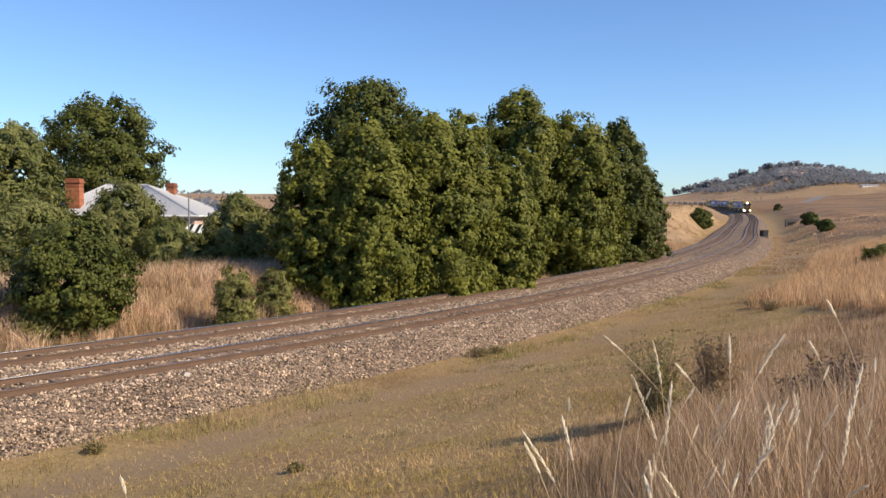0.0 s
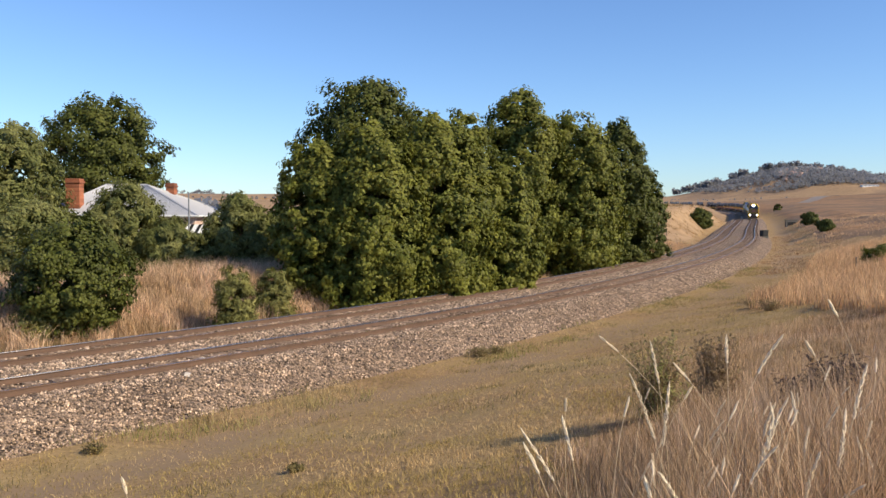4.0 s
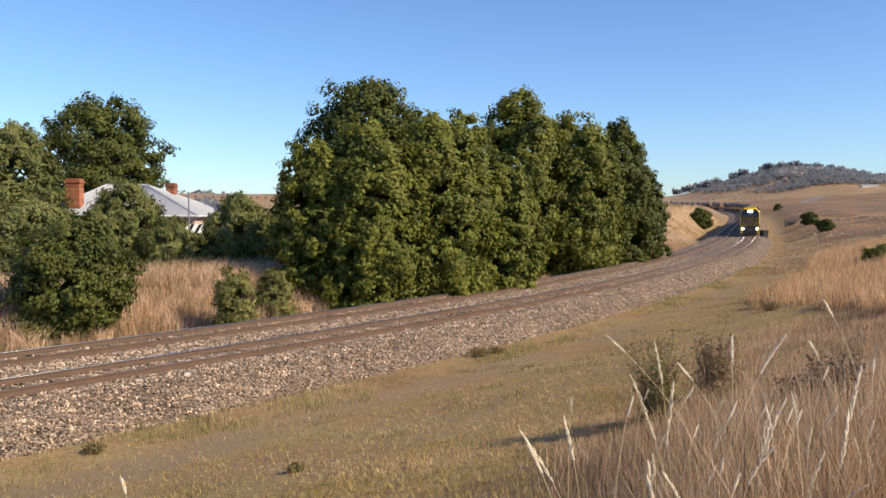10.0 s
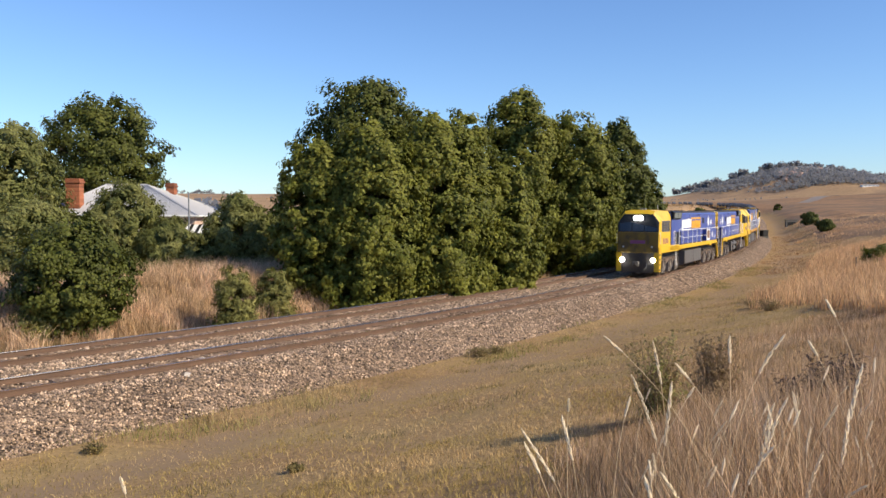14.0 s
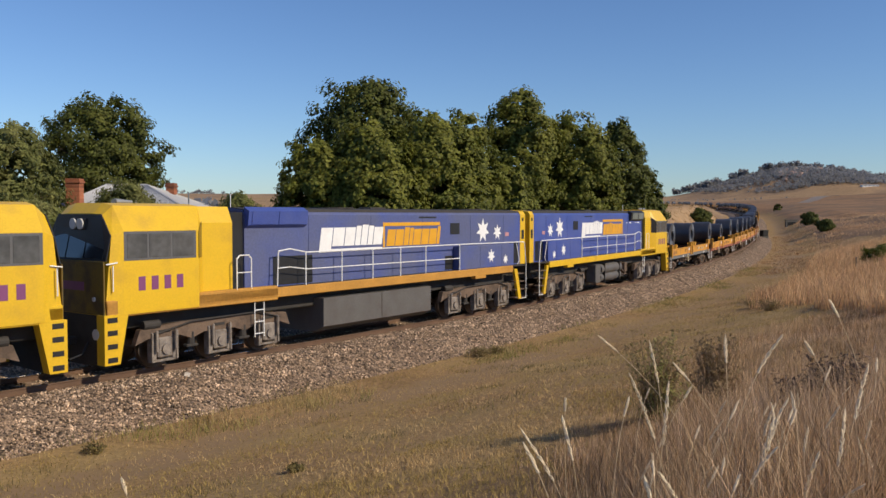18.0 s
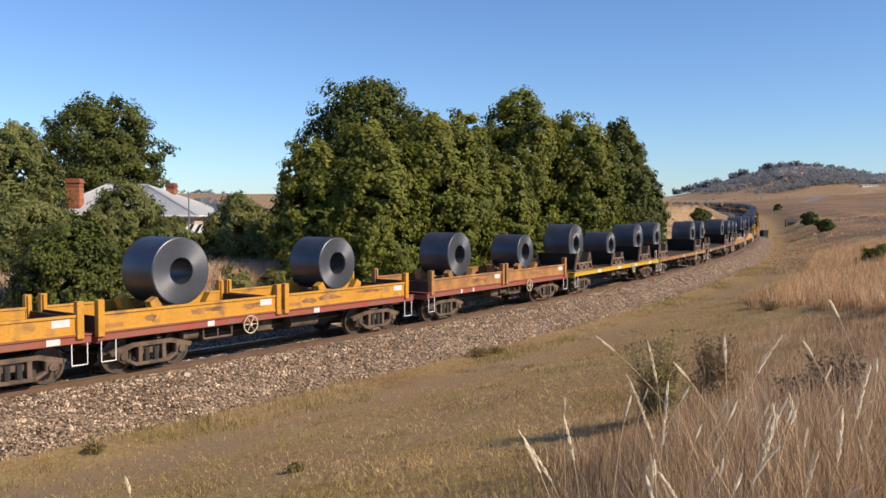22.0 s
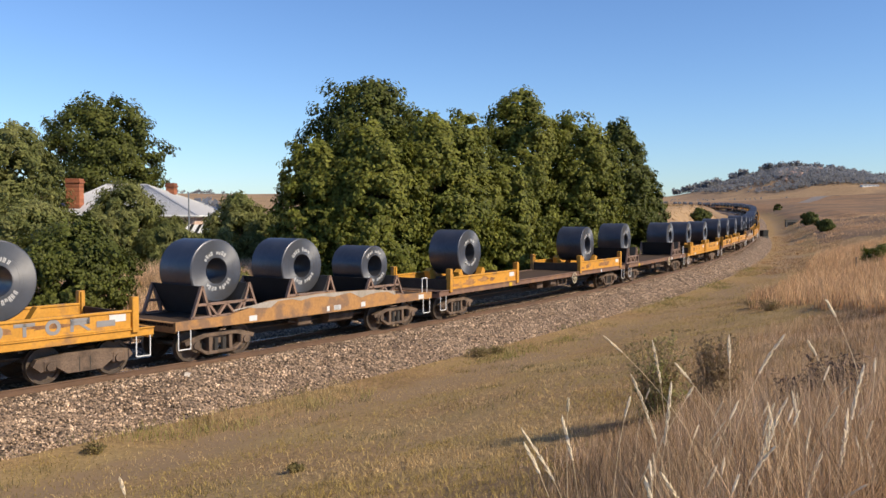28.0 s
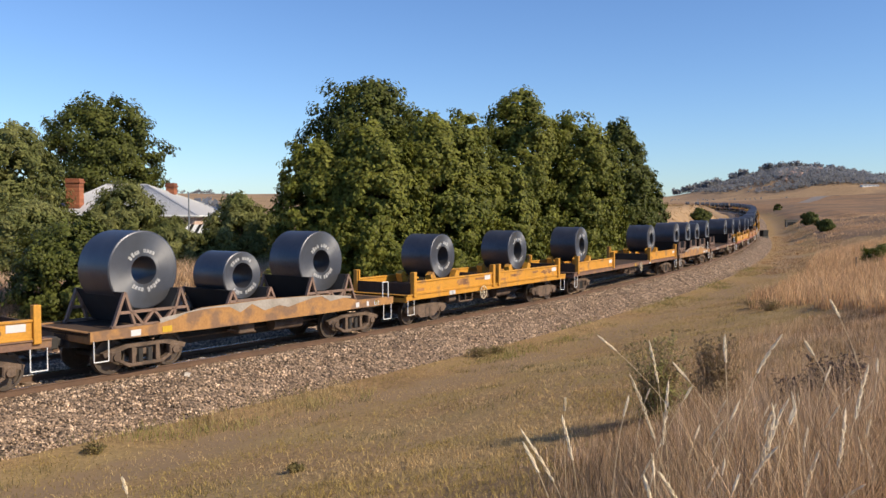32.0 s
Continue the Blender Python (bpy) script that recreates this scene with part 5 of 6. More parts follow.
        # steps by the cab
        st = part("cab_steps", Geo().prism([(9.62, 1.62), (10.28, 1.62), (10.28, 0.36), (9.86, 0.36)], "y", s * 1.1, s * 1.43), M_YELLOW, L, "yellow step box")
        for z in (0.42, 0.76, 1.1, 1.42):
            part("step_hole", Geo().box(9.93, 10.2, min(s * 1.43, s * 1.437), max(s * 1.43, s * 1.437), z, z + 0.13), M_BLACK, st)
        # steps and rails at the hood end
        rs = part("end_steps", Geo().prism([(-9.55, 1.75), (-9.3, 1.75), (-9.68, 0.42), (-9.92, 0.42)], "y", s * 1.3, s * 1.42), M_YELLOW, L, "yellow step stringer")
        for z in (0.45, 0.8, 1.15, 1.5):
            part("tread", Geo().box(-10.25, -9.5 + z * 0.1, min(s * 1.05, s * 1.4), max(s * 1.05, s * 1.4), z, z + 0.04, 0.01), M_BOGIE, rs)
        part("grab_rail", Geo().path([(-10.35, r, 0.4), (-10.35, r, 1.95), (-10.2, r, 2.9), (-9.9, r, 2.93)], 0.018, 6).path([(-10.35, r, 0.42), (-9.75, r, 0.42)], 0.018, 6).path([(-9.5, r, 2.9), (-9.75, r, 2.1), (-9.6, r, 1.95)], 0.018, 6), M_RAILWHITE, rs, "pale grab rail")
        part("side_ladder", Geo().path([(5.1, s * 1.34, 1.6), (5.1, s * 1.34, 0.5)], 0.018, 5).path([(5.45, s * 1.34, 1.6), (5.45, s * 1.34, 0.5)], 0.018, 5).path([(5.1, s * 1.34, 0.6), (5.45, s * 1.34, 0.6)], 0.018, 5).path([(5.1, s * 1.34, 0.95), (5.45, s * 1.34, 0.95)], 0.018, 5).path([(5.1, s * 1.34, 1.3), (5.45, s * 1.34, 1.3)], 0.018, 5), M_RAILWHITE, L, "small white ladder")
    # cab
    part("cab_rear", Geo().prism([(-1.15, 1.92), (-1.15, 3.9), (-0.95, 4.36), (0.95, 4.36), (1.15, 3.9), (1.15, 1.92)], "x", 6.1, 7.2), M_YELLOW, L, "yellow rear of the cab")
    n = 8
    body = [(-1.45, 1.6), (-1.45, 3.72), (-1.0, 4.36), (-0.6, 4.43), (0.6, 4.43), (1.0, 4.36), (1.45, 3.72), (1.45, 1.6)]
    nose = [(-1.36, 1.6), (-1.36, 3.6), (-0.95, 4.1), (-0.6, 4.16), (0.6, 4.16), (0.95, 4.1), (1.36, 3.6), (1.36, 1.6)]
    back = [(-1.16, 1.6), (-1.16, 3.72), (-0.96, 4.36), (-0.6, 4.42), (0.6, 4.42), (0.96, 4.36), (1.16, 3.72), (1.16, 1.6)]
    vs = [(7.15, *p) for p in back] + [(7.5, *p) for p in body] + [(9.75, *p) for p in body] + [(10.02 if p[1] > 3 else 10.22, *p) for p in nose]
    fs = [(k * n + i, k * n + (i + 1) % n, (k + 1) * n + (i + 1) % n, (k + 1) * n + i) for k in range(3) for i in range(n)] + [tuple(range(n))[::-1], tuple(range(3 * n, 4 * n))]
    cab = part("cab", Geo().add(vs, fs), M_YELLOW, L, "yellow driving cab")
    for s in (-1, 1):
        y = s * 1.452
        for x0, x1 in ((7.66, 8.32), (8.38, 9.02), (9.08, 9.66)):
            part("side_window", Geo().box(x0, x1, min(y, y + 0.012 * s), max(y, y + 0.012 * s), 3.02, 3.64, 0.005), M_SIDEGLASS, cab, "dusty cab window with reflection in its grey colour")
        part("window_band", Geo().box(7.58, 9.74, min(y - 0.004 * s, y + 0.003 * s), max(y - 0.004 * s, y + 0.003 * s), 2.96, 3.7), M_BAND, cab)
        q = Geo().add([(7.17, s * 1.175, 2.95), (7.48, s * 1.455, 2.95), (7.48, s * 1.455, 3.68), (7.17, s * 1.175, 3.95), (7.19, s * 1.19, 2.95), (7.5, s * 1.47, 2.95), (7.5, s * 1.47, 3.68), (7.19, s * 1.19, 3.95)], [(0, 1, 2, 3), (4, 5, 6, 7), (0, 1, 5, 4), (1, 2, 6, 5), (2, 3, 7, 6), (3, 0, 4, 7)])
        part("quarter_window", q, M_GLASS, cab, "dark angled cab window")
        for k in range(4):
            x = 8.0 + k * 0.38
            part("number_bar", Geo().box(x, x + 0.2, min(y, y + 0.005 * s), max(y, y + 0.005 * s), 2.18, 2.54), M_NUMBER, cab, "purple bar in place of a number")
        part("grab_rail", Geo().path([(10.05, s * 1.46, 2.2), (10.05, s * 1.46, 2.85)], 0.018, 5).path([(9.9, s * 1.42, 2.92), (10.2, s * 1.4, 2.88)], 0.02, 5), M_RAILWHITE, cab, "white grab rail")
    # front of the cab
    for a, b in ((-1.24, -0.44), (-0.38, 0.38), (0.44, 1.24)):
        part("windscreen", Geo().add([(10.17, a, 3.02), (10.17, b, 3.02), (10.04, b, 3.62), (10.04, a, 3.62), (10.2, a, 3.02), (10.2, b, 3.02), (10.07, b, 3.62), (10.07, a, 3.62)], [(0, 1, 2, 3), (4, 5, 6, 7), (0, 1, 5, 4), (1, 2, 6, 5), (2, 3, 7, 6), (3, 0, 4, 7)]), M_GLASS, cab, "dark windscreen pane")
    part("glare_panel", Geo().add([(10.155, -1.37, 2.96), (10.155, 1.37, 2.96), (10.025, 1.37, 3.6), (10.02, 0.97, 4.14), (10.02, -0.97, 4.14), (10.025, -1.37, 3.6), (10.185, -1.37, 2.96), (10.185, 1.37, 2.96), (10.055, 1.37, 3.6), (10.045, 0.97, 4.14), (10.045, -0.97, 4.14), (10.055, -1.37, 3.6)], [(5, 4, 3, 2, 1, 0), (6, 7, 8, 9, 10, 11)] + [(i, (i + 1) % 6, (i + 1) % 6 + 6, i + 6) for i in range(6)]), M_BLACK, cab, "matt black glare panel round the windscreen")
    part("headlamp_housing", Geo().box(9.96, 10.1, -0.36, 0.36, 3.74, 4.04, 0.03), M_BLACK, cab)
    for y in (-0.16, 0.16):
        part("headlamp", Geo().disc((10.1, y, 3.89), "x", 0.14, 0.0, 0.04, 18), lamp, cab, "round headlamp")
    # the plate's colour carries the shade on the front of the cab
    part("nose_plate", Geo().box(10.2, 10.24, -1.352, 1.352, 1.61, 2.95, 0.01), M_NOSE_SHADE, cab, "grimy yellow nose plate with shade in its colour")
    part("number_bar", Geo().box(10.24, 10.246, -0.5, 0.5, 2.2, 2.42), M_NUMBER, cab, "purple bar in place of a number")
    part("pilot", Geo().prism([(-1.35, 0.3), (1.35, 0.3), (1.4, 1.6), (-1.4, 1.6)], "x", 10.0, 10.22), M_UNDER, L, "dark pilot plate")
    for s in (-1, 1):
        part("ditch_lamp", Geo().disc((10.22, s * 1.05, 1.12), "x", 0.14, 0.0, 0.07, 18), lamp, L, "round ditch lamp")
        part("marker_lamp", Geo().disc((10.22, s * 0.95, 2.0), "x", 0.06, 0.0, 0.05, 12), M_LAMP_OFF, cab)
    # couplers
    for s, x in ((1, 10.2), (-1, -10.3)):
        part("coupler", Geo().box(min(x, x + 0.75 * s), max(x, x + 0.75 * s), -0.11, 0.11, 0.78, 1.0, 0.03).box(x + 0.5 * s - 0.16, x + 0.5 * s + 0.16, -0.2, 0.2, 0.72, 1.06, 0.04), M_UNDER, L)
        part("hose", Geo().path([(x, 0.6, 0.9), (x + 0.2 * s, 0.62, 0.6), (x + 0.45 * s, 0.5, 0.5)], 0.03, 6), M_BLACK, L)
    # tank and reservoirs between the bogies
    tank = part("fuel_tank", Geo().prism([(-0.7, 0.3), (0.9, 0.3), (1.34, 0.5), (1.34, 1.42), (-0.7, 1.42)], "x", -3.2, 2.6), M_TANK, L, "grey fuel tank")
    part("tank_seam", Geo().box(-0.3, -0.27, 1.34, 1.346, 0.52, 1.4), M_UNDER, tank)
    part("battery_box", Geo().box(-2.9, -2.15, -1.36, -0.8, 0.42, 1.42, 0.03), M_TANK, L, "grey equipment box")
    for z, r in ((1.12, 0.28), (0.66, 0.24)):
        part("air_reservoir", Geo().tube((-1.95, -1.08, z), (1.35, -1.08, z), r, 20), M_TANK, L, "grey air reservoir cylinder")
    for x in (-1.5, 0.9):
        part("reservoir_strap", Geo().box(x - 0.015, x + 0.015, -1.38, -1.0, 0.36, 1.46, 0.01), M_UNDER, L)
    part("pipework", Geo().path([(1.6, -1.15, 1.4), (1.7, -1.2, 0.9), (2.3, -1.2, 0.7), (2.4, -1.1, 1.3)], 0.05, 6).path([(1.9, -1.0, 1.4), (2.0, -1.1, 0.6), (2.8, -1.1, 0.6)], 0.04, 6).box(2.0, 2.4, -1.3, -0.9, 0.75, 1.3, 0.04), M_BOGIE, L, "grey pipework and valves")
    # roof
    part("roof_sheet", Geo().prism([(-1.03, 4.21), (-0.97, 4.3), (-0.5, 4.345), (0.5, 4.345), (0.97, 4.3), (1.03, 4.21)], "x", -10.32, 5.58), M_UNDER, L, "sooty roof sheet")
    part("roof_fan", Geo().disc((0.8, 0, 4.33), "z", 0.75, 0, 0.05, 24).disc((-7.6, 0, 4.33), "z", 0.7, 0, 0.05, 24), M_UNDER, L)
    part("exhaust", Geo().box(-1.8, -0.9, -0.3, 0.3, 4.3, 4.4, 0.03), M_UNDER, L)
    part("horn", Geo().tube((8.6, 0.1, 4.47), (9.1, 0.1, 4.47), 0.04, 8, 0.09).tube((8.6, -0.15, 4.47), (9.0, -0.15, 4.47), 0.04, 8, 0.08), M_STEELGREY, L)
    part("aerial", Geo().tube((5.2, 0, 4.3), (5.2, 0, 4.75), 0.015, 5), M_RAILWHITE, L)
    # the cab half is a little longer than the hood half
    for o in [q for p in L.children for q in (p, *p.children)]:
        for v in o.data.vertices:
            v.co.x *= 1.03 if v.co.x > 0 else 1.0
    for cx in (-6.8, 6.82):
        loco_bogie(L, cx)
    return L


# ---- coil wagons ----
PAINT = {
    "orange": mat("orange_wagon_paint", (0.62, 0.295, 0.026), 0.6, vary=0.25, scale=1.2, fine=14, bump=0.1, second=(0.34, 0.16, 0.048), patch=0.6, spread=0.08),
    "amber": mat("amber_wagon_paint", (0.56, 0.265, 0.03), 0.55, vary=0.25, scale=1.7, fine=14, bump=0.1, second=(0.27, 0.14, 0.05), patch=0.62, spread=0.06),
    "rust": mat("rusty_wagon_paint", (0.32, 0.15, 0.055), 0.75, vary=0.3, scale=1.5, fine=16, bump=0.2, second=(0.43, 0.2, 0.055), patch=0.55, spread=0.12),
    "stained": mat("stained_ochre_paint", (0.4, 0.205, 0.07), 0.75, vary=0.3, scale=1.6, fine=14, bump=0.15, second=(0.2, 0.115, 0.065), patch=0.53, spread=0.06),
    "brown": mat("brown_wagon_steel", (0.19, 0.108, 0.075), 0.75, vary=0.3, scale=1.6, fine=18, bump=0.2, second=(0.24, 0.136, 0.064), patch=0.6, spread=0.08),
    "grey": mat("grey_sill_paint", (0.16, 0.16, 0.16), 0.6, vary=0.25, scale=1.5, fine=18, bump=0.1),
    "red": mat("red_sill_paint", (0.336, 0.08, 0.056), 0.6, vary=0.2, scale=1.5, fine=18, bump=0.1, second=(0.24, 0.096, 0.064)),
    "stripe": mat("yellow_stripe", (0.56, 0.35, 0.026), 0.5, vary=0.12, scale=2, fine=20, bump=0.05),
}
M_CREAM = mat("grubby_cream_paint", (0.55, 0.47, 0.33), 0.6, vary=0.25, scale=5, fine=30, bump=0.05)
M_DECK = mat("dirty_deck_steel", (0.075, 0.052, 0.038), 0.9, vary=0.35, scale=2, fine=20, bump=0.3, spec=0.12)
M_CRADLE = mat("rusty_brown_cradle", (0.27, 0.17, 0.125), 0.8, vary=0.25, scale=3, fine=25, bump=0.2, second=(0.18, 0.12, 0.09))
M_CHUTE = mat("black_rubber_mat", (0.018, 0.018, 0.02), 0.8, vary=0.3, scale=3, fine=25, bump=0.2)
M_COIL = mat("blue_black_coil_steel", (0.075, 0.08, 0.098), 0.4, metal=0.6, vary=0.2, scale=0.8, fine=10, bump=0.02, second=(0.1, 0.1, 0.112))
M_COIL_END = mat("grey_coil_edge", (0.15, 0.154, 0.168), 0.5, metal=0.75, vary=0.15, scale=3, fine=60, bump=0.05)


def wound(m):
    """Sheen that runs across the windings of a coil's face."""
    n, lk = m.node_tree.nodes, m.node_tree.links
    tg = n.new("ShaderNodeTangent")
    tg.direction_type, tg.axis = "RADIAL", "Y"
    b = n["Principled BSDF"]
    b.inputs["Anisotropic"].default_value = 0.75
    lk.new(tg.outputs[0], b.inputs["Tangent"])


wound(M_COIL_END)
M_CHALK = mat("white_paint_marks", (0.6, 0.6, 0.6), 0.7, vary=0.1, scale=8, fine=40, bump=0)
M_PAINTMARK = mat("thin_white_paint", (0.46, 0.46, 0.46), 0.7, vary=0.2, scale=8, fine=40, bump=0)
M_GRAFFITI = mat("grey_sprayed_paint", (0.24, 0.232, 0.232), 0.6, vary=0.15, scale=3, fine=30, bump=0)
M_GREYSTAIN = mat("grey_cement_stain", (0.4, 0.355, 0.31), 0.85, vary=0.25, scale=2, fine=14, bump=0.2, second=(0.272, 0.24, 0.2))


def freight_bogie(parent, cx, style):
    b = part("bogie", Geo().box(-0.28, 0.28, -1.0, 1.0, 0.42, 0.74, 0.03), M_BOGIE, parent, "dusty cast steel two-axle bogie")
    b.matrix_basis = pose(cx, 0, 0)
    for s in (-1, 1):
        y0, y1 = s * 0.92, s * 1.08
        g = Geo()
        if style == "cast":
            g.prism([(-1.3, 0.5), (-1.2, 0.66), (-0.5, 0.74), (0.5, 0.74), (1.2, 0.66), (1.3, 0.5), (1.1, 0.34), (0.75, 0.45), (0.45, 0.24), (-0.45, 0.24), (-0.75, 0.45), (-1.1, 0.34)], "y", y0, y1)
        else:
            g.prism([(-1.25, 0.6), (-0.6, 0.78), (0.6, 0.78), (1.25, 0.6), (1.2, 0.48), (0.55, 0.66), (-0.55, 0.66), (-1.2, 0.48)], "y", y0, y1)
            g.prism([(-1.1, 0.5), (-0.98, 0.5), (-0.42, 0.22), (-0.5, 0.16)], "y", y0, y1)
            g.prism([(1.1, 0.5), (0.98, 0.5), (0.42, 0.22), (0.5, 0.16)], "y", y0, y1)
            g.box(-0.5, 0.5, min(y0, y1), max(y0, y1), 0.15, 0.25, 0.02)
            for x in (-0.36, 0.36):
                g.box(x - 0.06, x + 0.06, min(y0, y1), max(y0, y1), 0.24, 0.68, 0.01)
        part("side_frame", g, M_BOGIE, b)
        part("spring_nest", Geo().tube((-0.14, s * 1.0, 0.25), (-0.14, s * 1.0, 0.6), 0.085, 8).tube((0.14, s * 1.0, 0.25), (0.14, s * 1.0, 0.6), 0.085, 8), M_UNDER, b)
        for x in (-0.89, 0.89):
            part("axle_cap", Geo().box(x - 0.16, x + 0.16, min(s * 0.9, s * 1.1), max(s * 0.9, s * 1.1), 0.34, 0.62, 0.03).disc((x, s * 1.1, 0.46), "y", 0.1, 0, 0.05 * s, 12), M_BOGIE, b)
    for x in (-0.89, 0.89):
        axle(b, x, 0.45)
    return b


def hand_wheel(parent, x):
    g = Geo().ring((x, -1.46, 0.92), "y", 0.24, 0.27, -0.015, 0.015, 24).disc((x, -1.46, 0.92), "y", 0.05, -0.04, 0.05, 12)
    for i in range(6):
        w = math.pi * i / 3
        g.tube((x, -1.46, 0.92), (x + 0.25 * math.cos(w), -1.46, 0.92 + 0.25 * math.sin(w)), 0.013, 5)
    g.tube((x, -1.46, 0.92), (x, -1.1, 0.92), 0.02, 6)
    part("brake_wheel", g, M_CREAM, parent, "cream spoked handbrake wheel")


def cradle(parent, x, r, paint):
    """Two open trusses with a black-lined trough between them, for one coil."""
    h = 0.92 if r > 0.85 else 0.72
    w = 0.85 if r > 0.85 else 0.72
    for s in (-1, 1):
        y = s * 1.12
        truss = None
        for a, b in (((-w - 0.16, 1.6), (w + 0.16, 1.6)), ((-w - 0.35, 1.2), (-w, 1.2 + h)), ((-w, 1.2 + h), (-w + 0.3, 1.2)), ((w + 0.35, 1.2), (w, 1.2 + h)), ((w, 1.2 + h), (w - 0.3, 1.2)), ((-w - 0.4, 1.24), (w + 0.4, 1.24)), ((-0.32, 1.24), (0.0, 1.6)), ((0.32, 1.24), (0.0, 1.6)), ((-0.62, 1.6), (-0.32, 1.24)), ((0.62, 1.6), (0.32, 1.24))):
            d = Vector((b[0] - a[0], 0, b[1] - a[1])).normalized()
            p = Vector((-d.z, 0, d.x)) * 0.035
            A, B = Vector((x + a[0], y, a[1])), Vector((x + b[0], y, b[1]))
            o = Vector((0, 0.05, 0))
            g = Geo().add([A - p - o, A + p - o, B + p - o, B - p - o, A - p + o, A + p + o, B + p + o, B - p + o], [(0, 1, 2, 3), (7, 6, 5, 4), (0, 4, 5, 1), (1, 5, 6, 2), (2, 6, 7, 3), (3, 7, 4, 0)])
            if truss is None:
                truss = part("cradle_truss", g, paint, parent, "rusty open truss cradle")
            else:
                part("strut", g, paint, truss)
    for s in (-1, 1):
        part("cradle_mat", Geo().prism([(x + s * (w - 0.02), 1.2 + h), (x + s * (w + 0.06), 1.2 + h), (x + s * 0.42, 1.24), (x + s * 0.34, 1.24)], "y", -1.1, 1.1), M_CHUTE, parent, "black lining mat")


def wagon(kind, half, label, paint, sill, panels=(), coils=(), bogie="bar", wheel=None, marks=0, seed=0, group="coil wagons of the train"):
    """A bogie wagon for steel coils; panels as pairs along its length, coils as (place, radius)."""
    rng = random.Random(seed)
    W = thing("coil_wagon", pose(0, 0, 0), label, "wagon", group)
    col, sl = PAINT[paint], PAINT[sill]
    # the belly is dropped low so dark steel fills the shaded gap below
    part("centre_sill", Geo().box(-half, half, -0.35, 0.35, 0.72, 1.1, 0.02).prism([(-half + 2.7, 0.74), (-half + 3.6, 0.44), (half - 3.6, 0.44), (half - 2.7, 0.74)], "y", -0.4, 0.4), M_UNDER, W, "sooty centre sill, deepened to fill the shade below")
    dk = part("deck", Geo().box(-half, half, -1.26, 1.26, 1.08, 1.19, 0.01), M_DECK, W, "dirty steel deck")
    for i in range(int(half * 2 / 1.2)):
        x = -half + 0.6 + 1.2 * i
        part("cross_bearer", Geo().box(x - 0.06, x + 0.06, -1.24, 1.24, 0.9, 1.08), M_UNDER, W)
    for s in (-1, 1):
        a, b = min(s * 1.26, s * 1.36), max(s * 1.26, s * 1.36)
        if kind == "arch":
            top = [(-half, 1.22), (-half + 1.8, 1.24), (-half * 0.42, 1.54), (0, 1.6), (half * 0.42, 1.54), (half - 1.8, 1.24), (half, 1.22)]
            low = [(half, 0.98), (half - 2.0, 0.96), (half * 0.4, 0.94), (-half * 0.4, 0.94), (-half + 2.0, 0.96), (-half, 0.98)]
            part("side_sill", Geo().prism(top + low, "y", a, b), col, W)
            # a ragged splash that runs down from the hump
            up = [(half * q, float(np.interp(abs(q), (0, 0.42, 0.75), (1.595, 1.535, 1.33)))) for q in np.linspace(-0.66, 0.62, 17)]
            dn = [(x + rng.uniform(-0.1, 0.1), z - rng.choice((0.05, 0.08, 0.14, 0.2, 0.3)) * (1.1 - abs(x) / half)) for x, z in up[::-1]]
            g = Geo()
            for (xa, za), (xb, zb), (xc, zc), (xd, zd) in zip(up[:-1], up[1:], dn[::-1][1:], dn[::-1][:-1]):
                g.prism([(xa, za), (xb, zb), (xc, zc), (xd, zd)], "y", s * 1.362, s * 1.366)
            part("grey_stain", g, M_GREYSTAIN, W, "grey cement stain")
            part("hump_plate", Geo().prism([(-half * 0.6, 1.38), (0, 1.5), (half * 0.55, 1.38), (half * 0.3, 1.2), (-half * 0.35, 1.2)], "y", s * 1.1, s * 1.25), M_GREYSTAIN, W)
        else:
            part("side_sill", Geo().box(-half, half, a, b, 0.98, 1.2, 0.012), sl, W)
            part("sill_flange", Geo().box(-half, half, min(s * 1.3, s * 1.4), max(s * 1.3, s * 1.4), 1.17, 1.205, 0.005), sl, W)
        y = s * 1.362
        for k in range(marks):
            x = rng.uniform(-half * 0.9, half * 0.9)
            w = rng.uniform(0.1, 0.35)
            part("data_panel", Geo().box(x, x + w, min(y, y + 0.006 * s), max(y, y + 0.006 * s), 1.0, 1.16), M_CHALK if rng.random() < 0.65 else PAINT["stripe"], W)
    for x0, x1 in panels:
        for s in (-1, 1):
            a, b = min(s * 1.28, s * 1.36), max(s * 1.28, s * 1.36)
            pn = part("side_panel", Geo().box(x0, x1, a, b, 1.225, 1.66, 0.012), col, W, "steel side panel")
            part("panel_lip", Geo().box(x0, x1, min(s * 1.25, s * 1.4), max(s * 1.25, s * 1.4), 1.63, 1.69, 0.008).box(x0, x1, min(s * 1.25, s * 1.39), max(s * 1.25, s * 1.39), 1.21, 1.25, 0.006), col, pn)
            for x in (x0 + 0.06, x1 - 0.06):
                part("stake", Geo().box(x - 0.09, x + 0.09, min(s * 1.26, s * 1.44), max(s * 1.26, s * 1.44), 1.1, 2.02, 0.012).box(x - 0.05, x + 0.05, min(s * 1.2, s * 1.3), max(s * 1.2, s * 1.3), 1.2, 2.0, 0.01), col, pn)
            y = s * 1.362
            part("data_panel", Geo().box(x1 - 0.75, x1 - 0.3, min(y, y + 0.005 * s), max(y, y + 0.005 * s), 1.42, 1.6), M_CHALK, pn, "white data panel")
            part("data_panel", Geo().box(x0 + 0.2, x0 + 0.7, min(y, y + 0.005 * s), max(y, y + 0.005 * s), 1.3, 1.4), PAINT["rust"], pn, "faded orange patch")
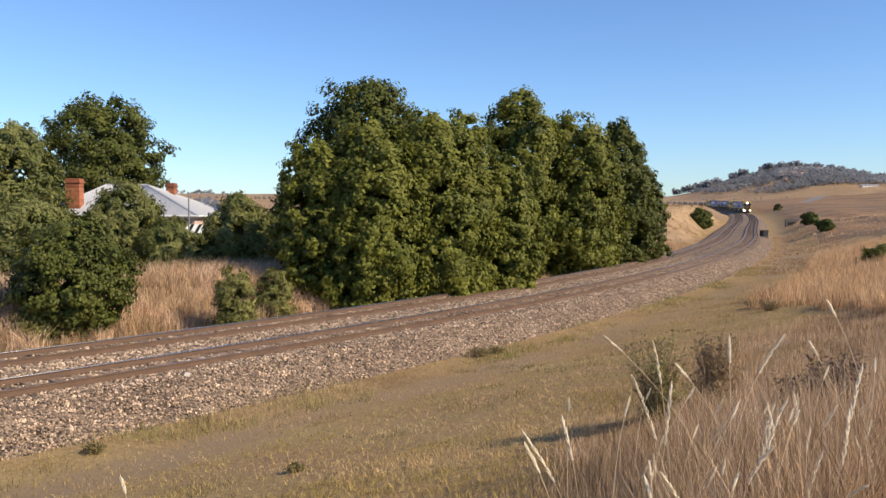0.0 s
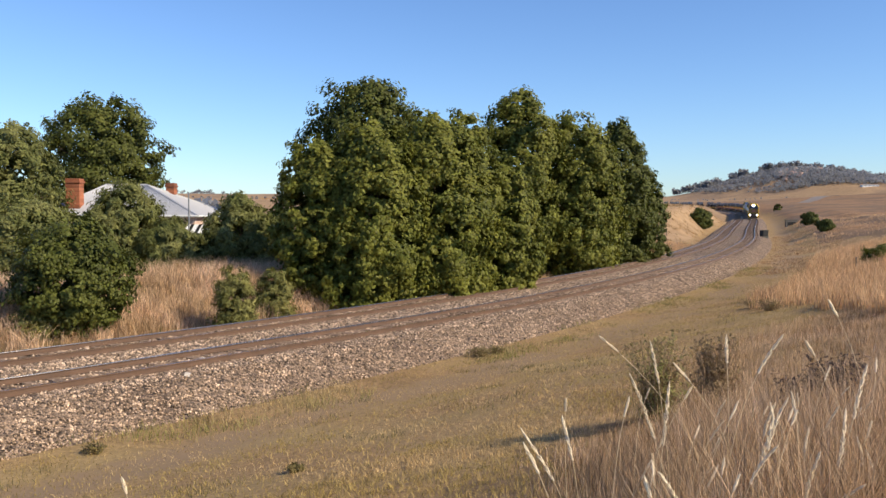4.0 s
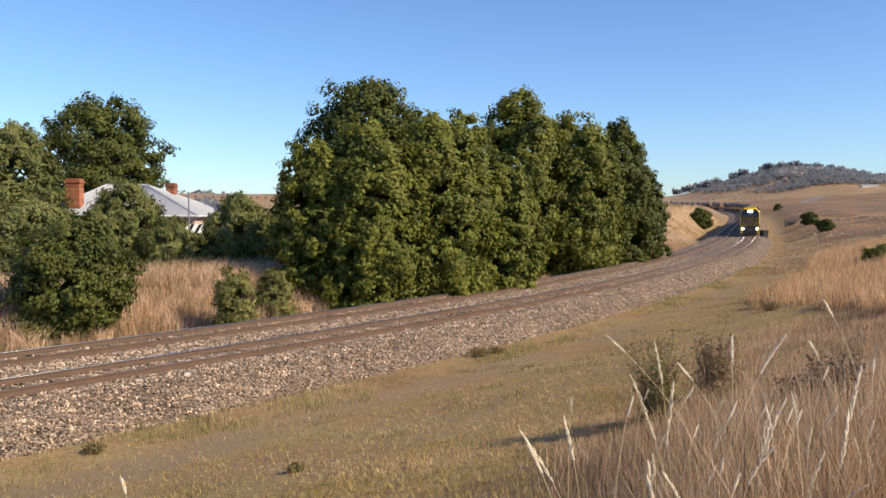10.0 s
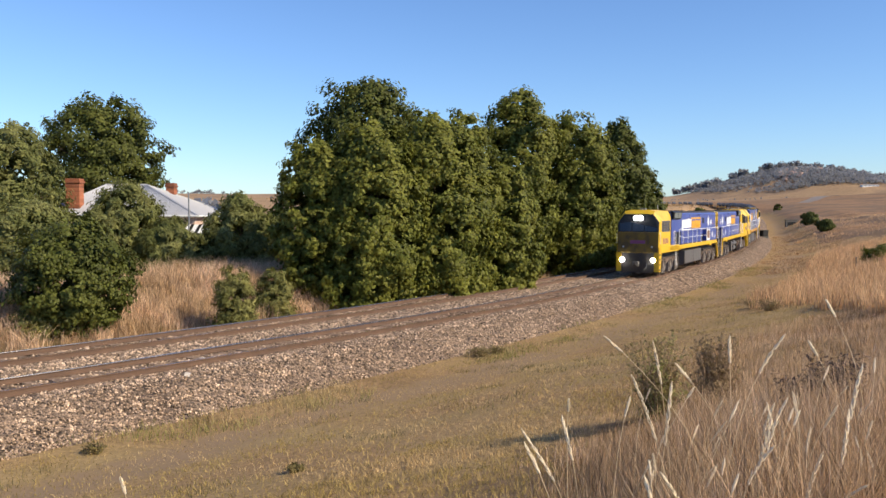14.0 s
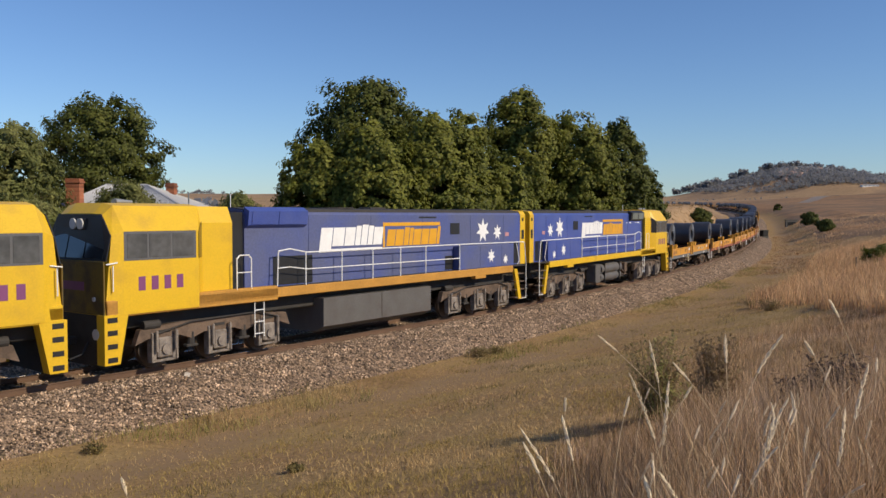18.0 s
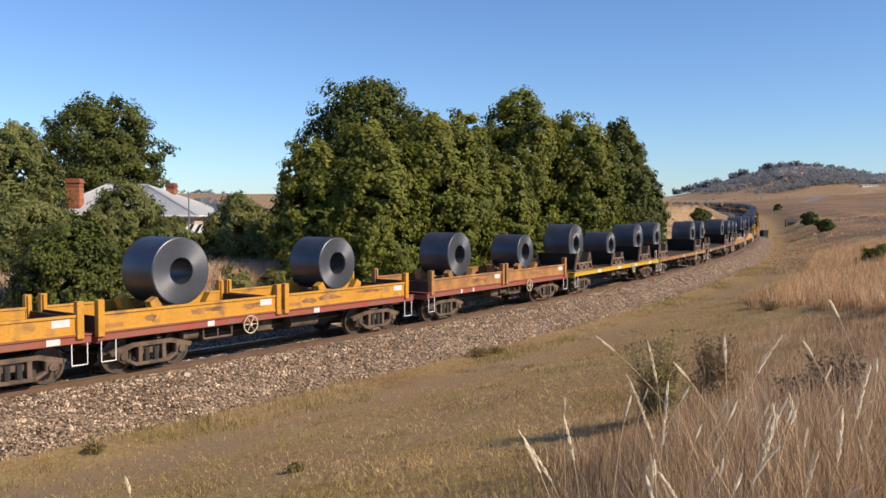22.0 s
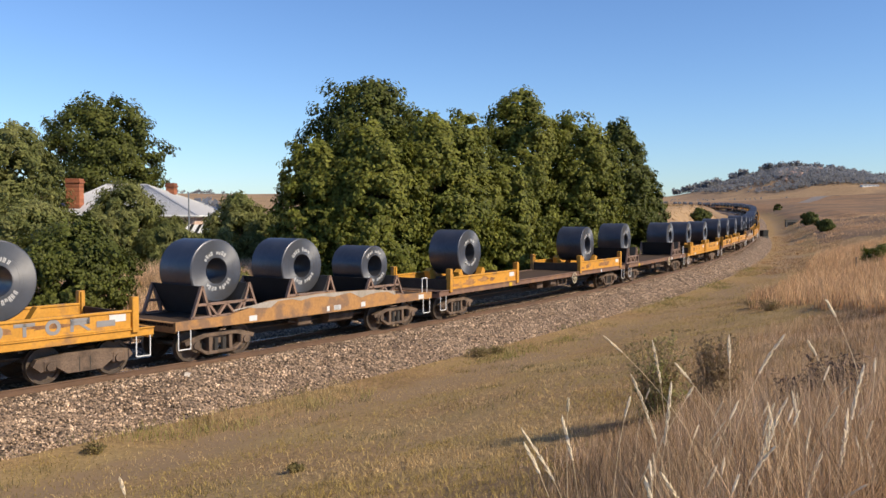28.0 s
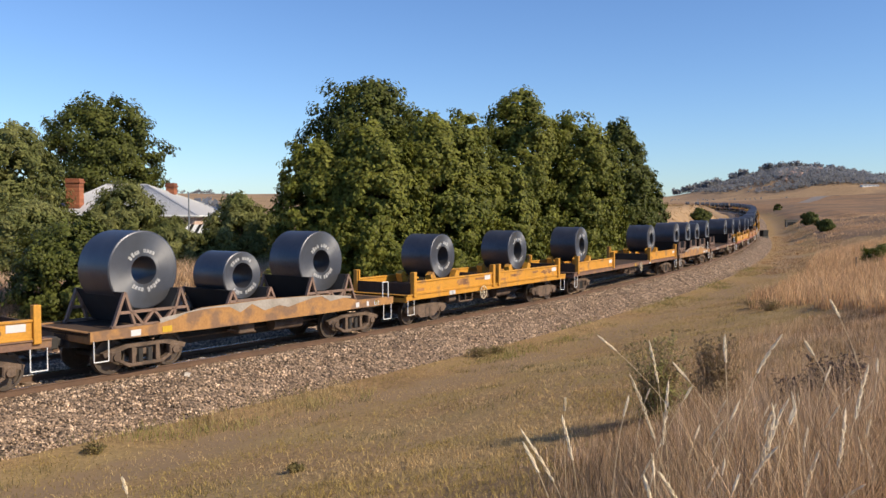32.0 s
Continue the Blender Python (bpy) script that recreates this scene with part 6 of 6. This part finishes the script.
        for x in (x0 + 0.03, x1 - 0.03):
            part("end_wall", Geo().box(x - 0.03, x + 0.03, -1.25, 1.25, 1.2, 1.6, 0.01), M_DECK, W)
    for x, r, zc in coils:
        if panels and any(a < x < b for a, b in panels):
            d = r * 0.72
            for sx in (-1, 1):
                for y in (-0.72, 0.72):
                    part("coil_chock", Geo().prism([(x + sx * (d - 0.12), 1.42), (x + sx * (d + 0.3), 1.42), (x + sx * (d + 0.42), 1.78), (x + sx * (d + 0.2), 1.9)], "y", y - 0.13, y + 0.13), col, W, "steel wedge chock")
            part("coil_bed", Geo().box(x - d - 0.4, x + d + 0.4, -1.15, 1.15, 1.19, 1.44, 0.02), M_DECK, W)
        else:
            cradle(W, x, r, M_CRADLE)
    if kind == "flat" and sill == "stripe":
        for x in (-half * 0.55, -half * 0.1, half * 0.3, half * 0.7):
            part("stripe_patch", Geo().box(x, x + 0.55, -1.372, -1.36, 1.0, 1.19), M_CHALK, W, "white reflective patch")
    if wheel is not None:
        hand_wheel(W, wheel)
        x = wheel - 1.0
        part("brake_frame", Geo().path([(x - 0.5, -1.2, 1.0), (x - 0.5, -1.2, 0.64), (x + 0.5, -1.2, 0.64), (x + 0.5, -1.2, 1.0)], 0.035, 6).path([(x, -1.2, 0.64), (x, -1.2, 1.0)], 0.03, 6), M_BOGIE, W, "dusty open brake gear frame")
        part("brake_cylinder", Geo().tube((x - 1.1, -1.0, 0.78), (x - 0.6, -1.0, 0.78), 0.13, 12), M_BOGIE, W)
    # underframe gear
    part("brake_reservoir", Geo().tube((0.6, -0.75, 0.72), (1.8, -0.75, 0.72), 0.2, 14), M_BOGIE, W)
    part("brake_rigging", Geo().path([(-half + 2.6, -0.5, 0.62), (half - 2.6, -0.5, 0.66)], 0.025, 6).path([(-1.2, -0.9, 0.75), (-0.2, -0.95, 0.6)], 0.03, 6).box(-0.9, -0.3, -1.05, -0.6, 0.6, 0.98, 0.03), M_BOGIE, W)
    for e in (-1, 1):
        x = e * half
        part("headstock", Geo().box(min(x, x - 0.16 * e), max(x, x - 0.16 * e), -1.3, 1.3, 0.92, 1.2, 0.015), sl if kind != "arch" else col, W)
        part("coupler", Geo().box(min(x, x + 0.45 * e), max(x, x + 0.45 * e), -0.1, 0.1, 0.78, 0.98, 0.03).box(x + 0.3 * e - 0.14, x + 0.3 * e + 0.14, -0.18, 0.18, 0.72, 1.04, 0.03), M_UNDER, W)
        part("hose", Geo().path([(x, 0.45, 0.85), (x + 0.18 * e, 0.45, 0.55), (x + 0.3 * e, 0.3, 0.5)], 0.025, 6), M_BLACK, W)
        for s in (-1, 1):
            y = s * 1.34
            part("step_iron", Geo().path([(x - 0.1 * e, y, 1.0), (x - 0.1 * e, y, 0.45), (x - 0.5 * e, y, 0.45), (x - 0.5 * e, y, 1.0)], 0.016, 5), M_RAILWHITE, W, "white bent step iron")
        if kind != "panel" and e > 0:
            part("hand_hold", Geo().path([(x - 0.15 * e, -1.25, 1.2), (x - 0.15 * e, -1.25, 1.75), (x - 0.45 * e, -1.25, 1.75), (x - 0.45 * e, -1.25, 1.2)], 0.018, 5), M_RAILWHITE, W, "white hand hold")
    for e in (-1, 1):
        freight_bogie(W, e * (half - 1.75), bogie)
    return W


COIL_DATA = {}


def coil(r, marked):
    """A coil of steel strip on its side, with its eye across the track."""
    key = (round(r, 2), marked)
    if key in COIL_DATA:
        return copy_thing(COIL_DATA[key], pose(0, 0, 0))
    c = thing("steel_coil", pose(0, 0, 0), "dark blue-black steel strip coil" + (" with white painted marks" if marked else ""), "steel coil", "steel coils on the wagons")
    w, i = 0.72, 0.38
    prof = [(-w, i), (-w, r - 0.03), (-w + 0.02, r), (w - 0.02, r), (w, r - 0.03), (w, i)]
    n = 48
    vs = [(q * math.cos(2 * math.pi * k / n), y, q * math.sin(2 * math.pi * k / n)) for y, q in prof for k in range(n)]
    m = len(prof)
    fs = [(j * n + k, j * n + (k + 1) % n, ((j + 1) % m) * n + (k + 1) % n, ((j + 1) % m) * n + k) for j in range(m) for k in range(n)]
    part("wound_strip", Geo().add(vs, fs), M_COIL, c, smooth=True)
    rng = random.Random(int(r * 100))
    for s in (-1, 1):
        g = Geo()
        q = i + 0.01
        while q < r - 0.04:
            d = rng.uniform(0.02, 0.06)
            g.ring((0, s * w, 0), "y", q, min(q + d, r - 0.03), 0, s * rng.uniform(0.002, 0.007), 40)
            q += d
        part("coil_edge", g, M_COIL_END, c, "grey wound strip edges", smooth=True)
        if marked:
            g = Geo()
            for a0, k in ((0.95, 9), (4.0, 10)):
                for j in range(k):
                    if j == 4:
                        continue
                    a = a0 + j * 0.185 + rng.uniform(-0.02, 0.02)
                    q0 = i + 0.09
                    h = rng.uniform(0.08, 0.14)
                    for da in (0, 0.07):
                        A, B = (q0 * math.cos(a + da), q0 * math.sin(a + da)), ((q0 + h) * math.cos(a + da), (q0 + h) * math.sin(a + da))
                        t = 0.013
                        px, pz = -math.sin(a + da) * t, math.cos(a + da) * t
                        y0, y1 = s * (w + 0.013), s * (w + 0.017)
                        g.add([(A[0] - px, y, A[1] - pz) for y in (y0, y1)] + [(A[0] + px, y, A[1] + pz) for y in (y0, y1)] + [(B[0] + px, y, B[1] + pz) for y in (y0, y1)] + [(B[0] - px, y, B[1] - pz) for y in (y0, y1)], [(0, 2, 4, 6), (1, 3, 5, 7), (0, 1, 3, 2), (2, 3, 5, 4), (4, 5, 7, 6), (6, 7, 1, 0)])
            part("chalk_mark", g, M_PAINTMARK, c, "white painted bars round the eye")
    COIL_DATA[key] = c
    return c


TRAIN, LOADS = [], []
lead = locomotive("leading blue and yellow diesel locomotive with lit headlamps", True)
TRAIN.append((lead, -75.55, 6.7, True))
second = locomotive("blue and yellow diesel locomotive with white stars", False)
TRAIN.append((second, -53.55, 6.7, False))
M_BLUE_DULL = mat("faded_grey_blue_paint", (0.105, 0.12, 0.235), 0.5, vary=0.25, scale=0.5, fine=14, bump=0.03, second=(0.06, 0.085, 0.27), patch=0.5, spread=0.12)
M_SILL_DULL = mat("grimy_orange_sill", (0.48, 0.24, 0.04), 0.6, vary=0.25, scale=1.2, fine=14, bump=0.05)
third = locomotive("faded blue and yellow diesel locomotive with grimy sill", False, M_BLUE_DULL, M_SILL_DULL, M_BLUE)
TRAIN.append((third, -31.55, 6.7, True))
TRAIN.append((copy_thing(second, pose(0, 0, 0)), -9.55, 6.7, False))

ORANGE = "orange-panelled steel coil wagon with stakes and wedge chocks"
FLAT = "flat steel coil wagon with open truss cradles"
ARCH = "ochre hump-sided coil wagon stained grey, with truss cradles"
LONG = "long flat wagon with amber end panels"
# ends along the train, kind, paint, sill, panels, coils (place along the train, radius), bogie, brake wheel, label
CONSIST = (
    (1.95, 15.85, "panel", "orange", "grey", ((2.36, 8.46), (8.85, 14.9)), ((5.3, 0.93), (11.8, 0.9)), "bar", 7.2, ORANGE, 0),
    (16.3, 29.1, "panel", "orange", "red", ((16.7, 22.45), (22.6, 28.7)), ((19.55, 0.88), (26.0, 0.76)), "bar", 19.9, "orange coil wagon with a red sill", 0),
    (29.8, 42.4, "panel", "amber", "red", ((30.1, 36.1), (36.3, 42.15)), ((32.85, 0.93), (39.15, 0.9)), "bar", 34.9, ORANGE, 0),
    (42.5, 55.1, "panel", "amber", "red", ((42.5, 48.5), (48.7, 54.7)), ((45.45, 0.95), (51.75, 0.88)), "bar", 47.3, ORANGE, 0),
    (55.9, 68.35, "panel", "rust", "red", ((56.1, 61.7), (61.9, 67.95)), ((59.2, 0.9), (65.0, 0.8)), "bar", 64.0, "rusty orange coil wagon with a red sill", 0),
    (69.1, 83.8, "flat", "brown", "stripe", (), ((70.9, 1.02), (76.35, 0.77), (81.45, 0.97)), "bar", 78.3, "flat coil wagon with a yellow sill stripe", 1),
    (84.0, 98.6, "flat", "brown", "stained", (), ((85.75, 1.0), (96.75, 0.97)), "bar", 94.6, FLAT, 1),
    (99.4, 113.6, "flat", "brown", "brown", (), ((100.6, 0.97), (111.35, 0.98)), "bar", 108.0, FLAT, 1),
    (114.2, 125.6, "arch", "stained", "stained", (), ((115.95, 0.9), (119.3, 0.85), (122.4, 0.77)), "bar", None, ARCH, 1),
    (126.2, 137.4, "arch", "amber", "amber", (), ((127.8, 0.98), (131.6, 0.8), (134.4, 0.9)), "bar", None, ARCH, 1),
    (138.2, 156.5, "panel", "amber", "brown", ((138.6, 144.3), (150.4, 156.2)), ((140.6, 0.93), (152.6, 0.9)), "bar", 148.0, LONG, 1),
    (157.3, 170.9, "panel", "amber", "amber", ((157.95, 163.95), (164.4, 170.4)), ((160.7, 0.98), (167.2, 0.97)), "cast", 166.5, "amber coil wagon with grey sprayed graffiti", 1),
    (171.5, 183.0, "arch", "stained", "stained", (), ((173.4, 0.92), (176.85, 0.89), (180.45, 0.72)), "bar", None, ARCH, 1),
    (183.4, 203.5, "panel", "amber", "brown", ((184.1, 189.85), (196.8, 202.7)), ((186.75, 0.95), (199.4, 0.93)), "bar", 196.0, LONG, 1),
    (204.2, 218.0, "flat", "brown", "brown", (), ((205.65, 1.0), (216.1, 0.97)), "bar", 213.0, FLAT, 1),
    (218.7, 231.9, "panel", "amber", "amber", ((219.35, 225.1), (225.45, 231.45)), ((222.15, 0.95), (228.8, 0.93)), "cast", None, ORANGE, 1),
    (233.0, 252.5, "panel", "amber", "brown", ((233.4, 239.4), (239.75, 245.75), (246.1, 252.2)), ((236.1, 1.0), (242.5, 0.95), (248.95, 0.95)), "bar", 241.6, "long amber coil wagon with three bays and scrawls", 1),
    (253.4, 265.0, "arch", "stained", "stained", (), ((255.35, 1.06), (258.72, 0.72), (262.05, 1.0)), "bar", None, ARCH, 1),
    (265.7, 279.1, "panel", "amber", "amber", ((266.1, 272.0), (272.35, 278.3)), ((269.05, 0.88), (275.3, 0.9)), "cast", 271.0, ORANGE, 1),
    (280.1, 299.7, "panel", "amber", "brown", ((280.5, 286.1), (293.0, 299.2)), ((282.8, 0.93), (295.6, 0.9)), "bar", 291.0, LONG, 1),
    (300.5, 311.6, "arch", "stained", "stained", (), ((302.3, 0.95), (306.2, 0.95), (309.6, 0.9)), "bar", None, ARCH, 1),
    (312.2, 327.0, "flat", "brown", "brown", (), ((314.0, 0.97), (324.6, 0.97)), "bar", 321.0, FLAT, 1),
)
MASTERS = {}


def add_wagon(a, b, kind, paint, sill, panels, coils, bogie, wheel, label, marked, seed):
    mid, half = (a + b) / 2, (b - a) / 2
    loads = [(x - mid, r, (1.60 if any(p < x < q for p, q in panels) else 1.58) + r) for x, r in coils]
    W = wagon(kind, half, label, paint, sill, [(p - mid, q - mid) for p, q in panels], loads, bogie, None if wheel is None else wheel - mid, 6 if kind == "arch" else 4 if kind == "flat" else 2, seed)
    TRAIN.append((W, mid, half - 1.75, False))
    for x, r, z in loads:
        LOADS.append((coil(r, bool(marked)), mid, half - 1.75, pose(x, 0, z)))
    return W, loads, mid, half


BUILT = [add_wagon(*row, seed=i) for i, row in enumerate(CONSIST)]

plate = part("primer_patch", Geo().box(-6.5, -5.08, 1.382, 1.386, 1.96, 2.86), M_LOGO, lead, "white primer patch")
part("rust_stain", Geo().prism([(-6.5 + 0.12, 2.15), (-6.5 + 0.9, 2.1), (-6.5 + 1.25, 2.3), (-6.5 + 1.2, 2.7), (-6.5 + 0.7, 2.82), (-6.5 + 0.15, 2.75)], "y", 1.3865, 1.389), PAINT["brown"], plate, "brown rust stain")

# the same kinds of wagon go on to the end of the train
tail = 327.7
order = (3, 4, 8, 10, 2, 6, 9, 11, 7, 18, 13, 0, 12, 15, 6, 3, 16, 8, 4, 10, 2, 7, 9, 18, 3, 13)
for k in order:
    W, loads, mid, half = BUILT[k]
    c = copy_thing(W, pose(0, 0, 0))
    m = tail + half
    TRAIN.append((c, m, half - 1.75, False))
    for x, r, z in loads:
        LOADS.append((coil(r, True), m, half - 1.75, pose(x, 0, z)))
    tail += 2 * half + 0.75


def sprayed(W, x0, x1, z0, z1, shapes):
    """Sprayed lettering as fat plain strokes on a side panel."""
    y0, y1 = -1.368, -1.3625
    w = (x1 - x0) / len(shapes)
    for i, sh in enumerate(shapes):
        a = x0 + w * (i + 0.12)
        b = a + w * 0.74
        g = Geo()
        m = (a + b) / 2
        t = 0.085
        if sh == "O":
            g.ring((m, 0, (z0 + z1) / 2), "y", 0.10, 0.19, y0, y1, 18)
        else:
            g.box(a, a + t, y0, y1, z0, z1) if sh != "T" else g.box(m - t / 2, m + t / 2, y0, y1, z0, z1)
            g.box(a, b, y0, y1, z1 - t, z1)
            if sh == "R":
                g.box(a, b, y0, y1, (z0 + z1) / 2, (z0 + z1) / 2 + t).box(b - t, b, y0, y1, (z0 + z1) / 2, z1)
                g.prism([(m - 0.02, (z0 + z1) / 2), (m + 0.08, (z0 + z1) / 2), (b + 0.05, z0), (b - 0.06, z0)], "y", y0, y1)
            if sh == "-":
                g = Geo().box(a, b, y0, y1, z0 + 0.05, z0 + 0.2)
        part("graffiti_stroke", g, M_GRAFFITI, W, "grey sprayed letter")


def blotches(W, spans, material, count, seed, label, z0=1.27, z1=1.6):
    """Ragged worn or rusty patches on the near side panels, each a thin film of its own."""
    rng = random.Random(seed)
    for x0, x1 in spans:
        for k in range(count):
            w, h = rng.uniform(0.2, 0.75), rng.uniform(0.07, 0.16)
            cx, cz = rng.uniform(x0 + 0.9, x1 - 0.9), rng.uniform(z0 + h, z1 - h)
            poly = [(cx + w * math.cos(a) * q, cz + h * math.sin(a) * q) for a, q in ((2 * math.pi * i / 15, rng.uniform(0.45, 1.0)) for i in range(15))]
            y = -1.3612 - 0.0004 * k
            part("worn_patch", Geo().prism(poly, "y", y, y - 0.0003), material, W, label)


M_BLEACH = mat("bleached_paint", (0.52, 0.47, 0.44), 0.7, vary=0.3, scale=3, fine=20, bump=0.1, second=(0.4, 0.26, 0.12))
M_RUSTPATCH = mat("rust_patch", (0.2, 0.098, 0.045), 0.85, vary=0.35, scale=4, fine=25, bump=0.2, second=(0.32, 0.16, 0.055))
for i, row in enumerate(CONSIST):
    if row[2] == "panel" and i < 19:
        spans = [(p - BUILT[i][2], q - BUILT[i][2]) for p, q in row[5]]
        blotches(BUILT[i][0], spans, M_RUSTPATCH, 4, 40 + i, "brown rust patch")
W1 = BUILT[0]
blotches(W1[0], [(9.6 - W1[2], 14.6 - W1[2])], M_BLEACH, 6, 90, "bleached pale patch")
for k, (a, b) in enumerate(((0.0, 0.5), (0.22, 0.62), (0.1, 0.2), (0.46, 0.56))):
    x = 6.4 - W1[2]
    part("scrawl", Geo().prism([(x + a, 1.32 + 0.05 * k), (x + a + 0.06, 1.31 + 0.05 * k), (x + b, 1.58 - 0.03 * k), (x + b - 0.06, 1.6 - 0.03 * k)], "y", -1.364, -1.3675), M_UNDER, W1[0], "dark sprayed stroke")

W12 = BUILT[11]
sprayed(W12[0], 159.4 - W12[2], 163.3 - W12[2], 1.28, 1.6, "-ROTOR-")
sprayed(W12[0], 165.2 - W12[2], 169.9 - W12[2], 1.28, 1.6, "-ROTOR-")


def scrawl(W, mid, x0, words):
    y0, y1 = -1.368, -1.3625
    for k, (word, size) in enumerate(words):
        cu = bpy.data.curves.new("scrawl", "FONT")
        cu.body, cu.size, cu.extrude = word, size, 0.003
        ob = new("scrawl", cu)
        me = bpy.data.meshes.new_from_object(ob.evaluated_get(bpy.context.evaluated_depsgraph_get()))
        bpy.data.objects.remove(ob)
        me.materials.append(M_UNDER)
        o = part("scrawl", me, None, W, "black hand-painted scrawl")
        o.matrix_basis = pose(x0 - mid + k * 2.2, y1, 1.27, 90, 0, 0) @ pose(0, 0, 0, 0, 0, 2.5 - 4 * k)


W17 = BUILT[16]
scrawl(W17[0], W17[2], 236.0, (("HOBLEt", 0.5), ("RPG", 0.46)))
# ---- what moves ----
SPEED = 21.173


def along(t):
    """How far the train has still to go, against its place at 20 s."""
    dt = t - 20.0
    return -(SPEED * dt - 0.5 * 0.0091 * dt * dt)


def ride(ob, s_mid, half, flip=False, on=None):
    """Rows for a vehicle that stands on two bogies, half the bogie distance apart."""
    rows = []
    for k in range(65):
        t = 0.5 * k
        s = s_mid + along(t)
        a, b = (Vector([float(q) for q in line(s + d)]) for d in (-half, half))
        if s - half < LS[0] + 2 or s + half > LS[-1] - 2:
            a, b = (Vector([float(q) for q in beyond(s + d)]) for d in (-half, half))
        d = b - a
        yaw, tilt = math.atan2(d.y, d.x), math.atan2(d.z, math.hypot(d.x, d.y))
        m = Matrix.Translation((a + b) / 2) @ Matrix.Rotation(yaw, 4, "Z") @ Matrix.Rotation(-tilt, 4, "Y")
        if flip:
            m = m @ Matrix.Rotation(math.pi, 4, "Z")
        rows.append((t, m @ on if on else m))
    walk(ob, rows)


def beyond(s):
    """The line, continued straight past both ends."""
    c = min(max(s, float(LS[0])), float(LS[-1]))
    x, y, z = line(c)
    a = heading(c)
    return x + (s - c) * math.cos(a), y + (s - c) * math.sin(a), z


def motions():
    for ob, s_mid, half, flip in TRAIN:
        ride(ob, s_mid, half, flip)
    for ob, s_mid, half, on in LOADS:
        ride(ob, s_mid, half, False, on)
    # wheels turn: one full set of rows for each place on a bogie, shared by the wheels alike
    spun = {}
    for w in [o for o in scene.objects if o.name.split(".")[0] == "wheelset"]:
        x, _, r = w.matrix_basis.translation
        key = (round(x, 2), round(r, 2))
        if key in spun:
            w.rotation_mode = "QUATERNION"
            w.animation_data_create()
            w.animation_data.action = spun[key].animation_data.action
            w.animation_data.action_slot = spun[key].animation_data.action_slot
            continue
        turn = math.degrees(SPEED / FPS / r)
        walk(w, [(i / FPS, pose(x, 0, r) @ Matrix.Rotation(radians(-turn * i), 4, "Y")) for i in range(32 * FPS + 1)])
        spun[key] = w
    # stalks sway in the breeze
    for ob, k, ph in STALKS:
        m = ob.matrix_basis.copy()
        walk(ob, [(0.5 * i, m @ pose(0, 0, 0, 0.5 * k * math.sin(1.3 * i + ph), 1.1 * k * math.sin(0.9 * i + ph))) for i in range(65)])


motions()
